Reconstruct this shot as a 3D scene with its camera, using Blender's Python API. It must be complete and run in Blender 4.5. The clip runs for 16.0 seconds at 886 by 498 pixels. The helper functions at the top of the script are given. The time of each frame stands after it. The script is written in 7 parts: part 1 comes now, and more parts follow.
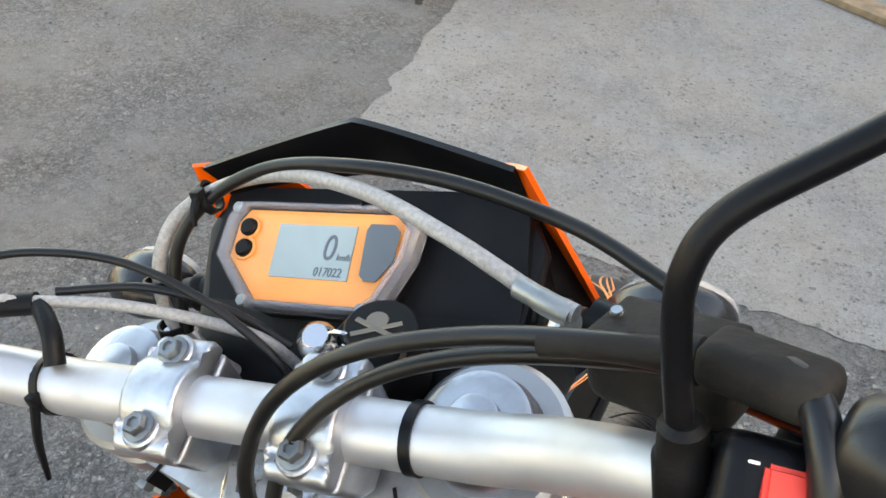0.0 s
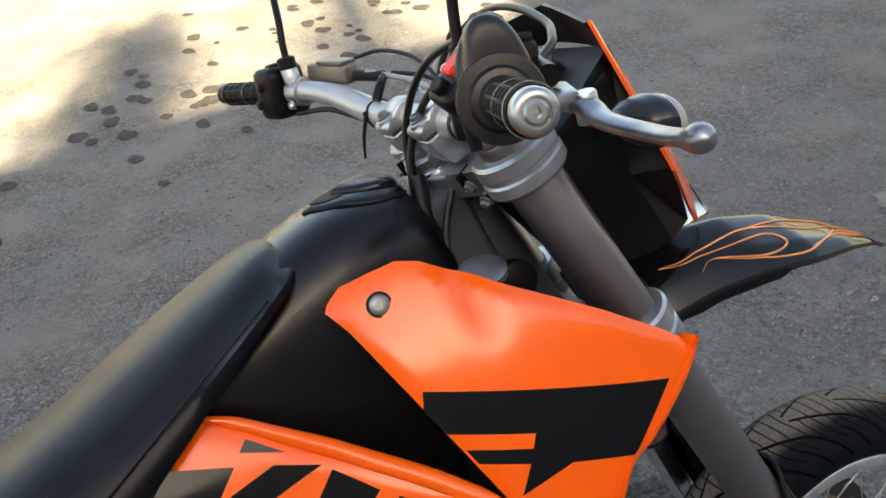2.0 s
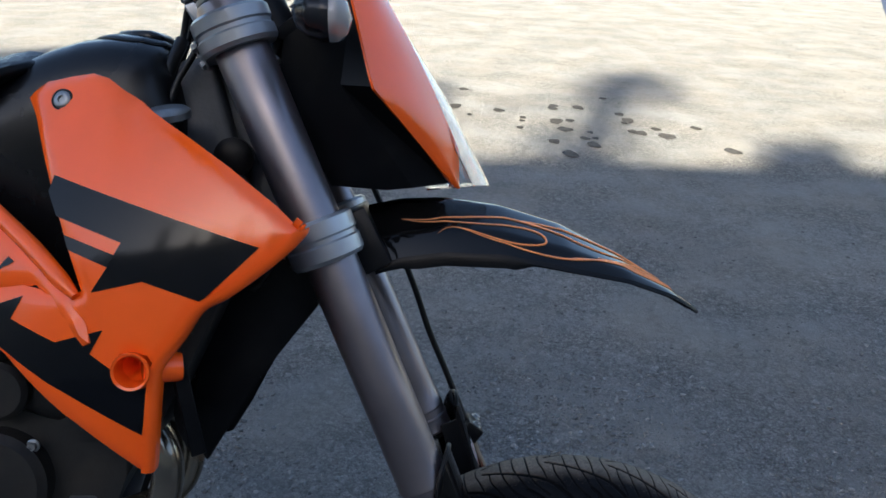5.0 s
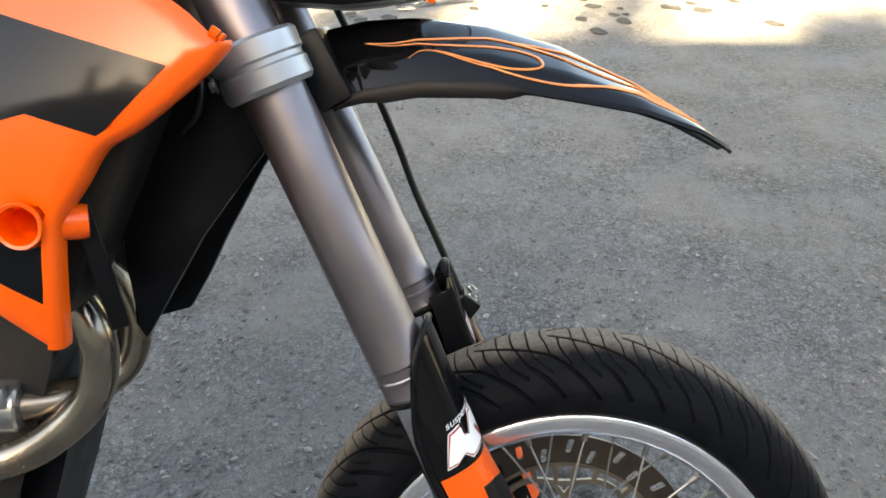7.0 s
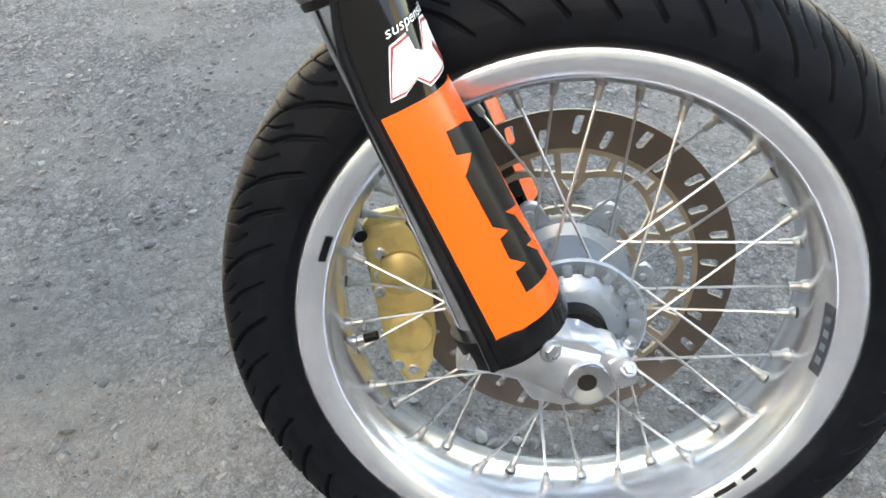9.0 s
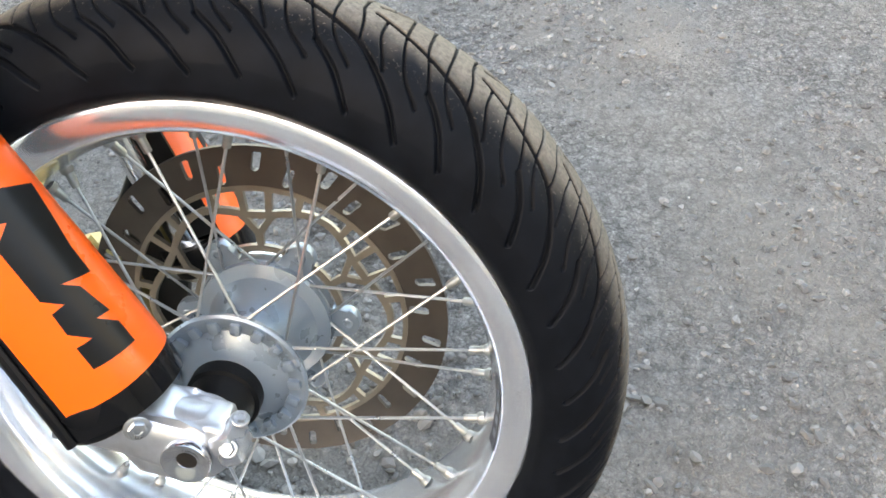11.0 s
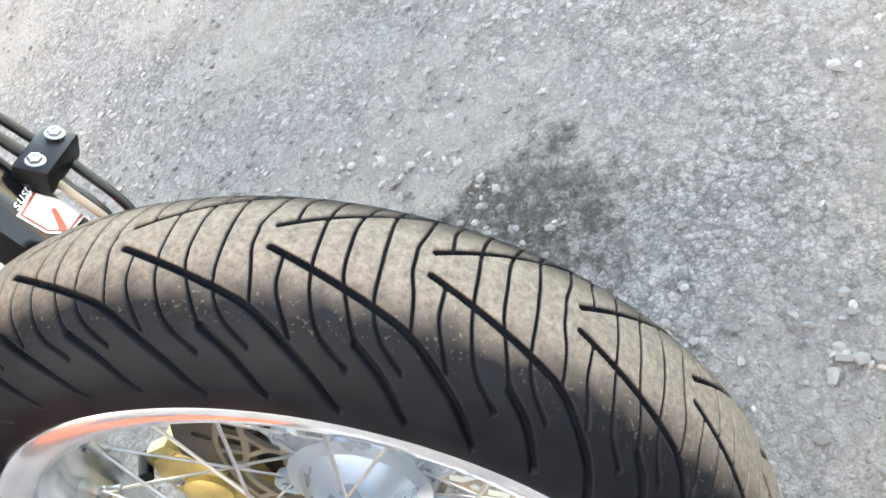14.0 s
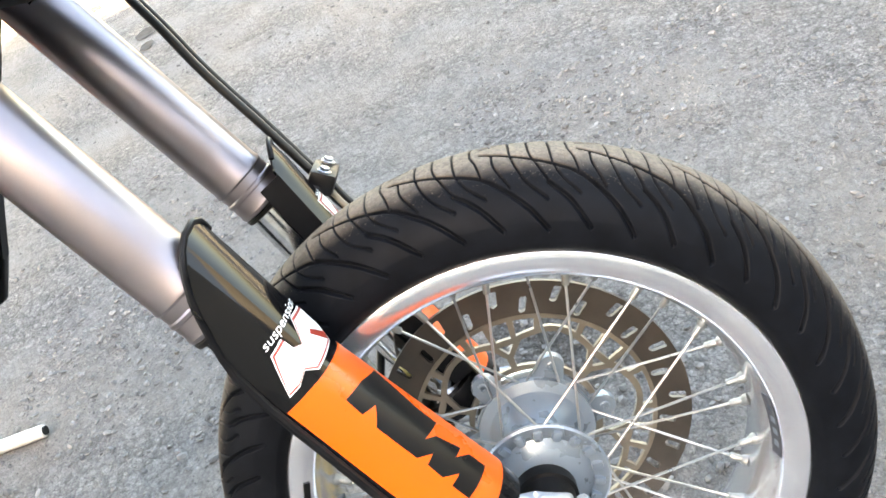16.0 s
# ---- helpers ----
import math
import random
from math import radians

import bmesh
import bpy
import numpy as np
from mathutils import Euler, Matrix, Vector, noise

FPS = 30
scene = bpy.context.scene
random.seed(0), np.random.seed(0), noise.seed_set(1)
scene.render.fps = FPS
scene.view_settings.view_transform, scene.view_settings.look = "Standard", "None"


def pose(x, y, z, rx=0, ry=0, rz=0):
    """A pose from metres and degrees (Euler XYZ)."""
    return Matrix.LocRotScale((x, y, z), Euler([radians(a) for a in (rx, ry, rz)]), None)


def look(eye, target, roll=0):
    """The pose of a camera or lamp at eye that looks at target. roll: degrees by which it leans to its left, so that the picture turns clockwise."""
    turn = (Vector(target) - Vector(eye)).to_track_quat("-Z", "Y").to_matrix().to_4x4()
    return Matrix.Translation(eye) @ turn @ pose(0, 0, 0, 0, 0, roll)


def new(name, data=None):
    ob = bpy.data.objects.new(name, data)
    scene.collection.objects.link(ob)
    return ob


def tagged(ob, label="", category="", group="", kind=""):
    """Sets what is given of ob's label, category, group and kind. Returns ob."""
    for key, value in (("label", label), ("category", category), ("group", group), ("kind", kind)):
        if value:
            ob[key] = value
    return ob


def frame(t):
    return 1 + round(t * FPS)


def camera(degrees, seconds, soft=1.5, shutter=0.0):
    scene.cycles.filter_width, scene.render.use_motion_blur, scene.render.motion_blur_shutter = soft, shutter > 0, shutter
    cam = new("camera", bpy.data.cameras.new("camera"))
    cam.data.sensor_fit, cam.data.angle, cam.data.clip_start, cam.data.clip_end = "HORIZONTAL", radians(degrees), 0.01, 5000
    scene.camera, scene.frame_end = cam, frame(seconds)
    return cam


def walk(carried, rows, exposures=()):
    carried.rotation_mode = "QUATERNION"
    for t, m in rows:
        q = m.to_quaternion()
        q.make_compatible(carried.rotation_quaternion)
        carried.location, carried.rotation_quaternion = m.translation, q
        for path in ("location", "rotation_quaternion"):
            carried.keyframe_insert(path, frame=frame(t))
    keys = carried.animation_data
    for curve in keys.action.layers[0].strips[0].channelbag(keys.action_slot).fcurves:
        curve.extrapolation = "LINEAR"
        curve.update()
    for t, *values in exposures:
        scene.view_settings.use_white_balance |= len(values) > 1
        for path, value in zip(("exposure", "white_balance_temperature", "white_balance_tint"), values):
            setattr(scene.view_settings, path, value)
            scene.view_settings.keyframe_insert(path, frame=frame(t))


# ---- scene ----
cam = camera(55.6, 16.0, soft=1.6)
PATH = [
    (0, -0.0476, -0.6047, 1.3554, 51.47, -2.80, 20.54),
    (0.5, 0.0828, -0.6149, 1.3859, 53.11, 3.07, 30.04),
    (1, 0.1982, -0.6180, 1.3823, 54.37, 5.73, 42.15),
    (1.5, 0.3190, -0.6638, 1.3732, 56.31, 7.47, 51.46),
    (2, 0.4668, -0.6923, 1.3567, 58.78, 7.46, 61.86),
    (2.5, 0.5506, -0.6680, 1.3438, 61.17, 6.46, 67.28),
    (3, 0.6219, -0.5572, 1.3314, 64.89, 5.57, 72.94),
    (3.5, 0.6758, -0.4655, 1.3000, 66.68, 2.64, 79.93),
    (4, 0.7252, -0.4213, 1.2640, 71.07, 1.09, 82.82),
    (4.5, 0.7361, -0.2894, 1.1936, 70.82, -0.40, 86.21),
    (4.7, 0.7366, -0.2326, 1.1730, 69.64, -2.23, 87.01),
    (6.8, 0.6438, -0.1634, 1.0774, 62.15, 0.54, 88.34),
    (7, 0.6178, -0.1490, 1.0439, 61.81, -0.50, 88.71),
    (7.5, 0.5556, -0.1084, 0.9491, 60.89, -0.23, 87.89),
    (8, 0.5267, -0.1012, 0.8658, 58.20, -0.22, 88.79),
    (8.5, 0.5080, -0.1043, 0.8103, 54.17, 0.56, 88.88),
    (9, 0.5006, -0.0963, 0.7787, 50.35, 0.77, 89.72),
    (9.5, 0.5006, -0.0505, 0.7602, 47.77, 1.17, 88.99),
    (10, 0.4933, 0.0261, 0.7795, 46.69, 2.35, 87.45),
    (10.2, 0.4908, 0.0623, 0.8043, 46.93, 1.86, 87.12),
    (12.3, 0.1409, 0.3130, 0.7958, 45.00, 6.50, 118.39),
    (12.5, 0.1215, 0.3058, 0.7969, 45.43, 8.00, 120.73),
    (13, 0.1111, 0.3087, 0.7993, 44.69, 11.41, 121.29),
    (13.5, 0.1173, 0.3313, 0.8065, 36.78, 22.82, 101.15),
    (14, 0.1530, 0.3316, 0.8044, 33.37, 26.79, 89.95),
    (14.5, 0.2112, 0.2581, 0.8209, 35.64, 24.26, 83.16),
    (15, 0.2766, 0.1887, 0.8484, 40.30, 21.85, 78.35),
    (15.5, 0.3809, 0.1301, 0.8701, 46.49, 19.78, 80.72),
    (16, 0.4878, 0.0630, 0.9016, 52.19, 19.90, 82.40),
]
EXPO = [(0, 4.31, 8800, 10), (0.5, 4.12, 8200, 10), (1.0, 4.03, 8250, 10), (1.5, 3.78, 8300, 10), (2.0, 3.58, 8150, 10), (2.5, 3.21, 7800, 10), (3.0, 2.73, 6600, 10), (3.5, 2.79, 6300, 10), (4.0, 2.81, 5980, 10), (4.7, 2.74, 5900, 10), (6.8, 4.44, 8500, 10), (7.0, 4.29, 8500, 10), (7.5, 4.32, 8500, 10), (8.5, 5.02, 8700, 10), (9, 5.07, 8700, 10), (10, 4.87, 8500, 10), (12.3, 5.53, 9700, 13), (13.0, 5.53, 9600, 13), (13.5, 5.82, 9500, 13), (14.5, 5.9, 9000, 13), (16, 5.52, 9000, 12)]
walk(cam, [(t, pose(x, y, z, rx, ry, rz)) for t, x, y, z, rx, ry, rz in PATH], EXPO)

# ---- daylight: low sun from behind the wall on the right, open shade on the bike ----
SUN_UP, SUN_TURN = 27.0, 109.0
world = bpy.data.worlds.new("sky")
scene.world = world
world.use_nodes = True
sky = world.node_tree.nodes.new("ShaderNodeTexSky")
sky.sky_type, sky.sun_disc = "NISHITA", False
sky.dust_density = 2.0
sky.sun_elevation, sky.sun_rotation = radians(SUN_UP), radians(SUN_TURN)
world.node_tree.links.new(sky.outputs[0], world.node_tree.nodes["Background"].inputs[0])
world.node_tree.nodes["Background"].inputs[1].default_value = 0.05
lamp = bpy.data.lights.new("sun", "SUN")
lamp.energy, lamp.angle, lamp.color = 5.0, radians(0.6), (1.0, 0.905, 0.69)
sun = new("sun", lamp)
sun.matrix_world = look((8 * math.sin(radians(SUN_TURN)), 8 * math.cos(radians(SUN_TURN)), 8 * math.tan(radians(SUN_UP))), (0, 0, 0))


# ---- materials ----
def material(name, colour, rough=0.5, metal=0.0, vary=0.12, grain=40.0, bump=0.0, bump_scale=400.0, coat=0.0, dirt=None, dirt_amount=0.0, dirt_scale=12.0, spec=0.5):
    m = bpy.data.materials.new(name)
    m.use_nodes = True
    nt = m.node_tree
    nd, ln = nt.nodes, nt.links
    bs = nd["Principled BSDF"]
    bs.inputs["Metallic"].default_value = metal
    bs.inputs["Coat Weight"].default_value = coat
    bs.inputs["Specular IOR Level"].default_value = spec
    bs.inputs["Coat Roughness"].default_value = 0.08
    tc = nd.new("ShaderNodeTexCoord")
    na = nd.new("ShaderNodeTexNoise")
    na.inputs["Scale"].default_value, na.inputs["Detail"].default_value = grain, 6
    ln.new(tc.outputs["Object"], na.inputs["Vector"])
    ramp = nd.new("ShaderNodeMapRange")
    ramp.inputs[1].default_value, ramp.inputs[2].default_value = 0.3, 0.7
    ramp.inputs[3].default_value, ramp.inputs[4].default_value = 1 - vary, 1 + vary
    ln.new(na.outputs[0], ramp.inputs[0])
    mul = nd.new("ShaderNodeMix")
    mul.data_type, mul.blend_type = "RGBA", "MULTIPLY"
    mul.inputs[0].default_value = 1
    mul.inputs[6].default_value = (*colour, 1)
    ln.new(ramp.outputs[0], mul.inputs[7])
    out = mul.outputs[2]
    nb = nd.new("ShaderNodeTexNoise")
    nb.inputs["Scale"].default_value, nb.inputs["Detail"].default_value = dirt_scale, 8
    ln.new(tc.outputs["Object"], nb.inputs["Vector"])
    if dirt:
        mask = nd.new("ShaderNodeMapRange")
        mask.inputs[1].default_value, mask.inputs[2].default_value = 0.5, 0.75
        mask.inputs[4].default_value = dirt_amount
        ln.new(nb.outputs[0], mask.inputs[0])
        mix = nd.new("ShaderNodeMix")
        mix.data_type = "RGBA"
        ln.new(mask.outputs[0], mix.inputs[0])
        ln.new(out, mix.inputs[6])
        mix.inputs[7].default_value = (*dirt, 1)
        out = mix.outputs[2]
    ln.new(out, bs.inputs["Base Color"])
    rr = nd.new("ShaderNodeMapRange")
    rr.inputs[1].default_value, rr.inputs[2].default_value = 0.3, 0.7
    rr.inputs[3].default_value, rr.inputs[4].default_value = max(rough * 0.8, 0.02), min(rough * 1.25, 1)
    ln.new(nb.outputs[0], rr.inputs[0])
    ln.new(rr.outputs[0], bs.inputs["Roughness"])
    if bump:
        nc = nd.new("ShaderNodeTexNoise")
        nc.inputs["Scale"].default_value, nc.inputs["Detail"].default_value = bump_scale, 3
        ln.new(tc.outputs["Object"], nc.inputs["Vector"])
        bp = nd.new("ShaderNodeBump")
        bp.inputs["Strength"].default_value, bp.inputs["Distance"].default_value = bump, 0.001
        ln.new(nc.outputs[0], bp.inputs["Height"])
        ln.new(bp.outputs[0], bs.inputs["Normal"])
    return m


ORANGE = material("orange plastic", (0.95, 0.112, 0.006), 0.2, vary=0.05, grain=15, coat=0.25, spec=0.4)
ORANGE_DECAL = material("orange decal", (0.95, 0.105, 0.006), 0.3, vary=0.03, grain=20)
HOUSING = material("satin black housing plastic", (0.006, 0.006, 0.0066), 0.34, vary=0.25, bump=0.08, bump_scale=900, spec=0.42, dirt=(0.03, 0.027, 0.023), dirt_amount=0.3, dirt_scale=25)
BLACK_GLOSS = material("black gloss decal", (0.004, 0.0045, 0.006), 0.1, vary=0.2, spec=0.24)
GUARD_BLACK = material("glossy black guard plastic", (0.004, 0.004, 0.0045), 0.08, vary=0.2, spec=0.27, dirt=(0.02, 0.018, 0.014), dirt_amount=0.1, dirt_scale=20)
BLACK_PLASTIC = material("black plastic", (0.004, 0.0042, 0.005), 0.36, vary=0.25, bump=0.12, bump_scale=900, spec=0.15, dirt=(0.022, 0.020, 0.018), dirt_amount=0.25, dirt_scale=25)
TANK_BLACK = material("satin black plastic tank", (0.004, 0.0044, 0.0055), 0.26, vary=0.2, bump=0.04, bump_scale=600, spec=0.3)
SEAT_BLACK = material("black vinyl seat", (0.004, 0.0046, 0.006), 0.33, vary=0.2, bump=0.2, bump_scale=1200, spec=0.2)
RUBBER = material("black rubber", (0.005, 0.005, 0.005), 0.46, vary=0.25, bump=0.2, bump_scale=700, dirt=(0.03, 0.025, 0.02), dirt_amount=0.35, spec=0.15)
HOSE = material("black hose", (0.006, 0.006, 0.006), 0.36, vary=0.2, dirt=(0.045, 0.036, 0.026), dirt_amount=0.22, dirt_scale=30, spec=0.3)
HOSE_GREY = material("clear sleeved braided hose", (0.27, 0.26, 0.25), 0.35, vary=0.25, grain=500, bump=0.3, bump_scale=1500)
ALU = material("cast aluminium", (0.42, 0.435, 0.455), 0.36, 0.88, vary=0.18, grain=60, bump=0.15, bump_scale=600, dirt=(0.14, 0.125, 0.11), dirt_amount=0.5, dirt_scale=35)
BAR_ALU = material("silver anodised handlebar", (0.5, 0.505, 0.515), 0.45, 0.7, vary=0.06, grain=30, dirt=(0.35, 0.32, 0.28), dirt_amount=0.3, dirt_scale=40)
RIM_ALU = material("polished aluminium rim", (0.74, 0.77, 0.81), 0.2, 0.88, vary=0.1, grain=22, dirt=(0.5, 0.47, 0.43), dirt_amount=0.14, dirt_scale=25)
HUB_GREY = material("grey painted hub", (0.20, 0.245, 0.285), 0.3, 0.45, vary=0.1, dirt=(0.22, 0.2, 0.18), dirt_amount=0.4, dirt_scale=40)
AXLE_ALU = material("bright machined aluminium", (0.56, 0.58, 0.61), 0.3, 0.88, vary=0.12, grain=60, dirt=(0.25, 0.23, 0.2), dirt_amount=0.3, dirt_scale=40)
FORK_GREY = material("bronze grey anodised fork tube", (0.235, 0.212, 0.224), 0.36, 0.9, vary=0.08, grain=20)
COLLAR = material("silver grey fork clamp", (0.40, 0.415, 0.43), 0.36, 0.75, vary=0.08, dirt=(0.2, 0.18, 0.16), dirt_amount=0.3)
STEEL = material("zinc plated steel", (0.40, 0.415, 0.42), 0.32, 0.92, vary=0.15, grain=120, dirt=(0.2, 0.15, 0.1), dirt_amount=0.4, dirt_scale=60)
CHROME = material("worn chrome", (0.7, 0.7, 0.71), 0.14, 1.0, vary=0.08, dirt=(0.3, 0.27, 0.24), dirt_amount=0.5, dirt_scale=60)
EXHAUST = material("heat tinted steel header", (0.33, 0.29, 0.235), 0.24, 0.92, vary=0.4, grain=18, bump=0.2, bump_scale=250, dirt=(0.20, 0.125, 0.075), dirt_amount=0.95, dirt_scale=13)
DISC = material("dark brake disc", (0.065, 0.054, 0.045), 0.4, 0.6, vary=0.15)
DISC_CARRIER = material("bronze disc carrier", (0.21, 0.178, 0.138), 0.42, 0.7, vary=0.15)
GOLD = material("gold painted caliper", (0.42, 0.325, 0.125), 0.38, 0.4, vary=0.12, dirt=(0.12, 0.09, 0.05), dirt_amount=0.5, dirt_scale=50)
BADGE_EDGE = material("dark red decal edge", (0.30, 0.035, 0.02), 0.35, vary=0.08)
MARK_BLACK = material("black decal print", (0.006, 0.006, 0.006), 0.32, vary=0.15, spec=0.2)
BOLT = material("dull zinc bolt", (0.17, 0.18, 0.185), 0.4, 0.85, vary=0.2, grain=90, dirt=(0.08, 0.07, 0.06), dirt_amount=0.5, dirt_scale=80)
RED = material("red switch", (0.85, 0.05, 0.03), 0.4, vary=0.05)
WHITE = material("white decal", (0.8, 0.8, 0.78), 0.35, vary=0.04)
WHITE_PAINT = material("chipped white paint", (0.7, 0.68, 0.62), 0.45, vary=0.08, dirt=(0.25, 0.12, 0.05), dirt_amount=0.8, dirt_scale=22)
LCD = material("grey blue display", (0.30, 0.38, 0.39), 0.25, vary=0.05)
LCD_INK = material("display segments", (0.09, 0.11, 0.13), 0.4, vary=0.02)
DASH_FACE = material("pale orange dial face", (0.95, 0.36, 0.10), 0.35, vary=0.04)
ENGINE = material("dark engine casting", (0.014, 0.014, 0.014), 0.5, 0.3, vary=0.3, bump=0.3, bump_scale=300, dirt=(0.06, 0.045, 0.03), dirt_amount=0.5)
FRAME_GREY = material("grey frame casting", (0.062, 0.068, 0.078), 0.5, 0.3, vary=0.15, bump=0.2, bump_scale=300)
PINSTRIPE = material("orange pinstripe", (0.85, 0.28, 0.08), 0.35, vary=0.1)

ZINC = material("dull zinc", (0.3, 0.31, 0.30), 0.42, 0.8, vary=0.2, grain=90)
LEVER = material("worn cast lever", (0.24, 0.25, 0.275), 0.32, 0.85, vary=0.3, grain=45, dirt=(0.5, 0.49, 0.47), dirt_amount=0.6, dirt_scale=40)


def clear(name, colour=(1, 1, 1), rough=0.03, ior=1.45):
    m = bpy.data.materials.new(name)
    m.use_nodes = True
    b = m.node_tree.nodes["Principled BSDF"]
    b.inputs["Base Color"].default_value = (*colour, 1)
    b.inputs["Transmission Weight"].default_value = 1
    b.inputs["Roughness"].default_value, b.inputs["IOR"].default_value = rough, ior
    return m


CLEAR = clear("clear plastic", (0.95, 0.95, 0.95), 0.04)
HAZY = material("hazy clear plastic", (0.5, 0.49, 0.53), 0.12, vary=0.05)
HAZY.node_tree.nodes["Principled BSDF"].inputs["Alpha"].default_value = 0.24
LENS = material("frosted clear lens", (0.52, 0.5, 0.48), 0.1, vary=0.05)
LENS.node_tree.nodes["Principled BSDF"].inputs["Alpha"].default_value = 0.6
MIRROR = material("mirror glass", (0.40, 0.46, 0.56), 0.02, 1.0, vary=0.0)


# ---- mesh tools ----
def obj(name, bm, mat, parent=None, label="", angle=38):
    for e in bm.edges:
        e.smooth = e.calc_face_angle(0) < radians(angle)
    for f in bm.faces:
        f.smooth = True
    me = bpy.data.meshes.new(name)
    bm.to_mesh(me)
    bm.free()
    me.materials.append(mat)
    ob = new(name, me)
    if parent:
        ob.parent = parent
    if label:
        ob["label"] = label
    return ob


def part(name, bm, mat, parent, label="", angle=38):
    bmesh.ops.recalc_face_normals(bm, faces=bm.faces)
    return obj(name, bm, mat, parent, label, angle)


def spline(pts, n):
    """n points along a smooth curve through pts."""
    p = [Vector(q) for q in pts]
    if len(p) == 2:
        return [p[0].lerp(p[1], i / (n - 1)) for i in range(n)]
    p = [p[0] * 2 - p[1], *p, p[-1] * 2 - p[-2]]
    out = []
    seg = len(p) - 3
    for i in range(n):
        u = i / (n - 1) * seg
        k = min(int(u), seg - 1)
        t = u - k
        a, b, c, d = p[k:k + 4]
        out.append(0.5 * ((2 * b) + (c - a) * t + (2 * a - 5 * b + 4 * c - d) * t * t + (3 * b - a - 3 * c + d) * t ** 3))
    return out


def join_rings(bm, rings, cap=True, closed=True):
    vs = [[bm.verts.new(p) for p in r] for r in rings]
    m = len(vs[0])
    for a, b in zip(vs, vs[1:]):
        for i in range(m if closed else m - 1):
            j = (i + 1) % m
            bm.faces.new((a[i], a[j], b[j], b[i]))
    if cap:
        bm.faces.new(vs[0][::-1])
        bm.faces.new(vs[-1])
    return vs


def tube(pts, r, n=10, steps=None, bm=None, smooth=True):
    """A round bar along pts; r is one radius or one for each point."""
    bm = bm or bmesh.new()
    steps = steps or (2 if len(pts) == 2 else 8 * (len(pts) - 1) + 1)
    line = spline(pts, steps) if smooth else [Vector(p) for p in pts]
    radii = [r] * len(line) if not isinstance(r, (list, tuple)) else [float(np.interp(i / (len(line) - 1) * (len(r) - 1), range(len(r)), r)) for i in range(len(line))]
    tan = [(line[min(i + 1, len(line) - 1)] - line[max(i - 1, 0)]).normalized() for i in range(len(line))]
    side = tan[0].orthogonal().normalized()
    rings = []
    for p, t, rad in zip(line, tan, radii):
        side = (side - t * side.dot(t)).normalized()
        up = t.cross(side)
        rings.append([p + rad * (math.cos(a) * side + math.sin(a) * up) for a in (2 * math.pi * k / n for k in range(n))])
    join_rings(bm, rings)
    return bm


def turn(profile, start, way, n=32, bm=None, closed=False):
    """A turned body: profile rows of (distance along way from start, radius)."""
    bm = bm or bmesh.new()
    start, way = Vector(start), Vector(way).normalized()
    side = way.orthogonal().normalized()
    up = way.cross(side)
    rings = [[start + way * d + max(r, 1e-5) * (math.cos(a) * side + math.sin(a) * up) for a in (2 * math.pi * k / n for k in range(n))] for d, r in profile]
    vs = join_rings(bm, rings, cap=not closed)
    if closed:
        for i in range(n):
            j = (i + 1) % n
            bm.faces.new((vs[-1][i], vs[-1][j], vs[0][j], vs[0][i]))
    return bm


def block(m, size, bevel=0.003, seg=2, bm=None):
    """A rounded box of that size at the pose m."""
    b = bmesh.new()
    bmesh.ops.create_cube(b, size=1)
    bmesh.ops.scale(b, vec=size, verts=b.verts)
    if bevel:
        bmesh.ops.bevel(b, geom=b.edges[:], offset=min(bevel, min(size) * 0.45), segments=seg, affect="EDGES", profile=0.6)
    bmesh.ops.transform(b, matrix=m, verts=b.verts)
    if bm is None:
        return b
    me = bpy.data.meshes.new("temp")
    b.to_mesh(me)
    b.free()
    bm.from_mesh(me)
    bpy.data.meshes.remove(me)
    return bm


def slab(poly, m, thick, bevel=0.0015, seg=2):
    """A plate with the outline poly (x, y), thick along z, at the pose m."""
    bm = bmesh.new()
    lo = [bm.verts.new((x, y, -thick / 2)) for x, y in poly]
    hi = [bm.verts.new((x, y, thick / 2)) for x, y in poly]
    bm.faces.new(lo[::-1])
    bm.faces.new(hi)
    for i in range(len(poly)):
        j = (i + 1) % len(poly)
        bm.faces.new((lo[i], lo[j], hi[j], hi[i]))
    if bevel:
        bmesh.ops.bevel(bm, geom=bm.edges[:], offset=bevel, segments=seg, affect="EDGES", profile=0.6)
    bmesh.ops.transform(bm, matrix=m, verts=bm.verts)
    return bm


def hexbolt(place, way, r=0.006, h=0.005, bm=None, washer=True):
    """A flanged hexagon bolt head standing on place along way."""
    bm = bm or bmesh.new()
    if washer:
        turn([(0, r * 1.35), (h * 0.25, r * 1.35), (h * 0.35, r * 1.2)], place, way, 20, bm)
    turn([(h * 0.2, r), (h * 0.85, r), (h, r * 0.86), (h, r * 0.5), (h * 0.8, r * 0.42)], place, way, 6, bm)
    return bm


def thicken(bm, t, core):
    """Gives an open sheet a thickness t on the side of the point core."""
    bmesh.ops.recalc_face_normals(bm, faces=bm.faces)
    bm.normal_update()
    core = Vector(core)
    sign = sum((core - f.calc_center_median()).dot(f.normal) * f.calc_area() for f in bm.faces)
    t = t if sign > 0 else -t
    verts, faces = bm.verts[:], bm.faces[:]
    rim = [(e.verts[0], e.verts[1]) for e in bm.edges if e.is_boundary]
    twin = {v: bm.verts.new(v.co + v.normal * t) for v in verts}
    for f in faces:
        bm.faces.new([twin[v] for v in reversed(f.verts)])
    for a, b in rim:
        bm.faces.new((a, b, twin[b], twin[a]))
    return bm


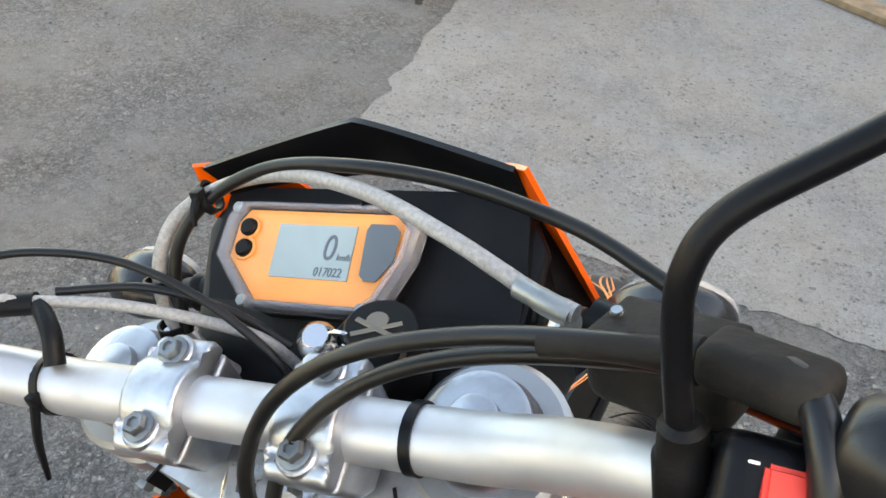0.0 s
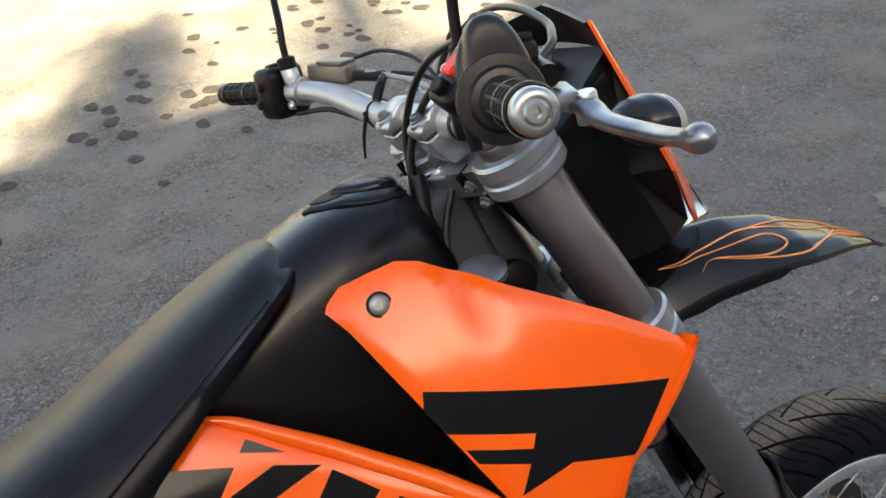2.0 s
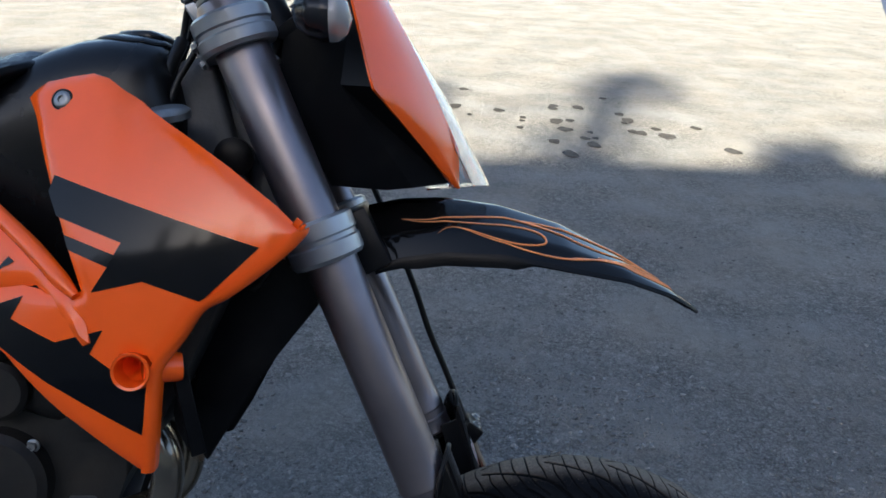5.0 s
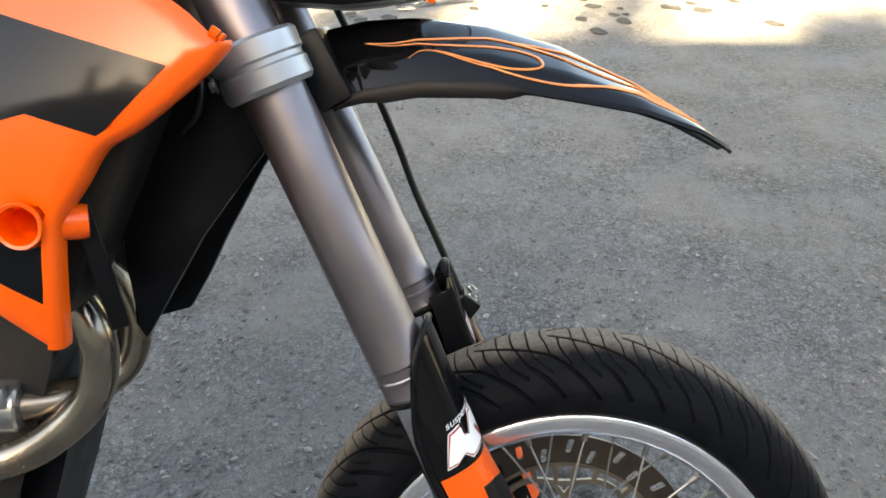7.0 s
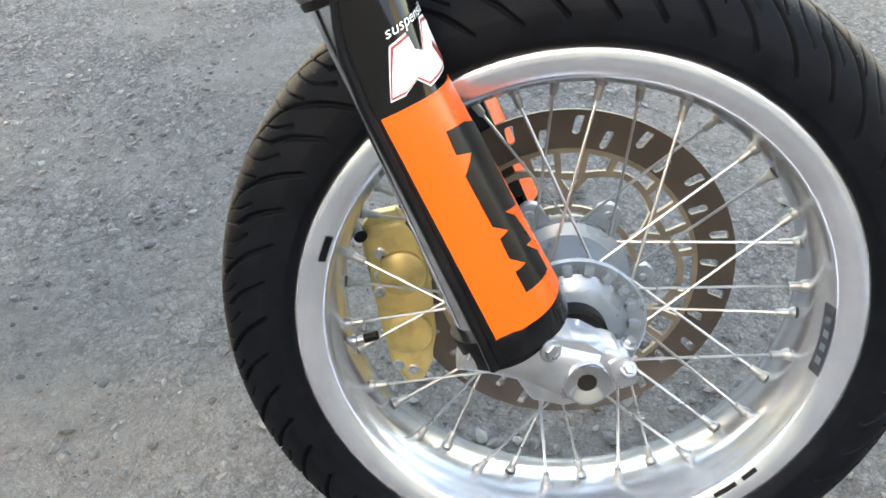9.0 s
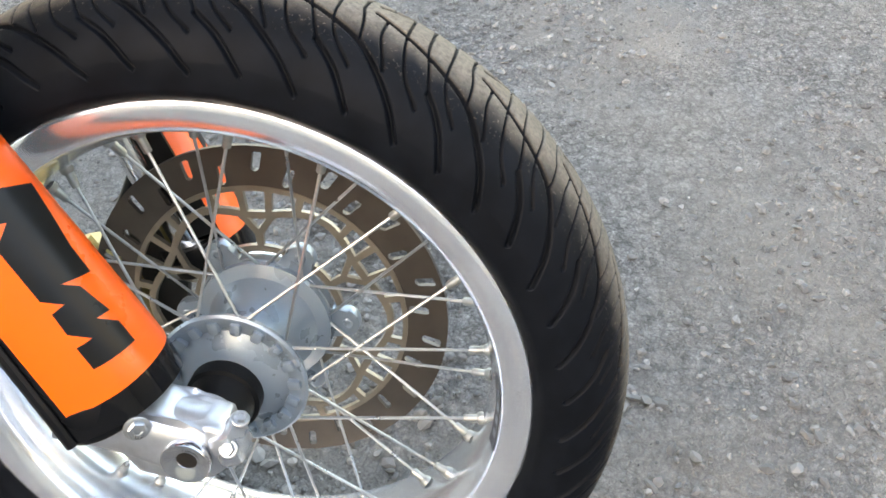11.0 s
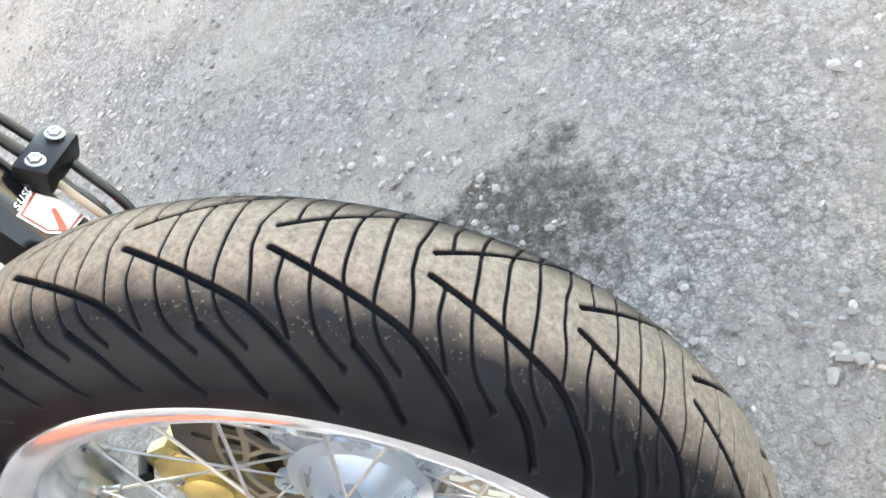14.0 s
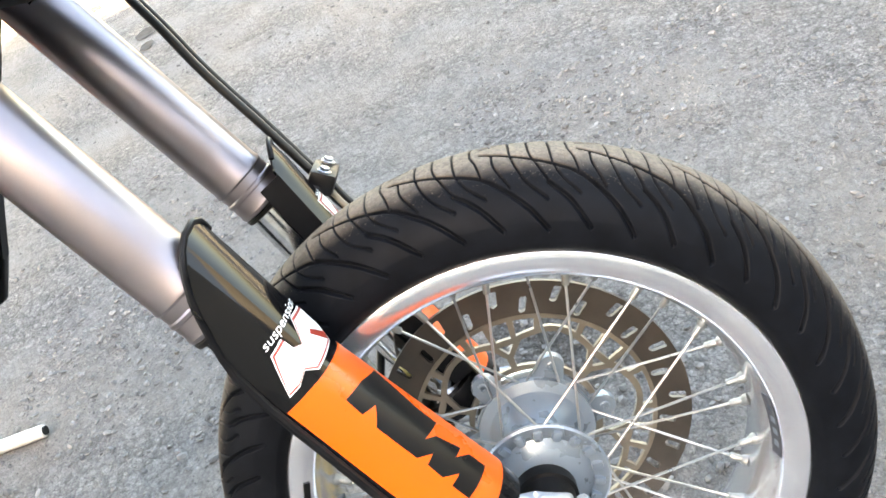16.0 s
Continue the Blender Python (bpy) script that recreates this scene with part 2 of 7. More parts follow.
def flat_poly(poly, step, roll=None):
    """Triangles that fill an outline (u, v) evenly: points, faces and each point's distance from the outline."""
    from mathutils.geometry import delaunay_2d_cdt
    edge = []
    for i, a in enumerate(poly):
        a, b = Vector(a), Vector(poly[(i + 1) % len(poly)])
        k = max(1, int((b - a).length / step + 0.5))
        edge += [a.lerp(b, j / k) for j in range(k)]
    arr = np.array([tuple(e) for e in edge])
    nxt = np.roll(arr, -1, axis=0)

    def away(q):
        d = nxt - arr
        t = np.clip(((q - arr) * d).sum(1) / (d * d).sum(1), 0, 1)
        return float(np.sqrt((((arr + t[:, None] * d) - q) ** 2).sum(1).min()))

    lo, hi = arr.min(0), arr.max(0)
    inside = []
    row = 0
    v = lo[1]
    while v < hi[1]:
        u = lo[0] + (step / 2 if row % 2 else 0)
        while u < hi[0]:
            cross = ((arr[:, 1] > v) != (nxt[:, 1] > v)) & (u < (nxt[:, 0] - arr[:, 0]) * (v - arr[:, 1]) / (nxt[:, 1] - arr[:, 1] + 1e-12) + arr[:, 0])
            if cross.sum() % 2 and away(np.array([u, v])) > step * 0.45:
                inside.append(Vector((u, v)))
            u += step
        v += step * 0.87
        row += 1
    n = len(edge)
    res = delaunay_2d_cdt(edge + inside, [(i, (i + 1) % n) for i in range(n)], [list(range(n))], 1, 1e-6)
    pts = [np.array(tuple(p)) for p in res[0]]
    return pts, [f for f in res[2] if len(f) >= 3], [away(p) for p in pts], n


def sheet(poly, fn, step=0.012, thick=0.003, lift=0.0, roll=0.0, drop=0.0):
    """A shaped plate: the outline poly (u, v) laid on the surface fn(u, v), thick to its back, its rim rolled in over roll metres by drop."""
    pts, faces, far, _ = flat_poly(poly, step)
    bm = bmesh.new()
    e = 1e-3
    front, back = [], []
    for (u, v), d in zip(pts, far):
        p = Vector(fn(u, v))
        n = (Vector(fn(u + e, v)) - p).cross(Vector(fn(u, v + e)) - p).normalized()
        if n.x < 0:
            n = -n
        dip = drop * (1 - min(d / roll, 1)) ** 2 if roll else 0
        front.append(bm.verts.new(p + n * (lift - dip)))
        back.append(bm.verts.new(p + n * (lift - dip - thick)))
    rim = {}
    for f in faces:
        bm.faces.new([front[i] for i in f])
        bm.faces.new([back[i] for i in reversed(f)])
        for a, b in zip(f, (*f[1:], f[0])):
            rim[(a, b)] = 1
    for a, b in rim:
        if (b, a) not in rim:
            bm.faces.new((front[a], back[a], back[b], front[b]))
    return bm


# ---- the bike's own frame: x to its right along the axle, y forward, z up in the wheel's plane, from the axle's middle ----
LEAN_SIDE, AXLE_UP = 14.81, 0.2936
bike = new("motorcycle")
bike.matrix_world = pose(0, 0, AXLE_UP, 0, -LEAN_SIDE, 0)
tagged(bike, "black and orange supermoto motorcycle leaning on its side stand", "motorcycle")

# ---- front wheel ----
STICKER = material("worn grey sticker", (0.035, 0.04, 0.048), 0.45, vary=0.2, grain=90)
WHEEL_LABEL = "silver spoked front wheel with road tyre"
PITCHES, TYRE_R, TYRE_S, CROWN = 24, 0.2365, 0.062, 0.0040
# tread of one pitch: curves in (degrees round the wheel, degrees across the section), half width, depth
GROOVES = [
    ([(0, 7), (-4.4, 16.5), (-10.2, 28.5), (-14.4, 37.8), (-18.0, 51.5), (-21.3, 65), (-24.4, 81)], 0.0023, 0.0042),
    ([(-9.8, 47), (-13.1, 60), (-16.6, 79)], 0.0023, 0.004),
    ([(-1.5, 11.5), (-1.7, 29), (-3.6, 49)], 0.00115, 0.0026),
    ([(-4.3, -1), (-4.3, 12), (-4.8, 29), (-6.3, 46), (-9.2, 58)], 0.00115, 0.0026),
    ([(-7.2, -1), (-7.2, 9), (-7.5, 20), (-8.8, 37), (-9.9, 48)], 0.00115, 0.0026),
    ([(-10.4, -1), (-10.6, 27), (-11.9, 42.6), (-14.6, 55)], 0.00115, 0.0026),
    ([(-13.3, -1), (-13.3, 8), (-13.9, 20), (-14.5, 37.6)], 0.00115, 0.0026),
    ([(-8.9, 57), (-9.3, 58.6)], 0.0016, 0.003),
]


def tyre_mesh():
    n_t, n_p = 124, 200
    th = (np.arange(n_t) + 0.5) * (360 / PITCHES / n_t)
    ph = np.linspace(-93, 93, n_p)
    arc, sec = radians(1) * 0.2985, radians(1) * TYRE_S
    T, P = np.meshgrid(th, ph, indexing="ij")
    pts = np.stack([T * arc, P * sec], -1)
    depth = np.zeros_like(T)
    for side in (1, -1):
        for curve, half, deep in GROOVES:
            line = [(q.x, q.y) for q in spline([(a, b, 0) for a, b in curve], 14)]
            for shift in range(-2, 4):
                for (a0, b0), (a1, b1) in zip(line, line[1:]):
                    p0 = np.array([(a0 + shift * 360 / PITCHES) * arc, side * b0 * sec])
                    p1 = np.array([(a1 + shift * 360 / PITCHES) * arc, side * b1 * sec])
                    d = p1 - p0
                    s = np.clip(((pts - p0) @ d) / (d @ d), 0, 1)
                    far = np.linalg.norm(pts - (p0 + s[..., None] * d), axis=-1)
                    depth = np.maximum(depth, deep * np.clip((half - far) / (half * 0.55), 0, 1))
    depth *= np.clip((92 - np.abs(P)) / 14, 0, 1)
    rows = np.tile(depth, (PITCHES, 1))
    # outline of the section, crown to bead
    a = np.radians(np.arange(PITCHES * n_t) * (360 / PITCHES / n_t) + (360 / PITCHES / n_t) / 2 + 5.95)
    ph_r = np.radians(ph)
    rad = TYRE_S - rows
    x = np.sin(ph_r)[None] * rad
    rho = TYRE_R + np.cos(ph_r)[None] * rad - CROWN * np.clip(np.cos(ph_r), 0, 1)[None] ** 6
    # flatten the flanks towards the rim
    x = x * (1 - 0.05 * np.clip((np.abs(ph[None]) - 75) / 18, 0, 1))
    v = np.stack([x, rho * np.cos(a)[:, None], rho * np.sin(a)[:, None]], -1)
    bead_x, bead_r = np.array([0.0565, 0.0525, 0.0480, 0.0455]), np.array([0.2300, 0.2268, 0.2240, 0.2150])
    ring = lambda bx, br: np.stack([np.full_like(a, bx), br * np.cos(a), br * np.sin(a)], -1)[:, None]
    v = np.concatenate([*[ring(-bx, br) for bx, br in zip(bead_x[::-1], bead_r[::-1])], v, *[ring(bx, br) for bx, br in zip(bead_x, bead_r)]], 1)
    m, k = v.shape[:2]
    i, j = np.meshgrid(np.arange(m), np.arange(k - 1), indexing="ij")
    i2 = (i + 1) % m
    quads = np.stack([i * k + j, i2 * k + j, i2 * k + j + 1, i * k + j + 1], -1).reshape(-1, 4)
    me = bpy.data.meshes.new("tyre")
    me.vertices.add(m * k)
    me.vertices.foreach_set("co", v.reshape(-1).astype(np.float32))
    me.loops.add(quads.size)
    me.loops.foreach_set("vertex_index", quads.reshape(-1).astype(np.int32))
    me.polygons.add(len(quads))
    me.polygons.foreach_set("loop_start", (np.arange(len(quads)) * 4).astype(np.int32))
    me.update(calc_edges=True)
    me.validate()
    me.polygons.foreach_set("use_smooth", np.ones(len(quads), bool))
    return me


def tyre_material():
    m = material("road tyre rubber with dusty crown", (0.0042, 0.005, 0.0066), 0.55, vary=0.3, grain=60, bump=0.12, bump_scale=900, spec=0.06)
    nt = m.node_tree
    nd, ln = nt.nodes, nt.links
    bs = nd["Principled BSDF"]
    base = bs.inputs["Base Color"].links[0].from_socket
    tc = nd.new("ShaderNodeTexCoord")
    sep = nd.new("ShaderNodeSeparateXYZ")
    ln.new(tc.outputs["Object"], sep.inputs[0])

    def calc(op, a, b=None):
        n = nd.new("ShaderNodeMath")
        n.operation = op
        for s, val in zip(n.inputs, (a, b)):
            if val is None:
                continue
            if isinstance(val, (int, float)):
                s.default_value = val
            else:
                ln.new(val, s)
        return n.outputs[0]

    x, y, z = sep.outputs
    rho = calc("SQRT", calc("ADD", calc("MULTIPLY", y, y), calc("MULTIPLY", z, z)))
    dr = calc("SUBTRACT", rho, TYRE_R)
    out = calc("SQRT", calc("ADD", calc("MULTIPLY", dr, dr), calc("MULTIPLY", x, x)))
    worn = calc("POWER", calc("MAXIMUM", calc("DIVIDE", dr, out), 0.0), 6.0)
    out = calc("ADD", out, calc("MULTIPLY", worn, CROWN))
    proud = nd.new("ShaderNodeMapRange")
    proud.inputs[1].default_value, proud.inputs[2].default_value = 0.0606, 0.0617
    ln.new(out, proud.inputs[0])
    ns = nd.new("ShaderNodeTexNoise")
    ns.inputs["Scale"].default_value, ns.inputs["Detail"].default_value = 60, 10
    ln.new(tc.outputs["Object"], ns.inputs["Vector"])
    wob = calc("MULTIPLY", calc("SUBTRACT", ns.outputs[0], 0.5), 0.02)
    reach = calc("ADD", calc("ABSOLUTE", x), wob)
    band = nd.new("ShaderNodeMapRange")
    band.inputs[1].default_value, band.inputs[2].default_value = 0.0385, 0.017
    ln.new(reach, band.inputs[0])
    fac = calc("MULTIPLY", calc("MULTIPLY", band.outputs[0], proud.outputs[0]), 0.74)
    # grit: pale specks at the edge of the dusty band
    vo = nd.new("ShaderNodeTexNoise")
    vo.inputs["Scale"].default_value, vo.inputs["Detail"].default_value = 420, 2
    ln.new(tc.outputs["Object"], vo.inputs["Vector"])
    speck = nd.new("ShaderNodeMapRange")
    speck.inputs[1].default_value, speck.inputs[2].default_value = 0.62, 0.7
    ln.new(vo.outputs[0], speck.inputs[0])
    wide = nd.new("ShaderNodeMapRange")
    wide.inputs[1].default_value, wide.inputs[2].default_value = 0.047, 0.024
    ln.new(reach, wide.inputs[0])
    grit = calc("MULTIPLY", calc("MULTIPLY", wide.outputs[0], speck.outputs[0]), calc("MULTIPLY", proud.outputs[0], 0.8))
    haze = calc("MULTIPLY", calc("MULTIPLY", wide.outputs[0], proud.outputs[0]), 0.03)
    fac = calc("MAXIMUM", calc("MAXIMUM", fac, grit), haze)
    gr = nd.new("ShaderNodeTexNoise")
    gr.inputs["Scale"].default_value, gr.inputs["Detail"].default_value, gr.inputs["Roughness"].default_value = 240, 6, 0.75
    ln.new(tc.outputs["Object"], gr.inputs["Vector"])
    gm = nd.new("ShaderNodeMapRange")
    gm.inputs[1].default_value, gm.inputs[2].default_value, gm.inputs[3].default_value, gm.inputs[4].default_value = 0.35, 0.62, 0.55, 1.15
    ln.new(gr.outputs[0], gm.inputs[0])
    fac = calc("MULTIPLY", fac, gm.outputs[0])
    mix = nd.new("ShaderNodeMix")
    mix.data_type = "RGBA"
    ln.new(fac, mix.inputs[0])
    ln.new(base, mix.inputs[6])
    mix.inputs[7].default_value = (0.188, 0.158, 0.125, 1)
    ln.new(mix.outputs[2], bs.inputs["Base Color"])
    return m


def annulus(r0, r1, x, thick, holes, n=360, m=8, skew=0.0):
    """A flat ring round the axle, its radial lines skewed by skew degrees, with cells left out where holes(angle in degrees, radius) says so."""
    a = np.radians(np.arange(n) * 360 / n)[:, None] + np.radians(np.linspace(0, skew, m + 1))[None]
    r = np.broadcast_to(np.linspace(r0, r1, m + 1)[None], a.shape)
    flat = np.stack([np.zeros_like(a), r * np.cos(a), r * np.sin(a)], -1).reshape(-1, 3)
    verts = np.concatenate([flat + [x - thick / 2, 0, 0], flat + [x + thick / 2, 0, 0]])
    top = n * (m + 1)
    keep = {(i, j) for i in range(n) for j in range(m) if not holes(360 * (i + 0.5) / n, r0 + (r1 - r0) * (j + 0.5) / m)}
    faces = []
    for i, j in keep:
        k = (i + 1) % n
        p = [i * (m + 1) + j, k * (m + 1) + j, k * (m + 1) + j + 1, i * (m + 1) + j + 1]
        faces += [p[::-1], [v + top for v in p]]
        for q, (u, v) in (((i, j - 1), (0, 1)), ((k, j), (1, 2)), ((i, j + 1), (2, 3)), (((i - 1) % n, j), (3, 0))):
            if q not in keep:
                faces.append([p[u], p[v], p[v] + top, p[u] + top])
    me = bpy.data.meshes.new("ring")
    me.from_pydata(verts.tolist(), [], faces)
    bm = bmesh.new()
    bm.from_mesh(me)
    bpy.data.meshes.remove(me)
    bmesh.ops.delete(bm, geom=[v for v in bm.verts if not v.link_faces], context="VERTS")
    return bm


def front_wheel():
    AX = (1, 0, 0)
    hub = turn([(-0.052, 0.028), (-0.052, 0.05), (-0.047, 0.056), (-0.04, 0.056), (-0.036, 0.046), (-0.022, 0.036), (0.0, 0.031), (0.016, 0.033), (0.026, 0.043), (0.031, 0.0565), (0.036, 0.058), (0.0375, 0.056), (0.0365, 0.051), (0.034, 0.043), (0.039, 0.034), (0.043, 0.025), (0.043, 0.0)], (0, 0, 0), AX, 72)
    wheel = part("front_wheel", hub, HUB_GREY, bike, WHEEL_LABEL, 30)
    wheel.matrix_local = pose(0, 0.0045, 0.0105, 0, 0, -2.6) @ Matrix.Scale(0.966, 4)
    # ribs in the hub's dished face
    for k in range(18):
        a = 2 * math.pi * (k + 0.5) / 18
        b = block(Matrix.Rotation(a, 4, "X") @ pose(0.0365, 0, 0.0475), (0.007, 0.0085, 0.0105), 0.003)
        part("hub_rib", b, HUB_GREY, wheel)
    # six rounded ears that carry the disc, each with its screw
    ring = []
    for i in range(180):
        a = 2 * math.pi * i / 180
        near = (math.degrees(a) + 30) % 60 - 30
        ear = 0.066 * math.cos(radians(near)) + math.sqrt(max(0.0, 0.0135 ** 2 - (0.066 * math.sin(radians(near))) ** 2)) if abs(near) < 11.5 else 0.0
        ring.append((max(0.0575, ear) * math.cos(a), max(0.0575, ear) * math.sin(a)))
    m = Matrix(((0, 0, 1, -0.051), (1, 0, 0, 0), (0, 1, 0, 0), (0, 0, 0, 1)))
    part("disc_flange", slab(ring, m, 0.010, 0.002), HUB_GREY, wheel)
    for k in range(6):
        a = 2 * math.pi * k / 6
        part("flange_screw", turn([(0, 0.0048), (0.0015, 0.0048), (0.0022, 0.0038), (0.0022, 0.0024), (0.0006, 0.0022), (0.0006, 0.0)], (-0.0462, 0.069 * math.cos(a), 0.069 * math.sin(a)), (1, 0, 0), 18), HUB_GREY, wheel)
    prof = [(0.0490, 0.2264), (0.0508, 0.2255), (0.0519, 0.2238), (0.0525, 0.2212), (0.0525, 0.2178), (0.0518, 0.2135), (0.0505, 0.2098), (0.0490, 0.2068), (0.0472, 0.2040), (0.0450, 0.2022), (0.0390, 0.2012), (0.0330, 0.1990), (0.0240, 0.1948), (0.0120, 0.1930), (0.0, 0.1926)]
    inner = [(0.0, 0.1985), (0.016, 0.1990), (0.028, 0.2035), (0.036, 0.2070), (0.0450, 0.2085), (0.0470, 0.2180), (0.0478, 0.2258)]
    full = prof + [(-x, r) for x, r in prof[-2::-1]] + [(-x, r) for x, r in inner[::-1]] + inner[1:]
    rim = turn([(x, r) for x, r in full], (0, 0, 0), AX, 144, closed=True)
    part("rim", rim, RIM_ALU, wheel, "polished aluminium rim", 50)
    tyre = new("tyre", tyre_mesh())
    tyre.data.materials.append(tyre_material())
    tyre.parent = wheel
    tyre["label"] = "black road tyre with a dusty tan crown"
    for k in range(36):
        a = radians(6 + 10 * k)
        near = k % 2 == 0
        way = 1 if (k // 2) % 2 == 0 else -1
        hx, hr = (0.0335, 0.053) if near else (-0.0435, 0.052)
        h = a + way * radians(29)
        p0 = Vector((hx, hr * math.cos(h), hr * math.sin(h)))
        p1 = Vector((0.006 if near else -0.008, 0.1905 * math.cos(a), 0.1905 * math.sin(a)))
        d = (p1 - p0).normalized()
        part("spoke", tube([p0, p1 - d * 0.012], 0.00125, 8), STEEL, wheel)
        part("spoke_nipple", turn([(0, 0.0026), (0.001, 0.0032), (0.011, 0.0034), (0.0125, 0.0048), (0.016, 0.0054)], p1 - d * 0.014, d, 12), ZINC, wheel)
    # valve
    va = radians(193)
    vp = Vector((-0.004, 0.195 * math.cos(va), 0.195 * math.sin(va)))
    vd = Vector((-0.1, -math.cos(va), -math.sin(va))).normalized()
    valve = part("valve_stem", turn([(0, 0.0055), (0.004, 0.0055), (0.005, 0.0032), (0.012, 0.0032)], vp, vd, 14), STEEL, wheel)
    part("valve_cap", turn([(0, 0.004), (0.001, 0.0046), (0.012, 0.0044), (0.0135, 0.003)], vp + vd * 0.011, vd, 14), RUBBER, valve, "black valve cap")
    # marks on the rim: a long grey plate with bars, black balance strips
    def rim_patch(a0, a1, r0, r1, mat, name, label, lift=0.0008):
        bm = bmesh.new()
        rows = []
        for i in range(11):
            a = radians(a0 + (a1 - a0) * i / 10)
            rows.append([Vector((float(np.interp(r, [q[1] for q in prof[8:2:-1]], [q[0] for q in prof[8:2:-1]])) + lift, r * math.cos(a), r * math.sin(a))) for r in np.linspace(r0, r1, 4)])
        join_rings(bm, rows, cap=False, closed=False)
        thicken(bm, 0.0006, (0, 0, 0))
        return part(name, bm, mat, wheel, label)
    # a worn sticker on the slope inside the rim, with plain bars
    def slope_patch(a0, a1, s0, s1, mat, name, label, lift, over):
        bm = bmesh.new()
        rows = []
        line = [(0.0466, 0.2032), (0.0450, 0.2022), (0.0390, 0.2012), (0.0330, 0.1990), (0.0262, 0.1958)]
        for i in range(11):
            a = radians(a0 + (a1 - a0) * i / 10)
            ring = []
            for up in (lift, over):
                side = []
                for q in np.linspace(s0, s1, 7):
                    x, r = (np.interp(q, (0, 0.08, 0.38, 0.68, 1.0), [p[k] for p in line]) for k in (0, 1))
                    side.append(Vector((x + up * 0.3, (r - up) * math.cos(a), (r - up) * math.sin(a))))
                ring += side if up == lift else side[::-1]
            rows.append(ring)
        join_rings(bm, rows)
        return part(name, bm, mat, wheel, label)
    slope_patch(-12.3, 5.6, 0.06, 0.70, STICKER, "rim_sticker", "worn dark grey sticker with plain bars", 0.0002, 0.0007)
    for k in range(4):
        slope_patch(-9.8 + 3.5 * k, -8.0 + 3.5 * k, 0.24, 0.54, HUB_GREY, "sticker_bar", "", 0.0007, 0.0010)
    rim_patch(-52, -46, 0.2062, 0.2095, BLACK_PLASTIC, "balance_weight", "black balance strip")
    rim_patch(-44, -40, 0.2062, 0.2095, BLACK_PLASTIC, "balance_weight", "black balance strip")
    rim_patch(157, 163, 0.2062, 0.2115, BLACK_PLASTIC, "balance_weight", "black balance strip")

    # brake disc on the left
    def slots(a, r):
        k, low = a % 12.0 - 6.0, 0.1205 + 0.0105 * (a // 12.0 % 2)
        end = min(r - low, low + 0.0165 - r) / 0.003
        return end > 0 and abs(k) < 1.5 * min(1.0, max(0.0, end * (2 - min(end, 1.0)))) ** 0.5
    disc = part("brake_disc", annulus(0.1165, 0.152, -0.0575, 0.0045, slots, 960, 44, -3.0), DISC, wheel, "dark slotted brake disc", 20)

    def windows(a, r):
        # a thin wavy ring under the band, tied to it by short webs, carried by six slim forked arms
        k = (a + 30) % 60 - 30
        wave = 0.0985 + 0.0055 * math.cos(radians(6 * k))
        if r > 0.1145 or abs(r - wave) < 0.0030:
            return False
        if r > wave:
            return min(abs(abs(k) - 11.0), abs(abs(k) - 24.0)) * r * 0.01745 > 0.0028
        arm = abs(30 - abs(k)) * r * 0.01745
        if r < 0.0655:
            return False
        return abs(arm - 0.0105 * max(0.0, (r - 0.076) / 0.014)) > 0.0031
    part("disc_carrier", annulus(0.06, 0.1185, -0.0565, 0.0045, windows, 720, 84), DISC_CARRIER, disc, "bronze disc carrier", 20)
    return wheel


wheel = front_wheel()


# ---- front fork: two legs, their guards, the clamps ----
FORK = Vector((0, -0.3714, 0.9285)).normalized()
AHEAD = Vector((0, FORK.z, -FORK.y))


def on_leg(z, x=0.1):
    return Vector((x, -0.062 - 0.40 * z, z))


def tube_axis(z, side):
    """The middle of a fork tube at the height z: the fork is turned a little to the right."""
    t = (z - 0.27) / 0.48
    x = 0.0965 + 0.0035 * t if side > 0 else -0.111 + 0.011 * t
    return on_leg(z, x) + AHEAD * (0.0142 - 0.0150 * t if side > 0 else 0.0255 - 0.0225 * t)


def guard_point(side, u, v):
    """A point of a leg guard's outside: u runs round it from behind (0) over the outer side to the front (1), v is the height."""
    sec = [(0.024, -0.016), (0.029, -0.003), (0.0285, 0.010), (0.0255, 0.024), (0.017, 0.0395), (0.002, 0.0485), (-0.018, 0.0505), (-0.034, 0.042)]
    k = max(0.0, min(u, 1.0)) * (len(sec) - 1)
    i = min(int(k), len(sec) - 2)
    t = k - i
    p = [sec[max(i - 1, 0)], sec[i], sec[i + 1], sec[min(i + 2, len(sec) - 1)]]
    a, b = [0.5 * (2 * p[1][c] + (p[2][c] - p[0][c]) * t + (2 * p[0][c] - 5 * p[1][c] + 4 * p[2][c] - p[3][c]) * t * t + (3 * p[1][c] - p[0][c] - 3 * p[2][c] + p[3][c]) * t ** 3) for c in (0, 1)]
    low = max(0.0, min((0.2 - v) / 0.15, 1.0))
    s = 1.0 + 0.16 * low
    base = on_leg(v, 0)
    q = base + AHEAD * (b * s + 0.008 * low)
    off = min(v / 0.3, 1.0) if side < 0 else 0.0
    return Vector((side * (0.1 + a * s + 0.012 * off), q.y + 0.021 * off, q.z))


def guard_rear(v):
    return float(np.interp(v, [0.03, 0.17, 0.33], [0.185, 0.21, 0.215]))


def guard_top(u):
    return float(np.interp(u, [0.2, 0.243, 0.3, 0.4, 0.51, 0.59, 0.67, 0.78, 0.87, 1], [0.225, 0.250, 0.264, 0.288, 0.308, 0.317, 0.322, 0.324, 0.320, 0.303]))


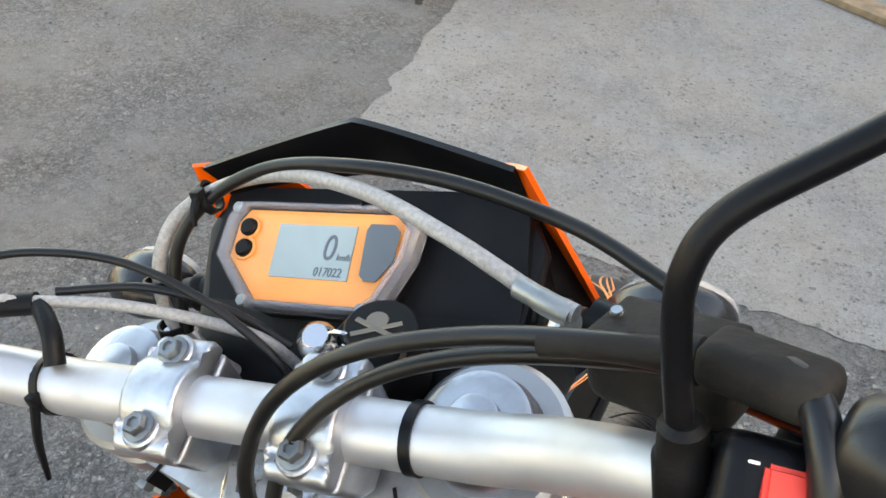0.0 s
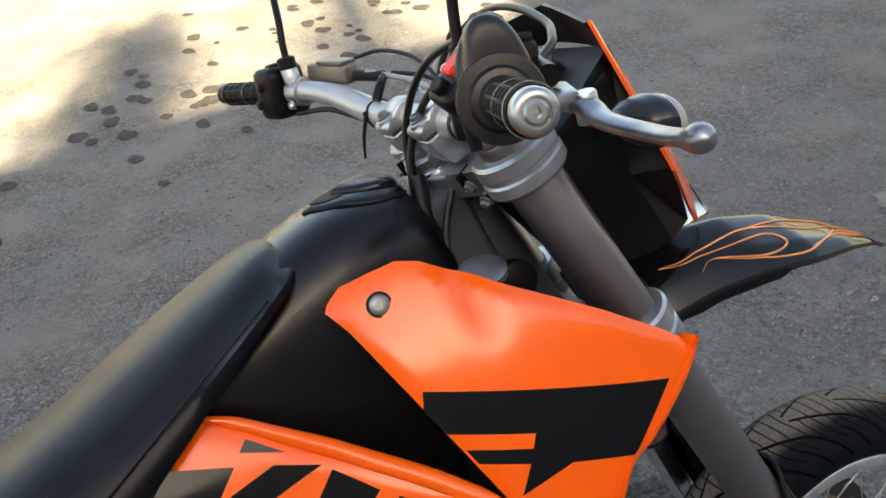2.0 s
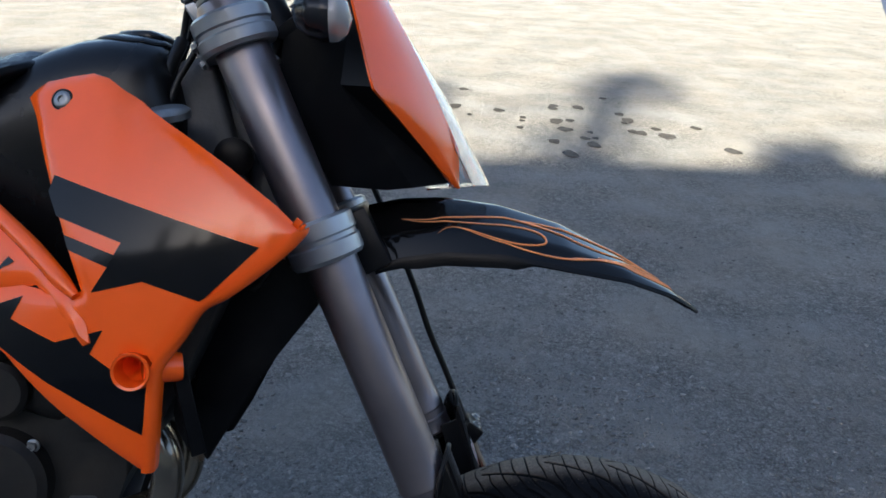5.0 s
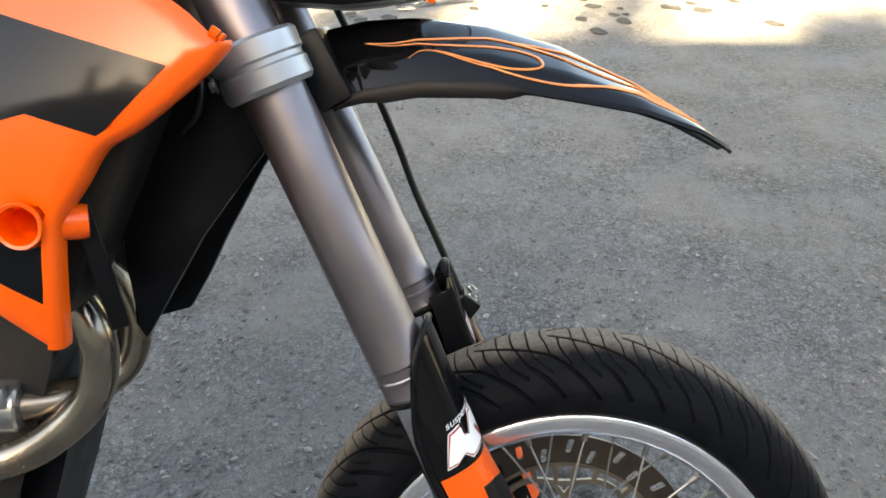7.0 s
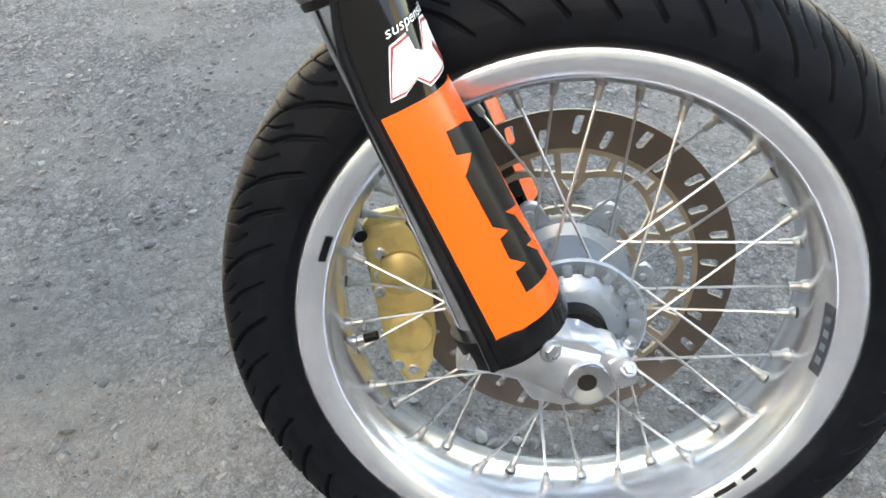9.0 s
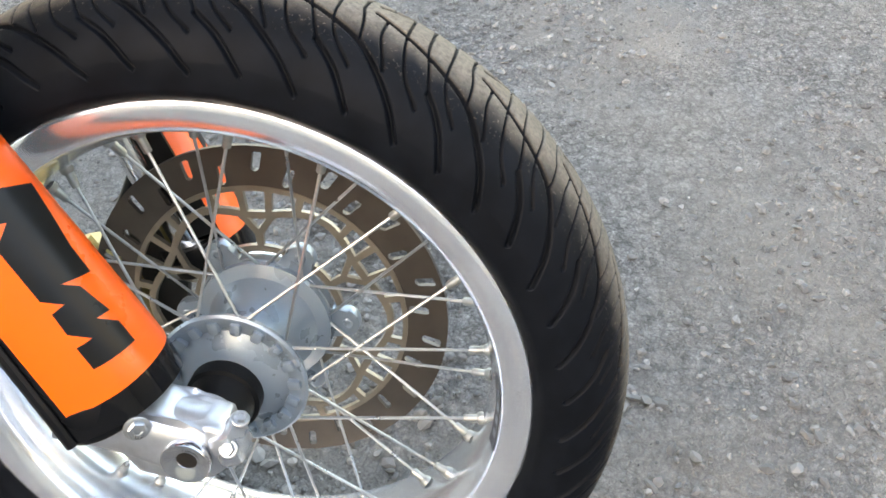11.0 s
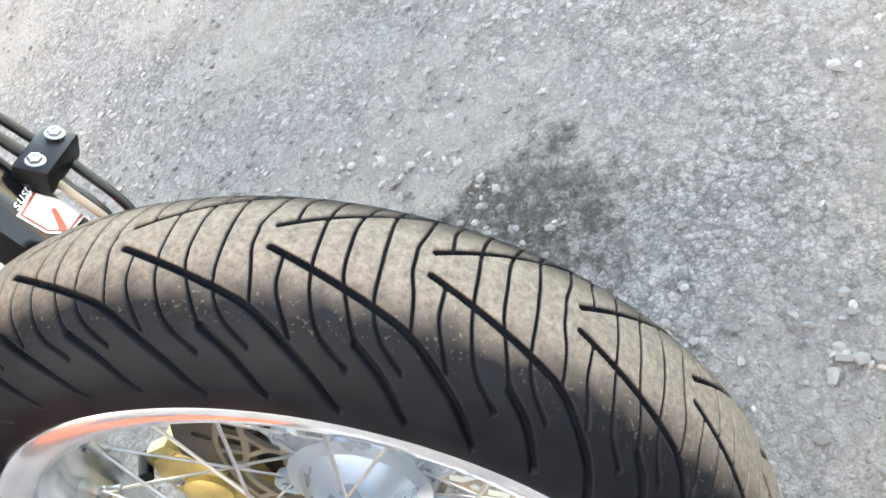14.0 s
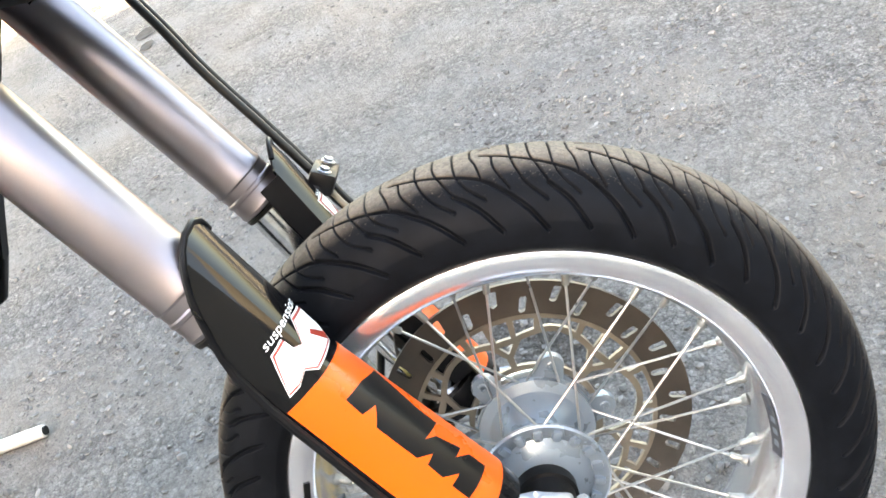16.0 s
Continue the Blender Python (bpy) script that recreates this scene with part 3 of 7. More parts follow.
def fork_leg(side):
    x = 0.1 * side
    low, top = tube_axis(0.27 if side > 0 else 0.281, side), tube_axis(0.78, side)
    way = (top - low).normalized()
    run = (top - low).length
    body = turn([(0.0, 0.0245), (0.001, 0.0268), (0.004, 0.0274), (0.0065, 0.0266), (0.017, 0.0266), (0.018, 0.0275), (0.0205, 0.0275), (0.022, 0.0264), (0.030, 0.0264), (0.0315, 0.0274), (0.034, 0.0274), (0.0365, 0.0266), (0.07, 0.0268), (run - 0.004, 0.0268), (run, 0.025)], low, way, 56)
    leg = part("fork_leg", body, FORK_GREY, bike, "bronze-grey anodised upside-down fork tube", 25)
    part("fork_cap", turn([(0, 0.0245), (0.004, 0.0245), (0.0055, 0.022), (0.0055, 0.012), (0.010, 0.0115), (0.011, 0.010)], tube_axis(0.781, side), way, 32), ALU, leg, "silver fork cap")
    part("dust_seal", turn([(0, 0.0225), (0.001, 0.0262), (0.0045, 0.0268), (0.0062, 0.025)], low - way * 0.0055, way, 40), RUBBER, leg, "black dust seal")
    part("stanchion", tube([on_leg(0.03, x) + AHEAD * 0.012, low + way * 0.02], 0.0215, 32), CHROME, leg, "bare steel inner tube")
    # axle lug
    lug = bmesh.new()
    rings = []
    for k in range(9):
        t = k / 8
        c = on_leg(0.045, x).lerp(Vector((x, 0.0, 0.012)), t)
        r = 0.029 - 0.008 * math.sin(math.pi * t * 0.9)
        w = 0.024 - 0.003 * t
        d = (Vector((x, 0.0, 0.012)) - on_leg(0.045, x)).normalized()
        up = Vector((1, 0, 0)).cross(d)
        rings.append([c + Vector((w * math.copysign(abs(math.cos(a)) ** 0.7, math.cos(a)), 0, 0)) + up * (r * math.copysign(abs(math.sin(a)) ** 0.7, math.sin(a))) for a in (2 * math.pi * i / 24 for i in range(24))])
    join_rings(lug, rings)
    part("axle_lug", lug, AXLE_ALU, leg, "cast aluminium axle lug", 60)
    ym = Matrix(((0, 0, 1, x), (1, 0, 0, 0), (0, 1, 0, 0), (0, 0, 0, 1)))
    part("axle_casting", slab([(-0.0617, 0.042), (-0.0488, 0.0104), (-0.0378, -0.0064), (-0.0157, -0.0094), (0.01, -0.0086), (0.0211, -0.0002), (0.0238, 0.0121), (0.0238, 0.0315), (0.0137, 0.0359), (-0.0047, 0.0368), (-0.0286, 0.0508)], ym, 0.032, 0.005, 3), AXLE_ALU, leg, "cast aluminium axle foot", 45)
    part("axle_clamp", turn([(0, 0.0200), (0.002, 0.0215), (0.030, 0.0215), (0.033, 0.0195)], (0.078 * side, -0.001, 0.013), (side, 0, 0), 40), AXLE_ALU, leg, "cast aluminium axle clamp")
    if side > 0:
        ax = part("axle", turn([(-0.003, 0.0155), (0.006, 0.0165), (0.0075, 0.0158), (0.0075, 0.0145), (0.0045, 0.0088), (0.004, 0.0068), (0.003, 0.0064)], (0.1178, -0.001, 0.013), (1, 0, 0), 40), CHROME, leg, "hollow steel axle end")
        part("axle_bore", turn([(0, 0.0068), (0.0036, 0.0068), (0.0036, 0.0)], (0.1178, -0.001, 0.013), (1, 0, 0), 24), RUBBER, ax)
        part("bearing_seal", turn([(0, 0.027), (0.012, 0.027), (0.013, 0.024), (0.03, 0.018)], (0.042, 0, 0.006), (1, 0, 0), 32), RUBBER, leg, "black hub seal")
        b = hexbolt((0.119, 0.027, 0.022), (0.75, 0.1, 0.65), 0.0045, 0.006)
        part("pinch_bolt", b, STEEL, leg)
        part("pinch_bolt", hexbolt((0.1, 0.030, 0.030), (0.3, 0.3, 0.9), 0.0045, 0.006), STEEL, leg)
        part("clamp_ear", block(pose(0.106, 0.024, 0.018, 20, 0, 0), (0.028, 0.016, 0.024), 0.004), AXLE_ALU, leg)
    # upper and lower clamp rings
    for z, h, r in ((0.752, 0.036, 0.0385), (0.552, 0.044, 0.0375)):
        ring = turn([(-h / 2, r - 0.003), (-h / 2 + 0.004, r), (-0.004, r), (-0.002, r - 0.002), (0.002, r - 0.002), (0.004, r), (h / 2 - 0.003, r), (h / 2, r - 0.003), (h / 2, 0.027), (-h / 2, 0.027)], tube_axis(z, side), FORK, 48, closed=True)
        part("clamp_ring", ring, COLLAR, leg, "silver-grey clamp ring", 35)
    # guard shell
    rows = []
    n_u = 30
    for k in range(41):
        v = 0.03 + (0.325 - 0.03) * k / 40
        row = []
        for i in range(n_u):
            u0 = guard_rear(v)
            u = u0 + (1 - u0) * i / (n_u - 1)
            top_cut = guard_top(u)
            row.append(guard_point(side, u, min(v, top_cut)))
        rows.append(row)
    shell = bmesh.new()
    join_rings(shell, rows, cap=False, closed=False)
    bmesh.ops.remove_doubles(shell, verts=shell.verts, dist=1e-5)
    thicken(shell, 0.003, on_leg(0.2, x))
    guard = part("fork_guard", shell, GUARD_BLACK, leg, "black plastic fork guard with orange decal", 40)
    edge = [guard_point(side, guard_rear(v), v) + Vector((side * 0.001, 0, 0)) for v in np.linspace(0.03, 0.21, 9)]
    edge += [guard_point(side, u, guard_top(u)) for u in np.linspace(0.225, 0.93, 20)]
    part("guard_rib", tube(edge, [0.0036] * 9 + [0.0034] + [0.0026] * 19, 8, smooth=False), BLACK_PLASTIC, guard)
    flank = bmesh.new()
    join_rings(flank, [[guard_point(side, 1.0, v) - AHEAD * (w * 0.022) - Vector((side * 0.003 * w, 0, 0)) for w in (0, 0.35, 0.7, 1.0)] for v in np.linspace(0.06, 0.300, 16)], cap=False, closed=False)
    thicken(flank, 0.0025, on_leg(0.2, x))
    part("guard_flank", flank, BLACK_PLASTIC, guard, "", 50)
    base = turn([(-0.013, 0.0285), (-0.011, 0.0315), (0.012, 0.0345), (0.014, 0.0335), (0.014, 0.024), (-0.013, 0.024)], on_leg(0.036, x) + AHEAD * 0.0195, FORK, 64, closed=True)
    part("guard_foot", base, BLACK_PLASTIC, guard)
    part("guard_screw", hexbolt(Vector((side * 0.1235, -0.0275, 0.0405)), (side, 0.55, 0.1), 0.0062, 0.005), STEEL, guard)

    # the left guard's decal reaches higher
    rise = 0.0 if side > 0 else 0.024

    def band(poly, mat, name, label, lift):
        # a decal on the guard, its outline in (round, height)
        pts, faces, _, _ = flat_poly([(u * 0.13, v) for u, v in poly], 0.006)
        bm = bmesh.new()
        vs = []
        for u, v in pts:
            p = guard_point(side, u / 0.13, v)
            q = guard_point(side, u / 0.13 + 0.02, v)
            n = (q - p).cross(FORK).normalized()
            if n.dot(p - on_leg(v, x)) < 0:
                n = -n
            vs.append(bm.verts.new(p + n * lift))
        for f in faces:
            bm.faces.new([vs[i] for i in f])
        thicken(bm, 0.0003, on_leg(0.15, x))
        part(name, bm, mat, guard, label)

    wrap = 0.985
    band([(0.27, 0.2 + rise), (0.5, 0.2 + rise), (wrap, 0.199 + rise), (wrap, 0.05), (0.5, 0.048), (0.27, 0.047)], ORANGE_DECAL, "guard_decal", "bright orange decal", 0.0005)
    # plain black angular mark on the decal
    band([(0.55, 0.178), (0.70, 0.1755), (0.84, 0.168), (0.785, 0.13), (0.78, 0.112), (0.64, 0.117), (0.70, 0.110), (0.735, 0.089), (0.665, 0.0905), (0.735, 0.081), (0.735, 0.066), (0.525, 0.0675), (0.525, 0.083), (0.60, 0.083), (0.53, 0.092), (0.535, 0.106), (0.60, 0.107), (0.53, 0.115), (0.53, 0.15), (0.63, 0.159), (0.54, 0.163)], MARK_BLACK, "decal_mark", "black angular mark", 0.0009)
    badge = [(0.49, 0.2315), (0.387, 0.2085), (0.47, 0.2085), (0.545, 0.2125), (0.60, 0.2065), (0.80, 0.2085), (0.86, 0.218), (0.87, 0.234), (0.73, 0.2355), (0.645, 0.2225), (0.59, 0.2255), (0.585, 0.2335)]
    badge = [(u, v + rise) for u, v in badge]
    cu, cv = 0.63, 0.220 + rise
    band([(cu + (u - cu) * 1.085, cv + (v - cv) * 1.2) for u, v in badge], WHITE, "guard_badge", "white badge", 0.0005)
    band([(cu + (u - cu) * 1.05, cv + (v - cv) * 1.12) for u, v in badge], BADGE_EDGE, "guard_badge", "dark red edge of a white badge", 0.0008)
    band(badge, WHITE, "guard_badge", "white badge", 0.0012)
    band([(0.80, 0.2085 + rise), (0.83, 0.213 + rise), (0.76, 0.2235 + rise), (0.735, 0.2215 + rise)], BADGE_EDGE, "guard_badge", "dark red wedge", 0.0015)
    # small writing above the badge, laid on the guard
    cu = bpy.data.curves.new("writing", "FONT")
    cu.body, cu.size, cu.shear = "suspension", 0.0105, 0.2
    tmp = bpy.data.objects.new("writing", cu)
    me = bpy.data.meshes.new_from_object(tmp)
    bpy.data.objects.remove(tmp)
    wide = max(q.co.x for q in me.vertices)
    bm = bmesh.new()
    bm.from_mesh(me)
    for q in bm.verts:
        t = q.co.x / wide
        u, v = 0.475 + 0.40 * (t if side > 0 else 1 - t), 0.2375 + rise + 0.003 * t + q.co.y * 0.85
        p, p2 = guard_point(side, u, v), guard_point(side, u + 0.02, v)
        nrm = (p2 - p).cross(FORK).normalized()
        if nrm.dot(p - on_leg(v, x)) < 0:
            nrm = -nrm
        q.co = p + nrm * 0.0007
    part("writing", bm, WHITE, guard, "small white word suspension")
    return leg


for s in (1, -1):
    fork_leg(s)

# ---- yokes and steering head ----
def yoke(z, thick, back, name, label, mat):
    """A fork yoke: outline across the bike, square to the fork."""
    c = on_leg(z, 0)
    out = [(-0.1, 0.030), (-0.118, 0.023), (-0.125, 0.0), (-0.118, -0.023), (-0.1, -0.030), (-0.075, -0.034), (-0.045, -back), (0.0, -back - 0.012), (0.045, -back), (0.075, -0.034), (0.1, -0.030), (0.118, -0.023), (0.125, 0.0), (0.118, 0.023), (0.1, 0.030), (0.062, 0.012), (0.03, -0.002), (-0.03, -0.002), (-0.062, 0.012)]
    m = Matrix.LocRotScale(c, None, None) @ Matrix(((1, 0, 0, 0), (0, AHEAD.y, FORK.y, 0), (0, AHEAD.z, FORK.z, 0), (0, 0, 0, 1)))
    return part(name, slab(out, m, thick, 0.004, 3), mat, bike, label), m


upper, UP = yoke(0.752, 0.026, 0.05, "upper_yoke", "cast aluminium upper fork yoke", ALU)
lower, LO = yoke(0.552, 0.034, 0.05, "lower_yoke", "cast aluminium lower fork yoke", COLLAR)
part("stem_nut", turn([(0, 0.02), (0.012, 0.02), (0.014, 0.018), (0.014, 0.012), (0.006, 0.011)], UP @ Vector((0, -0.038, 0.013)), FORK, 6), STEEL, upper, "steering stem nut")
part("stem_washer", turn([(0, 0.026), (0.003, 0.026), (0.004, 0.024)], UP @ Vector((0, -0.038, 0.012)), FORK, 32), CHROME, upper)
for s in (1, -1):
    part("yoke_bolt", hexbolt(UP @ Vector((s * 0.079, -0.043, 0.002)), UP.to_3x3() @ Vector((s * 0.25, -1, 0)), 0.005, 0.006), BOLT, upper)
    part("yoke_bolt", hexbolt(UP @ Vector((s * 0.083, -0.040, -0.016)), UP.to_3x3() @ Vector((s * 0.25, -1, -0.3)), 0.005, 0.006), BOLT, upper)
    part("yoke_bolt", hexbolt(LO @ Vector((s * 0.083, -0.038, 0.0)), LO.to_3x3() @ Vector((s * 0.25, -1, 0)), 0.005, 0.006), BOLT, lower)
    # split in the yoke
    part("yoke_slot", block(UP @ pose(s * 0.066, -0.038, 0.006, 0, 0, s * 25), (0.0016, 0.02, 0.016), 0), BLACK_PLASTIC, upper)
part("steering_head", turn([(0, 0.03), (0.17, 0.03)], LO @ Vector((0, -0.038, 0.017)), FORK, 32), FRAME_GREY, bike, "grey steering head")

# ---- handlebar ----
BAR = [(-0.375, -0.496, 0.8405), (-0.27, -0.4555, 0.833), (-0.225, -0.4385, 0.830), (-0.185, -0.421, 0.821), (-0.145, -0.405, 0.804), (-0.11, -0.399, 0.7945), (-0.06, -0.398, 0.793), (0, -0.398, 0.793), (0.06, -0.398, 0.793), (0.11, -0.399, 0.7945), (0.145, -0.405, 0.804), (0.185, -0.421, 0.821), (0.225, -0.4385, 0.830), (0.27, -0.4555, 0.833), (0.375, -0.496, 0.8405)]
bar = part("handlebar", tube(BAR, [0.0112, 0.0112, 0.0112, 0.0125, 0.014, 0.0143, 0.0143, 0.0143, 0.0143, 0.0143, 0.014, 0.0125, 0.0112, 0.0112, 0.0112], 24, 113), BAR_ALU, bike, "silver tapered aluminium handlebar")
for s in (1, -1):
    x = 0.0405 * s
    c = Vector((x, -0.398, 0.793))
    R = UP.to_3x3().to_4x4()
    clamp = bmesh.new()
    prof = []
    for k in range(25):
        a = math.pi * k / 24
        prof.append((0.0215 * math.cos(a), 0.003 + 0.0195 * math.sin(a)))
    prof = [(0.029, 0.001), (0.029, 0.010), (0.024, 0.0135)] + [(0.0215 * math.cos(a), 0.001 + 0.0205 * math.sin(a)) for a in (math.pi * k / 12 for k in range(2, 11))] + [(-0.024, 0.0135), (-0.029, 0.010), (-0.029, 0.001)]
    M = Matrix.Translation(c) @ R @ Matrix(((0, 0, 1, 0), (1, 0, 0, 0), (0, 1, 0, 0), (0, 0, 0, 1)))
    top = part("bar_clamp", slab(prof, M, 0.031, 0.003, 3), ALU, bike, "cast aluminium handlebar clamp", 45)
    low = [(0.028, -0.001), (0.024, -0.022), (0.016, -0.034), (-0.016, -0.034), (-0.024, -0.022), (-0.028, -0.001)]
    part("clamp_base", slab(low, M, 0.030, 0.003, 3), ALU, top)
    for f in (1, -1):
        p = c + R.to_3x3() @ Vector((0, f * 0.0185, 0.0155))
        boss = turn([(-0.012, 0.0095), (-0.001, 0.0095), (0, 0.0085)], p, FORK, 24)
        part("bolt_boss", boss, ALU, top)
        part("clamp_bolt", hexbolt(p, FORK, 0.0056, 0.006), BOLT, top, "zinc plated hexagon bolt")


def cable(name, pts, r, mat, label, n=10, parent=None):
    return part(name, tube(pts, r, n), mat, parent or bike, label)


def ziptie(c, way, r, parent, tail=None):
    way = Vector(way).normalized()
    ring = turn([(-0.0024, r), (-0.0024, r + 0.0013), (0.0024, r + 0.0013), (0.0024, r)], c, way, 24, closed=True)
    z = part("cable_tie", ring, BLACK_PLASTIC, parent, "black cable tie")
    if tail:
        d = Vector(tail)
        side = d.cross(way).normalized()
        p = Vector(c) + side * (r + 0.001)
        bm = tube([p, p + d * 0.5 + side * 0.002, p + d], [0.0024, 0.0022, 0.0014], 6)
        part("tie_tail", bm, BLACK_PLASTIC, z)
        part("tie_head", block(Matrix.Translation(p), (0.006, 0.006, 0.006), 0.001), BLACK_PLASTIC, z)
    return z


ziptie((0.0845, -0.398, 0.7932), (1, 0, 0), 0.0144, bar)
ziptie((-0.113, -0.399, 0.795), (1, 0.05, 0.15), 0.0144, bar, (-0.006, -0.012, -0.045))

# ---- grips ----
GRIP_D = Vector((0.375 - 0.27, -0.496 + 0.4555, 0.8405 - 0.833)).normalized()


def grip(side):
    d = Vector((GRIP_D.x * side, GRIP_D.y, GRIP_D.z))
    p = Vector((0.272 * side, -0.4562, 0.8332))
    length = 0.108
    prof = [(0.0, 0.0140), (0.004, 0.0146), (0.012, 0.0140), (0.02, 0.0132)]
    k = 0.024
    while k < length - 0.008:
        prof += [(k, 0.0128), (k + 0.0012, 0.0140), (k + 0.0032, 0.0140), (k + 0.0044, 0.0128)]
        k += 0.0125
    prof += [(length - 0.003, 0.0132), (length, 0.0128)]
    g = part("grip", turn(prof, p, d, 32), RUBBER, bike, "black ribbed rubber grip", 30)
    sidev = d.orthogonal().normalized()
    upv = d.cross(sidev)
    for i in range(10):
        a = 2 * math.pi * i / 10
        o = sidev * math.cos(a) + upv * math.sin(a)
        rib = block(Matrix.Translation(p + d * 0.064 + o * 0.0130) @ d.to_track_quat("Z", "Y").to_matrix().to_4x4() @ pose(0, 0, 0, 0, 0, 0), (0.0020, 0.0020, 0.078), 0.0006, 1)
        part("grip_rib", rib, RUBBER, g)
    for kk in (0.060, 0.105):
        part("grip_wire", turn([(-0.0006, 0.0136), (-0.0006, 0.0143), (0.0006, 0.0143), (0.0006, 0.0136)], p + d * kk, d, 32, closed=True), BOLT, g, "dull safety wire")
    e = p + d * length
    w = part("bar_end", turn([(0, 0.0108), (0.001, 0.0120), (0.009, 0.0120), (0.0118, 0.0112), (0.0130, 0.0096), (0.0130, 0.0076), (0.0110, 0.0074), (0.0110, 0.0)], e, d, 40), STEEL if side > 0 else RUBBER, bike, "turned steel bar end weight" if side > 0 else "black bar end")
    part("bar_end_screw", turn([(0, 0.0062), (0.0022, 0.0062), (0.0034, 0.0050), (0.0034, 0.0026), (0.0012, 0.0024), (0.0015, 0.0)], e + d * 0.0115, d, 24), STEEL, w)
    return g


grip(1)
grip(-1)


# ---- right-hand controls ----
DUSTY = material("dusty black rubber", (0.012, 0.011, 0.010), 0.65, vary=0.4, grain=35, bump=0.8, bump_scale=160, spec=0.15, dirt=(0.05, 0.043, 0.034), dirt_amount=0.5, dirt_scale=35)
def right_controls():
    d = GRIP_D
    p = Vector((0.262, -0.4525, 0.8325))
    rot = d.to_track_quat("X", "Z").to_matrix().to_4x4()
    part("grip_flange", turn([(-0.001, 0.024), (0.0, 0.0272), (0.0012, 0.0282), (0.004, 0.0282), (0.0052, 0.0272), (0.0058, 0.0205), (0.009, 0.0185), (0.010, 0.0145)], p + d * 0.005, d, 56), HOUSING, bike, "black rubber throttle flange")
    # throttle drum with its raised cable horn, two halves that meet in a seam
    drum = part("throttle_housing", turn([(-0.029, 0.016), (-0.027, 0.0205), (-0.004, 0.0222), (0.0, 0.021)], p + d * 0.004, d, 48), HOUSING, bike, "black plastic throttle housing")
    horn = [(-0.0205, -0.004), (-0.010, -0.021), (0.009, -0.021), (0.0235, -0.004), (0.0250, 0.012), (0.0215, 0.029), (0.0165, 0.041), (0.009, 0.0495), (-0.002, 0.0515), (-0.0110, 0.0455), (-0.0150, 0.032), (-0.0185, 0.014)]
    loop = [(q.x, q.y) for q in spline([(u, v, 0) for u, v in horn + horn[:1]], 61)][:-1]
    mh = Matrix.Translation(p - d * 0.0095) @ rot @ Matrix(((0, 0, 1, 0), (1, 0, 0, 0), (0, 1, 0, 0), (0, 0, 0, 1)))
    for name, cuts in (("housing_half", ((-0.0165, 0.60), (-0.0165, 0.78), (-0.0150, 0.90), (-0.0115, 0.972), (-0.006, 0.998), (-0.0014, 1.0), (-0.0004, 0.975))), ("housing_half", ((-0.0004, 0.972), (0.0006, 1.0), (0.006, 0.996), (0.0100, 0.965), (0.0128, 0.89), (0.0140, 0.78), (0.0140, 0.60)))):
        bm = bmesh.new()
        join_rings(bm, [[mh @ Vector((0.002 + (u - 0.002) * k, 0.012 + (v - 0.012) * k, s)) for u, v in loop] for s, k in cuts])
        part(name, bm, HOUSING, drum, "", 60)
    sleeve = [p - d * 0.032 + Vector((0, -0.021, -0.030)), p - d * 0.031 + Vector((0, -0.022, -0.004)), p - d * 0.031 + Vector((0, -0.018, 0.022)), p - d * 0.032 + Vector((0, -0.008, 0.040)), p - d * 0.038 + Vector((0, 0.006, 0.047)), p - d * 0.052 + Vector((0, 0.012, 0.046))]
    part("throttle_cable_sleeve", tube(sleeve, [0.0044, 0.0048, 0.005, 0.005, 0.0048, 0.0044], 16, 40), HOUSING, drum)
    boot = part("cable_boot", tube([(0.150, -0.414, 0.8655), (0.172, -0.417, 0.8695), (0.196, -0.422, 0.8725), (0.215, -0.428, 0.873)], [0.0042, 0.0046, 0.0054, 0.0058], 16, 24), DUSTY, drum, "dusty rubber cable boot", 60)
    part("boot_block", block(Matrix.Translation(Vector((0.2175, -0.4275, 0.8745))) @ rot @ pose(0, 0, 0, -14, 6, 0), (0.036, 0.021, 0.0145), 0.0065, 4), DUSTY, boot)
    part("boot_collar", turn([(-0.004, 0.0062), (-0.003, 0.0072), (0.003, 0.0072), (0.004, 0.0062)], (0.197, -0.4222, 0.8727), (0.95, -0.22, 0.06), 20), DUSTY, boot)
    # switch block with a red rocker
    rt, upv = Vector((0.95, 0.02, -0.2)).normalized(), Vector((0.25, 0.70, 0.62)).normalized()
    nn = rt.cross(upv).normalized()
    upv = nn.cross(rt)
    F = Matrix(((rt.x, upv.x, nn.x, 0.2235), (rt.y, upv.y, nn.y, -0.4575), (rt.z, upv.z, nn.z, 0.8575), (0, 0, 0, 1)))
    sw = part("switch_block", block(F @ pose(-0.001, -0.006, -0.0215), (0.033, 0.046, 0.040), 0.008, 3), BLACK_PLASTIC, bike, "black kill switch block")
    bm = bmesh.new()
    rings = [[F @ Vector((x, y, z)) for x, y, z in ((-0.0065, -0.0105, -0.004), (0.0065, -0.0105, -0.004), (0.0065, 0.0105, -0.004), (-0.0065, 0.0105, -0.004))], [F @ Vector((x, y, z)) for x, y, z in ((-0.006, -0.010, 0.0045), (0.006, -0.010, 0.0045), (0.006, 0.010, 0.0005), (-0.006, 0.010, 0.0005))]]
    join_rings(bm, rings)
    bmesh.ops.bevel(bm, geom=bm.edges[:], offset=0.0012, segments=2, affect="EDGES")
    part("rocker", bm, RED, sw, "red rocker switch")
    ringp = [F @ Vector((-0.0115 + 0.0028 * math.cos(a), -0.006 + 0.0028 * math.sin(a), -0.0008)) for a in (2 * math.pi * k / 16 for k in range(17))]
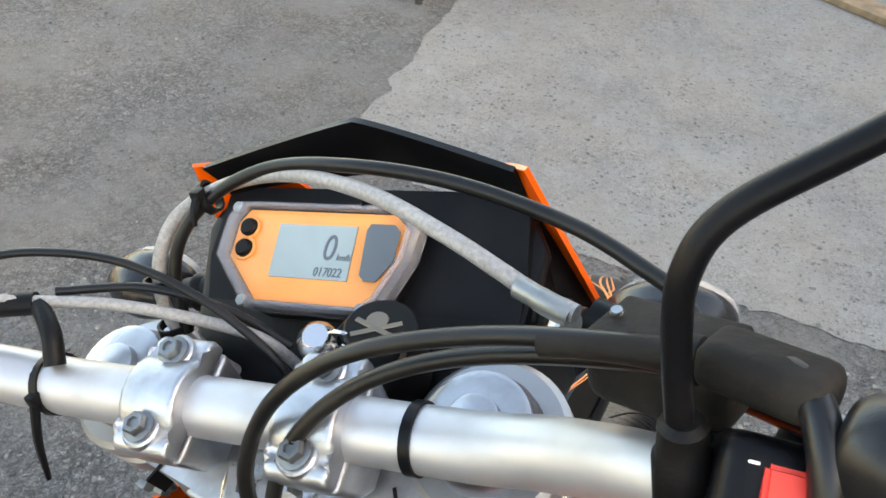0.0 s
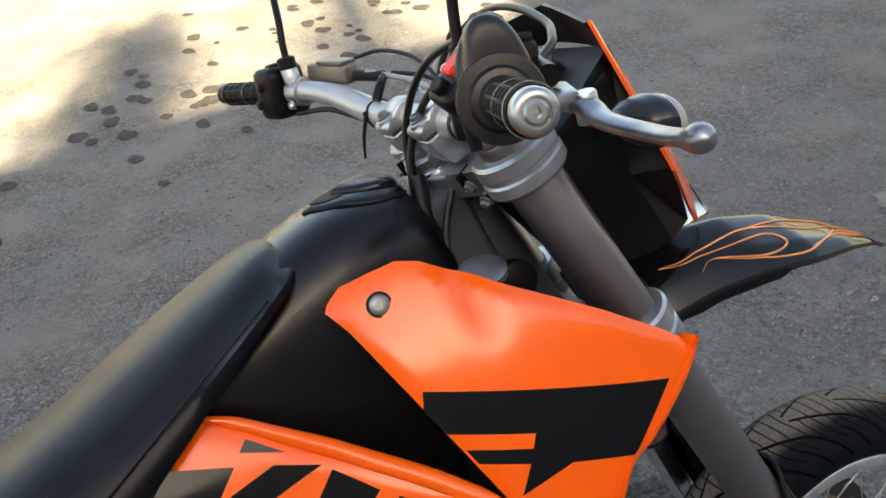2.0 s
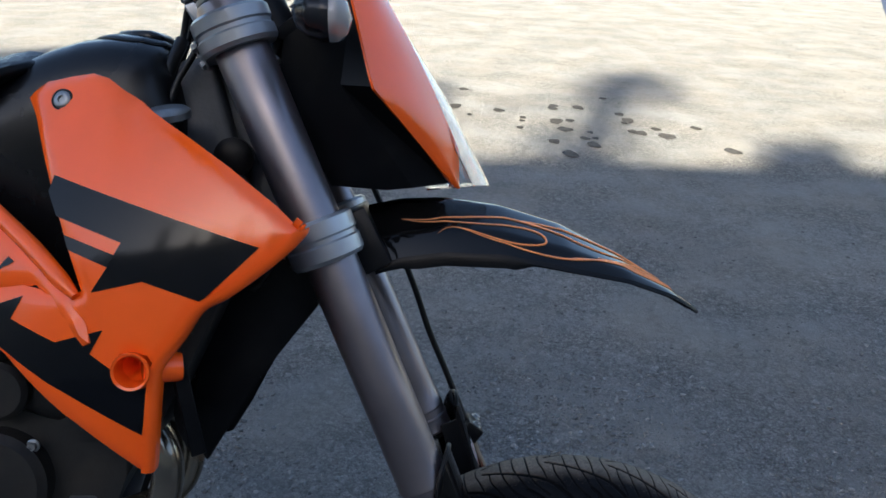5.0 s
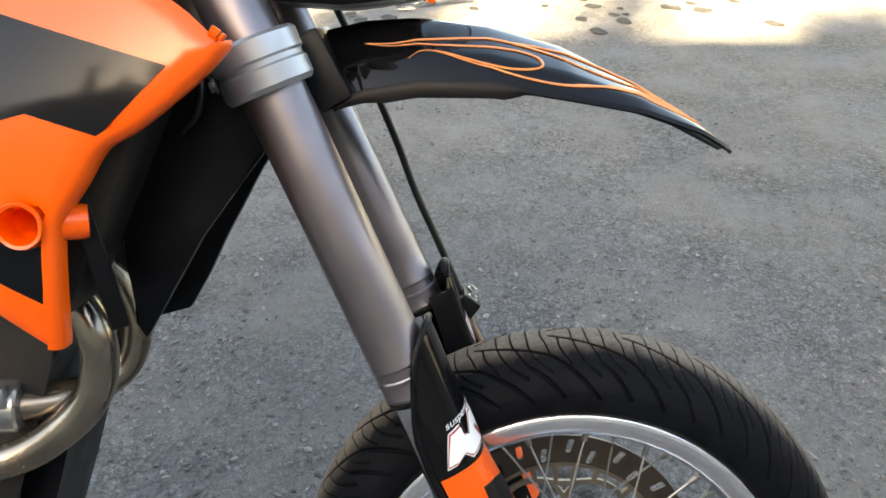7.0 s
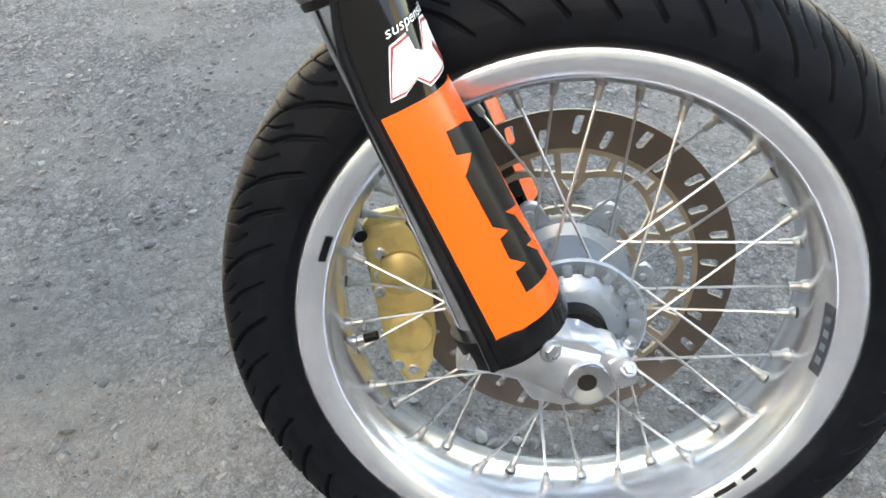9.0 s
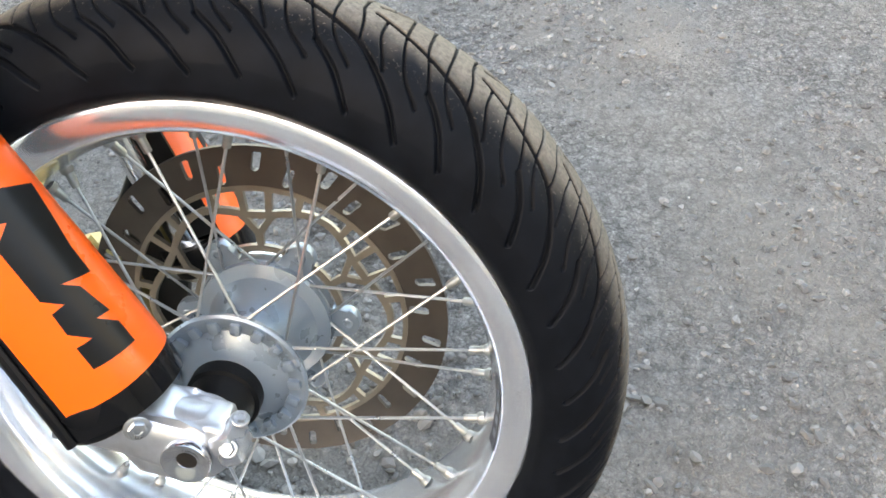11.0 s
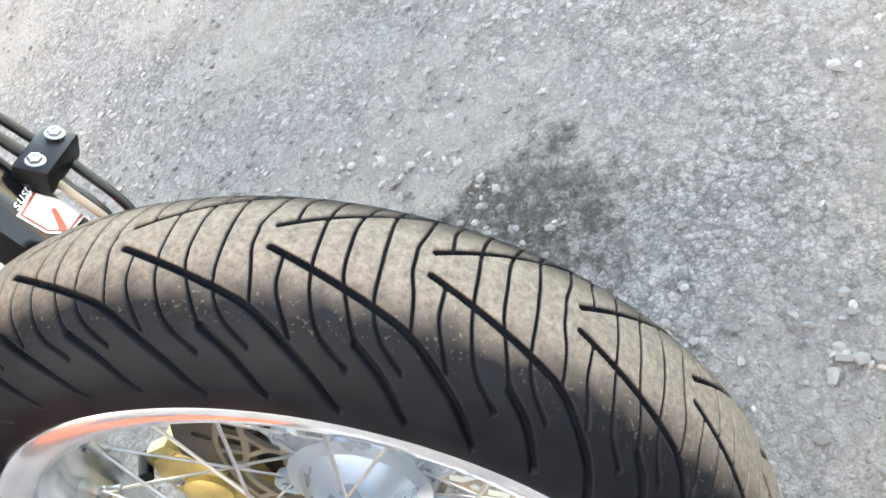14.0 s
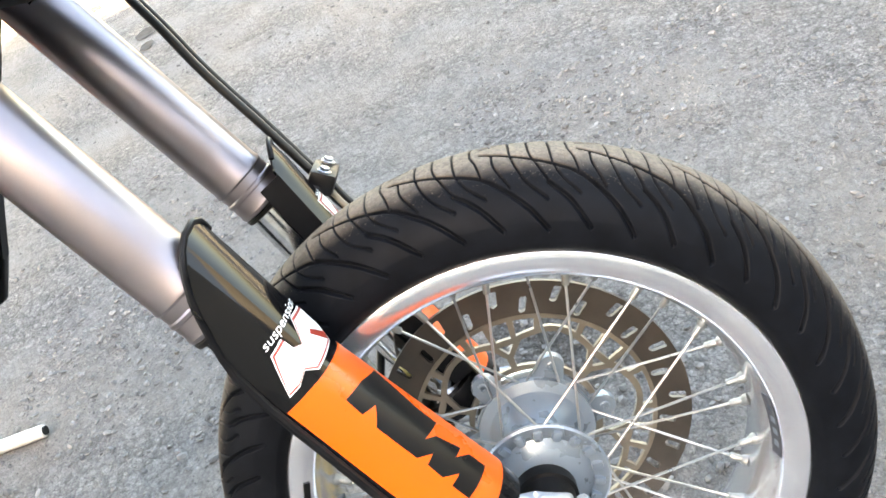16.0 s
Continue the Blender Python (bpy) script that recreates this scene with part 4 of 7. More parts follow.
    part("switch_mark", tube(ringp, 0.0005, 5, smooth=False), WHITE, sw, "white ring mark")
    for k in range(3):
        part("switch_mark", block(F @ pose(-0.009 + 0.005 * k, -0.0205, -0.0011), (0.0025, 0.0025, 0.0008), 0.0003, 1), WHITE, sw)
    part("switch_mark", block(F @ pose(-0.009, 0.0095, -0.0011), (0.003, 0.001, 0.0008), 0.0003, 1), WHITE, sw)
    part("starter_button", turn([(0, 0.006), (0.006, 0.006), (0.007, 0.005)], F @ Vector((0, -0.019, -0.002)), nn, 20), RUBBER, sw)
    part("switch_box_low", block(Matrix.Translation(Vector((0.206, -0.452, 0.815))) @ rot, (0.018, 0.02, 0.022), 0.003), BLACK_PLASTIC, sw)
    # brake master cylinder: perch, body, reservoir, lever
    perch = part("brake_perch", turn([(-0.011, 0.0145), (-0.010, 0.017), (0.010, 0.017), (0.011, 0.0145)], (0.205, -0.4295, 0.8265), (0.9, -0.35, 0.12), 28), BLACK_PLASTIC, bike, "black brake lever perch")
    part("master_cylinder", tube([(0.156, -0.376, 0.845), (0.235, -0.400, 0.832)], 0.0085, 20), BLACK_PLASTIC, perch)
    part("reservoir", block(Matrix.Translation(Vector((0.186, -0.396, 0.8440))) @ pose(0, 0, 0, -8, -4, -20), (0.052, 0.031, 0.027), 0.0105, 5), DUSTY, perch, "black brake fluid reservoir")
    part("reservoir_lid", block(Matrix.Translation(Vector((0.186, -0.3965, 0.8585))) @ pose(0, 0, 0, -8, -4, -20), (0.046, 0.028, 0.006), 0.0028, 3), DUSTY, perch)
    for k in (-1, 1):
        part("lid_screw", turn([(0, 0.0024), (0.0012, 0.002)], Vector((0.186 + 0.017 * k, -0.3965 - 0.006 * k, 0.8615)), (0, -0.1, 1), 12), STEEL, perch)
    part("lever_bracket", block(Matrix.Translation(Vector((0.238, -0.400, 0.817))) @ pose(0, 0, 0, 0, 6, -20), (0.038, 0.026, 0.013), 0.004), LEVER, perch)
    lev = [(0.236, -0.398, 0.8150), (0.262, -0.393, 0.8105), (0.286, -0.398, 0.8035), (0.325, -0.399, 0.7985), (0.365, -0.407, 0.7995), (0.396, -0.4135, 0.8030)]
    bm = bmesh.new()
    line = spline(lev, 81)
    rings = []
    for i, q in enumerate(line):
        t = (line[min(i + 1, 80)] - line[max(i - 1, 0)]).normalized()
        side = Vector((0, 0, 1)).cross(t).normalized()
        up = t.cross(side)
        s = i / 80
        w = np.interp(s, [0, 0.12, 0.3, 0.8, 0.86, 0.91, 0.95, 0.975, 0.99, 1], [0.008, 0.0098, 0.0088, 0.0074, 0.0072, 0.0082, 0.0084, 0.0072, 0.0050, 0.0005])
        h = np.interp(s, [0, 0.12, 0.3, 0.8, 0.86, 0.91, 0.95, 0.975, 0.99, 1], [0.005, 0.006, 0.0052, 0.0050, 0.0055, 0.0080, 0.0084, 0.0072, 0.0050, 0.0005])
        rings.append([q + side * (w * math.cos(a)) + up * (h * math.sin(a)) for a in (2 * math.pi * k / 16 for k in range(16))])
    join_rings(bm, rings)
    lever = part("brake_lever", bm, LEVER, perch, "worn silver brake lever with ball end")
    part("lever_pivot", turn([(-0.01, 0.0085), (0.009, 0.0085), (0.0105, 0.0075)], (0.2565, -0.389, 0.8085), (0.05, -0.1, 1), 28), STEEL, perch, "zinc plated pivot bolt")
    # mirror on its bent stem
    stem = [(0.196, -0.441, 0.842), (0.196, -0.440, 0.868), (0.196, -0.437, 0.894), (0.1985, -0.434, 0.912), (0.208, -0.429, 0.9255), (0.232, -0.4225, 0.9385), (0.262, -0.420, 0.956), (0.288, -0.426, 0.973), (0.315, -0.437, 0.993), (0.335, -0.448, 1.01)]
    mir = part("mirror", tube(stem, 0.0041, 14, 60), BLACK_PLASTIC, bike, "black mirror on a bent stem")
    part("stem_boot", turn([(0, 0.0088), (0.018, 0.0088), (0.02, 0.0074), (0.03, 0.007), (0.032, 0.0046)], (0.196, -0.441, 0.835), (0.03, 0.02, 1), 20), RUBBER, mir, "black rubber boot")
    plate(mir, 1)


def plate(mir, side):
    """A mirror head with a glass that faces the rider."""
    c = Vector((0.3439, -0.4638, 1.0192)) if side > 0 else Vector((-0.437, -0.432, 1.017))
    m = Matrix.Translation(c) @ pose(0, 0, 0, 77, 0, 0) @ pose(0, 0, 0, 0, -12 * side, 7 * side)
    out = []
    for sx, sy, a0 in ((1, 1, 0), (-1, 1, 90), (-1, -1, 180), (1, -1, 270)):
        for k in range(7):
            a = radians(a0 + 15 * k)
            out.append((sx * 0.053 + 0.017 * math.cos(a), sy * 0.031 + 0.017 * math.sin(a)))
    head = part("mirror_head", slab(out, m @ pose(0, 0, -0.008), 0.016, 0.005, 3), BLACK_PLASTIC, mir)
    part("mirror_glass", slab([(x * 0.91, y * 0.87) for x, y in out], m @ pose(0, 0, 0.0012), 0.002, 0.0), MIRROR, mir, "mirror glass reflecting the sky")


right_controls()


# ---- left-hand controls ----
def left_controls():
    clamp = part("clutch_perch", turn([(-0.01, 0.0145), (-0.009, 0.0165), (0.009, 0.0165), (0.01, 0.0145)], (-0.236, -0.442, 0.8305), (0.9, 0.35, -0.12), 28), ALU, bike, "silver clutch lever perch")
    part("perch_post", turn([(0, 0.010), (0.024, 0.0095), (0.026, 0.008)], (-0.236, -0.446, 0.838), (0, -0.1, 1), 20), ALU, clamp)
    part("perch_bolt", hexbolt((-0.23, -0.456, 0.819), (0.2, -1, -0.3), 0.0045, 0.005), STEEL, clamp)
    part("clutch_cylinder", block(Matrix.Translation(Vector((-0.212, -0.406, 0.842))) @ pose(0, 0, 0, 0, 8, 22), (0.066, 0.022, 0.022), 0.005, 3), DISC_CARRIER, clamp, "bronze clutch master cylinder")
    part("clutch_reservoir", block(Matrix.Translation(Vector((-0.203, -0.402, 0.8535))) @ pose(0, 0, 0, 0, 8, 22), (0.044, 0.022, 0.005), 0.003, 2), DISC_CARRIER, clamp)
    sw = part("light_switch", block(Matrix.Translation(Vector((-0.268, -0.4545, 0.834))) @ pose(0, 0, 0, 0, 4, 21), (0.042, 0.050, 0.060), 0.012, 3), BLACK_PLASTIC, bike, "black left switch cluster")
    part("switch_button", block(Matrix.Translation(Vector((-0.264, -0.479, 0.844))), (0.012, 0.008, 0.010), 0.002), RUBBER, sw)
    part("switch_button", block(Matrix.Translation(Vector((-0.276, -0.482, 0.824))), (0.012, 0.008, 0.010), 0.002), RUBBER, sw)
    part("switch_rocker", block(Matrix.Translation(Vector((-0.268, -0.456, 0.862))), (0.022, 0.016, 0.010), 0.003), RUBBER, sw)
    lev = [(-0.240, -0.402, 0.834), (-0.28, -0.388, 0.828), (-0.33, -0.392, 0.815), (-0.392, -0.410, 0.806)]
    part("clutch_lever", tube(lev, [0.008, 0.0075, 0.006, 0.0075], 12), LEVER, clamp, "silver clutch lever")
    stem = [(-0.236, -0.4475, 0.858), (-0.237, -0.446, 0.885), (-0.241, -0.442, 0.905), (-0.256, -0.436, 0.93), (-0.276, -0.429, 0.955), (-0.315, -0.422, 0.986), (-0.395, -0.416, 1.010)]
    mir = part("mirror", tube(stem, 0.0042, 12, 50), BLACK_PLASTIC, bike, "black mirror on a bent stem")
    part("stem_boot", turn([(0, 0.0105), (0.012, 0.0105), (0.014, 0.007)], (-0.236, -0.4475, 0.858), (0, 0, 1), 20), RUBBER, mir)
    plate(mir, -1)


left_controls()

# ---- hoses and cables ----
TAN_LINE = material("tan sleeved line", (0.2, 0.16, 0.11), 0.5, vary=0.2)
def hoses():
    cable("throttle_cable", [(0.232, -0.432, 0.874), (0.19, -0.42, 0.873), (0.129, -0.41, 0.863), (0.075, -0.412, 0.85), (0.036, -0.417, 0.825), (0.014, -0.424, 0.79), (0.010, -0.428, 0.755), (0.022, -0.435, 0.72), (0.03, -0.43, 0.68)], 0.0036, HOSE, "black throttle cable")
    cable("throttle_cable", [(0.232, -0.427, 0.862), (0.19, -0.412, 0.86), (0.125, -0.402, 0.847), (0.078, -0.406, 0.833), (0.044, -0.416, 0.81), (0.026, -0.426, 0.78), (0.022, -0.432, 0.75), (0.034, -0.438, 0.71), (0.04, -0.432, 0.67)], 0.0036, HOSE, "black throttle cable")
    b = cable("brake_hose", [(0.150, -0.375, 0.846), (0.131, -0.368, 0.850), (0.095, -0.352, 0.861), (0.05, -0.331, 0.868), (0.0, -0.314, 0.867), (-0.04, -0.312, 0.860), (-0.069, -0.322, 0.848), (-0.080, -0.336, 0.83), (-0.082, -0.345, 0.805), (-0.075, -0.345, 0.78), (-0.06, -0.33, 0.74)], 0.0037, HOSE_GREY, "clear-sleeved braided brake hose", 14)
    part("hose_fitting", turn([(0, 0.0040), (0.004, 0.0048), (0.014, 0.0048), (0.015, 0.0044), (0.024, 0.0043)], (0.148, -0.376, 0.8455), (-0.9, 0.33, 0.25), 14), ZINC, b, "dull zinc hose fitting")
    part("banjo_bolt", hexbolt((0.146, -0.374, 0.836), (-1, 0.35, 0.0), 0.0065, 0.007), STEEL, b)
    k = cable("switch_loom", [(0.200, -0.385, 0.838), (0.185, -0.362, 0.846), (0.172, -0.352, 0.850), (0.14, -0.334, 0.857), (0.09, -0.322, 0.868), (0.04, -0.318, 0.874), (-0.01, -0.312, 0.870), (-0.045, -0.318, 0.858), (-0.064, -0.33, 0.842), (-0.072, -0.34, 0.82), (-0.072, -0.347, 0.79)], 0.0034, HOSE, "black wiring loom sleeve", 12)
    ziptie((-0.052, -0.3165, 0.8545), (0.8, 0.3, 0.35), 0.0075, k, (0.0, -0.01, -0.012))
    ziptie((-0.080, -0.342, 0.818), (0, 0.3, 1), 0.008, k)
    ziptie((-0.080, -0.346, 0.792), (0, 0.1, 1), 0.008, k)
    cable("clutch_hose", [(-0.145, -0.39, 0.838), (-0.118, -0.378, 0.830), (-0.09, -0.368, 0.823), (-0.055, -0.36, 0.812), (-0.02, -0.352, 0.795), (-0.005, -0.345, 0.765)], 0.0031, HOSE_GREY, "clear-sleeved clutch hose")
    c = cable("loom_sleeve", [(-0.162, -0.397, 0.836), (-0.125, -0.380, 0.830)], 0.0060, RUBBER, "black rubber sleeve", 14)
    part("sleeve_tail", tube([(-0.122, -0.381, 0.83), (-0.107, -0.393, 0.823), (-0.103, -0.402, 0.811)], [0.0045, 0.005, 0.0052], 10), RUBBER, c)
    cable("clutch_cable", [(-0.162, -0.392, 0.854), (-0.13, -0.374, 0.856), (-0.085, -0.36, 0.845), (-0.045, -0.357, 0.824), (-0.012, -0.362, 0.80), (0.005, -0.366, 0.775)], 0.0023, HOSE, "thin black cable")
    cable("loom", [(-0.118, -0.372, 0.832), (-0.08, -0.352, 0.822), (-0.04, -0.345, 0.805), (-0.01, -0.345, 0.785)], 0.0024, HOSE, "thin black cable")
    cable("choke_cable", [(-0.235, -0.452, 0.807), (-0.19, -0.428, 0.806), (-0.15, -0.405, 0.79), (-0.12, -0.385, 0.785), (-0.05, -0.36, 0.775)], 0.0030, HOSE, "black wiring along the handlebar")
    cable("frame_hose", [(0.03, -0.43, 0.75), (0.05, -0.44, 0.71), (0.065, -0.435, 0.66), (0.06, -0.41, 0.62)], 0.007, HOSE, "black breather hose")
    cable("frame_hose", [(0.055, -0.412, 0.735), (0.06, -0.43, 0.70), (0.07, -0.44, 0.65)], 0.0035, HOSE, "thin black cable")
    # line down the left leg
    up = [(-0.1795, 0.475), (-0.158, 0.416), (-0.1315, 0.356), (-0.107, 0.298)]
    cable("front_brake_line", [(-0.06, -0.31, 0.72), (-0.112, -0.257, 0.645), (-0.128, -0.216, 0.56), *[(-0.132, y, z) for y, z in up], (-0.130, -0.097, 0.268), (-0.126, -0.085, 0.225), (-0.115, -0.11, 0.12), (-0.085, -0.14, 0.05)], 0.0042, HOSE, "black brake line down the fork")
    cable("speed_sensor_line", [(-0.075, -0.31, 0.72), (-0.128, -0.257, 0.645), (-0.143, -0.216, 0.56), *[(-0.1475, y, z) for y, z in up], (-0.147, -0.094, 0.268), (-0.140, -0.078, 0.215), (-0.12, -0.09, 0.12)], 0.0036, HOSE, "black sensor line down the fork")
    cable("sensor_wire", [(-0.126, -0.099, 0.282), (-0.124, -0.091, 0.262), (-0.119, -0.078, 0.222), (-0.112, -0.085, 0.14)], 0.0030, TAN_LINE, "pale sensor wire below the bracket")
    b = part("line_bracket", block(Matrix.Translation(Vector((-0.1355, -0.0990, 0.2858))) @ pose(0, 0, 0, -37, 0, 0), (0.047, 0.025, 0.021), 0.004), BLACK_PLASTIC, bike, "black plastic line bracket")
    part("bracket_boss", tube([(-0.110, -0.132, 0.268), (-0.122, -0.104, 0.283)], [0.0145, 0.0105], 18), BLACK_PLASTIC, b)
    for bx, by, bz in ((-0.1218, -0.093, 0.2943), (-0.1492, -0.0915, 0.2955)):
        part("bracket_screw", hexbolt((bx, by, bz - 0.0005), (0, 0.6, 0.8), 0.0048, 0.0045), STEEL, b)


hoses()


# ---- dash, visor, headlamp mask ----
DASH_N = Vector((0, -0.576, 0.8175))
DASH_V = Vector((0, 0.8175, 0.576))
DASH = Matrix(((1, 0, 0, -0.0155), (0, DASH_V.y, DASH_N.y, -0.2945), (0, DASH_V.z, DASH_N.z, 0.8035), (0, 0, 0, 1)))


def bars(bm, rows):
    for x, y, w, h in rows:
        block(DASH @ pose(x, y, 0.0, 0, 0, 0), (w, h, 0.0006), 0, bm=bm)
    return bm


def dash():
    out = [(-0.059, 0.020), (-0.053, 0.0285), (0.044, 0.028), (0.0537, 0.0195), (0.0517, 0.0025), (0.0406, -0.022), (0.033, -0.028), (-0.0353, -0.028), (-0.060, -0.002)]
    d = part("dashboard", slab([(x * 1.06, y * 1.08) for x, y in out], DASH @ pose(0, 0, -0.012), 0.022, 0.004), BLACK_PLASTIC, bike, "digital instrument panel with a pale orange face")
    part("dial_face", slab([(x * 0.95, y * 0.93) for x, y in out], DASH @ pose(0, 0, 0.0), 0.003, 0.0008), DASH_FACE, d, "pale orange dial face")
    part("display", slab([(-0.0276, 0.018), (0.0212, 0.018), (0.0212, -0.0124), (-0.0276, -0.0124)], DASH @ pose(0, 0, 0.002), 0.0012, 0), LCD, d, "grey-green liquid crystal display")
    part("warning_panel", slab([(0.0305, 0.019), (0.0445, 0.019), (0.0482, 0.0155), (0.0475, -0.001), (0.0395, -0.0125), (0.0325, -0.0125), (0.0295, -0.0095), (0.0285, 0.0155)], DASH @ pose(0, 0, 0.0022), 0.0012, 0.0004), LCD_INK, d, "dark warning lamp panel")
    part("neutral_lamp", turn([(0, 0.0026), (0.0008, 0.0026)], DASH @ Vector((0.0415, 0.0148, 0.0030)), DASH_N, 16), material("green lamp", (0.02, 0.3, 0.12), 0.3), d, "green lamp")
    # display figures: 0 km/h and the distance
    def text(body, x, y, size, name, label):
        cu = bpy.data.curves.new(name, "FONT")
        cu.body, cu.size, cu.extrude = body, size, 0.0002
        ob = bpy.data.objects.new(name, cu)
        me = bpy.data.meshes.new_from_object(ob)
        bpy.data.objects.remove(ob)
        bm = bmesh.new()
        bm.from_mesh(me)
        bmesh.ops.transform(bm, matrix=DASH @ pose(x, y, 0.0028) @ Matrix.Diagonal((1, 1.25, 1, 1)) @ Matrix(((1, 0.12, 0, 0), (0, 1, 0, 0), (0, 0, 1, 0), (0, 0, 0, 1))), verts=bm.verts)
        part(name, bm, LCD_INK, d, label)
    text("0", 0.0028, -0.0015, 0.0165, "speed_figure", "large display figure 0")
    text("km/h", 0.0125, -0.0015, 0.0042, "unit", "small unit writing")
    text("017022", 0.0, -0.0108, 0.0058, "distance_figure", "row of display figures")
    part("face_marks", bars(bmesh.new(), [(-0.0365, -0.0105, 0.011, 0.003), (-0.0365, 0.0150, 0.006, 0.0012), (-0.0375, 0.0028, 0.004, 0.0012)]), LCD_INK, d, "small dark marks")
    bpy.data.objects[d.children[-1].name].matrix_local = Matrix.Translation(DASH_N * 0.0026)
    for y in (0.0152, 0.0028):
        b = part("dash_button", turn([(0, 0.0052), (0.003, 0.0052), (0.0045, 0.004), (0.0045, 0.0)], DASH @ Vector((-0.0478, y, 0.001)), DASH_N, 24), RUBBER, d, "black rubber button")
        part("button_ring", turn([(0, 0.0056), (0.001, 0.0072), (0.0018, 0.0068), (0.0018, 0.0056)], DASH @ Vector((-0.0478, y, 0.0012)), DASH_N, 24, closed=True), DASH_FACE, b)
    for x, y in ((-0.0575, 0.0265), (0.0505, 0.025), (-0.0395, -0.0275), (0.034, -0.0275)):
        part("dash_screw", turn([(0, 0.0034), (0.0015, 0.003), (0.0015, 0.0)], DASH @ Vector((x, y, 0.004)), DASH_N, 16), ZINC, d)
    # clear moulded cover: a hazy frame round the face, thin over the face itself
    bm = bmesh.new()
    rings = [[DASH @ Vector((x * s, y * s, z)) for x, y in out] for s, z in ((0.94, 0.0025), (0.96, 0.006), (1.04, 0.0058), (1.09, 0.003), (1.10, -0.006))]
    join_rings(bm, rings, cap=False)
    thicken(bm, 0.0008, DASH.translation - DASH_N * 0.05)
    c = part("clear_cover", bm, HAZY, d, "hazy clear plastic cover", 20)
    c.visible_shadow = False
    # surround plate behind, with the ignition lock
    plate_out = [(-0.082, -0.052), (-0.094, 0.022), (-0.085, 0.045), (0.104, 0.048), (0.120, 0.018), (0.110, -0.055), (0.06, -0.07), (-0.05, -0.07)]
    s = part("dash_surround", slab(plate_out, DASH @ pose(0, 0, -0.026), 0.014, 0.004), BLACK_PLASTIC, bike, "black plastic dash surround")
    part("surround_rib", slab([(0.060, 0.036), (0.084, 0.036), (0.0805, 0.0262), (0.065, 0.0266)], DASH @ pose(0, 0, -0.0188), 0.002, 0.0006), RUBBER, s)
    part("surround_screw", turn([(0, 0.0052), (0.002, 0.0045), (0.002, 0.002), (0.001, 0.0)], DASH @ Vector((0.096, 0.0285, -0.019)), DASH_N, 18), STEEL, s)
    part("surround_screw", turn([(0, 0.0052), (0.002, 0.0045), (0.002, 0.002), (0.001, 0.0)], DASH @ Vector((-0.066, 0.030, -0.019)), DASH_N, 18), STEEL, s)
    # ignition lock, key, fob
    lock = part("ignition_lock", turn([(-0.03, 0.021), (0.004, 0.021), (0.006, 0.019), (0.006, 0.012), (0.002, 0.011)], (0.036, -0.345, 0.788), (0, -0.45, 0.9), 32), BLACK_PLASTIC, bike, "black ignition lock")
    fob_m = Matrix.Translation(Vector((0.050, -0.352, 0.8095))) @ pose(0, 0, 0, 6, 8, 8)
    fob = part("key_fob", turn([(-0.002, 0.0160), (-0.001, 0.0172), (0.001, 0.0172), (0.002, 0.0160)], fob_m.translation, fob_m.to_3x3() @ Vector((0, 0, 1)), 36), RUBBER, bike, "round black rubber key fob with a pale emblem")
    part("fob_mark", turn([(0.0021, 0.0052), (0.0026, 0.0048)], fob_m @ Vector((-0.002, 0.003, 0)), fob_m.to_3x3() @ Vector((0, 0, 1)), 20), DISC_CARRIER, fob, "plain pale mark")
    for turned in (24, -24):
        part("fob_mark", block(fob_m @ pose(-0.001, -0.0025, 0.0022, 0, 0, turned), (0.024, 0.0028, 0.0007), 0.0003, 1), DISC_CARRIER, fob, "plain pale mark")
    key = part("ignition_key", turn([(0, 0.009), (0.004, 0.0105), (0.016, 0.0095), (0.02, 0.006)], (0.018, -0.357, 0.794), (0.2, -0.3, 0.8), 20), CHROME, bike, "nickel ignition key")
    ringpts = [Vector((0.033, -0.3585, 0.806)) + Vector((0.0075 * math.cos(a), -0.003 * math.sin(a), 0.0075 * math.sin(a))) for a in (2 * math.pi * k / 24 for k in range(25))]
    part("key_ring", tube(ringpts, 0.0009, 6, smooth=False), CHROME, key)


dash()


def lerp3(a, b, t):
    return Vector(a).lerp(Vector(b), t)


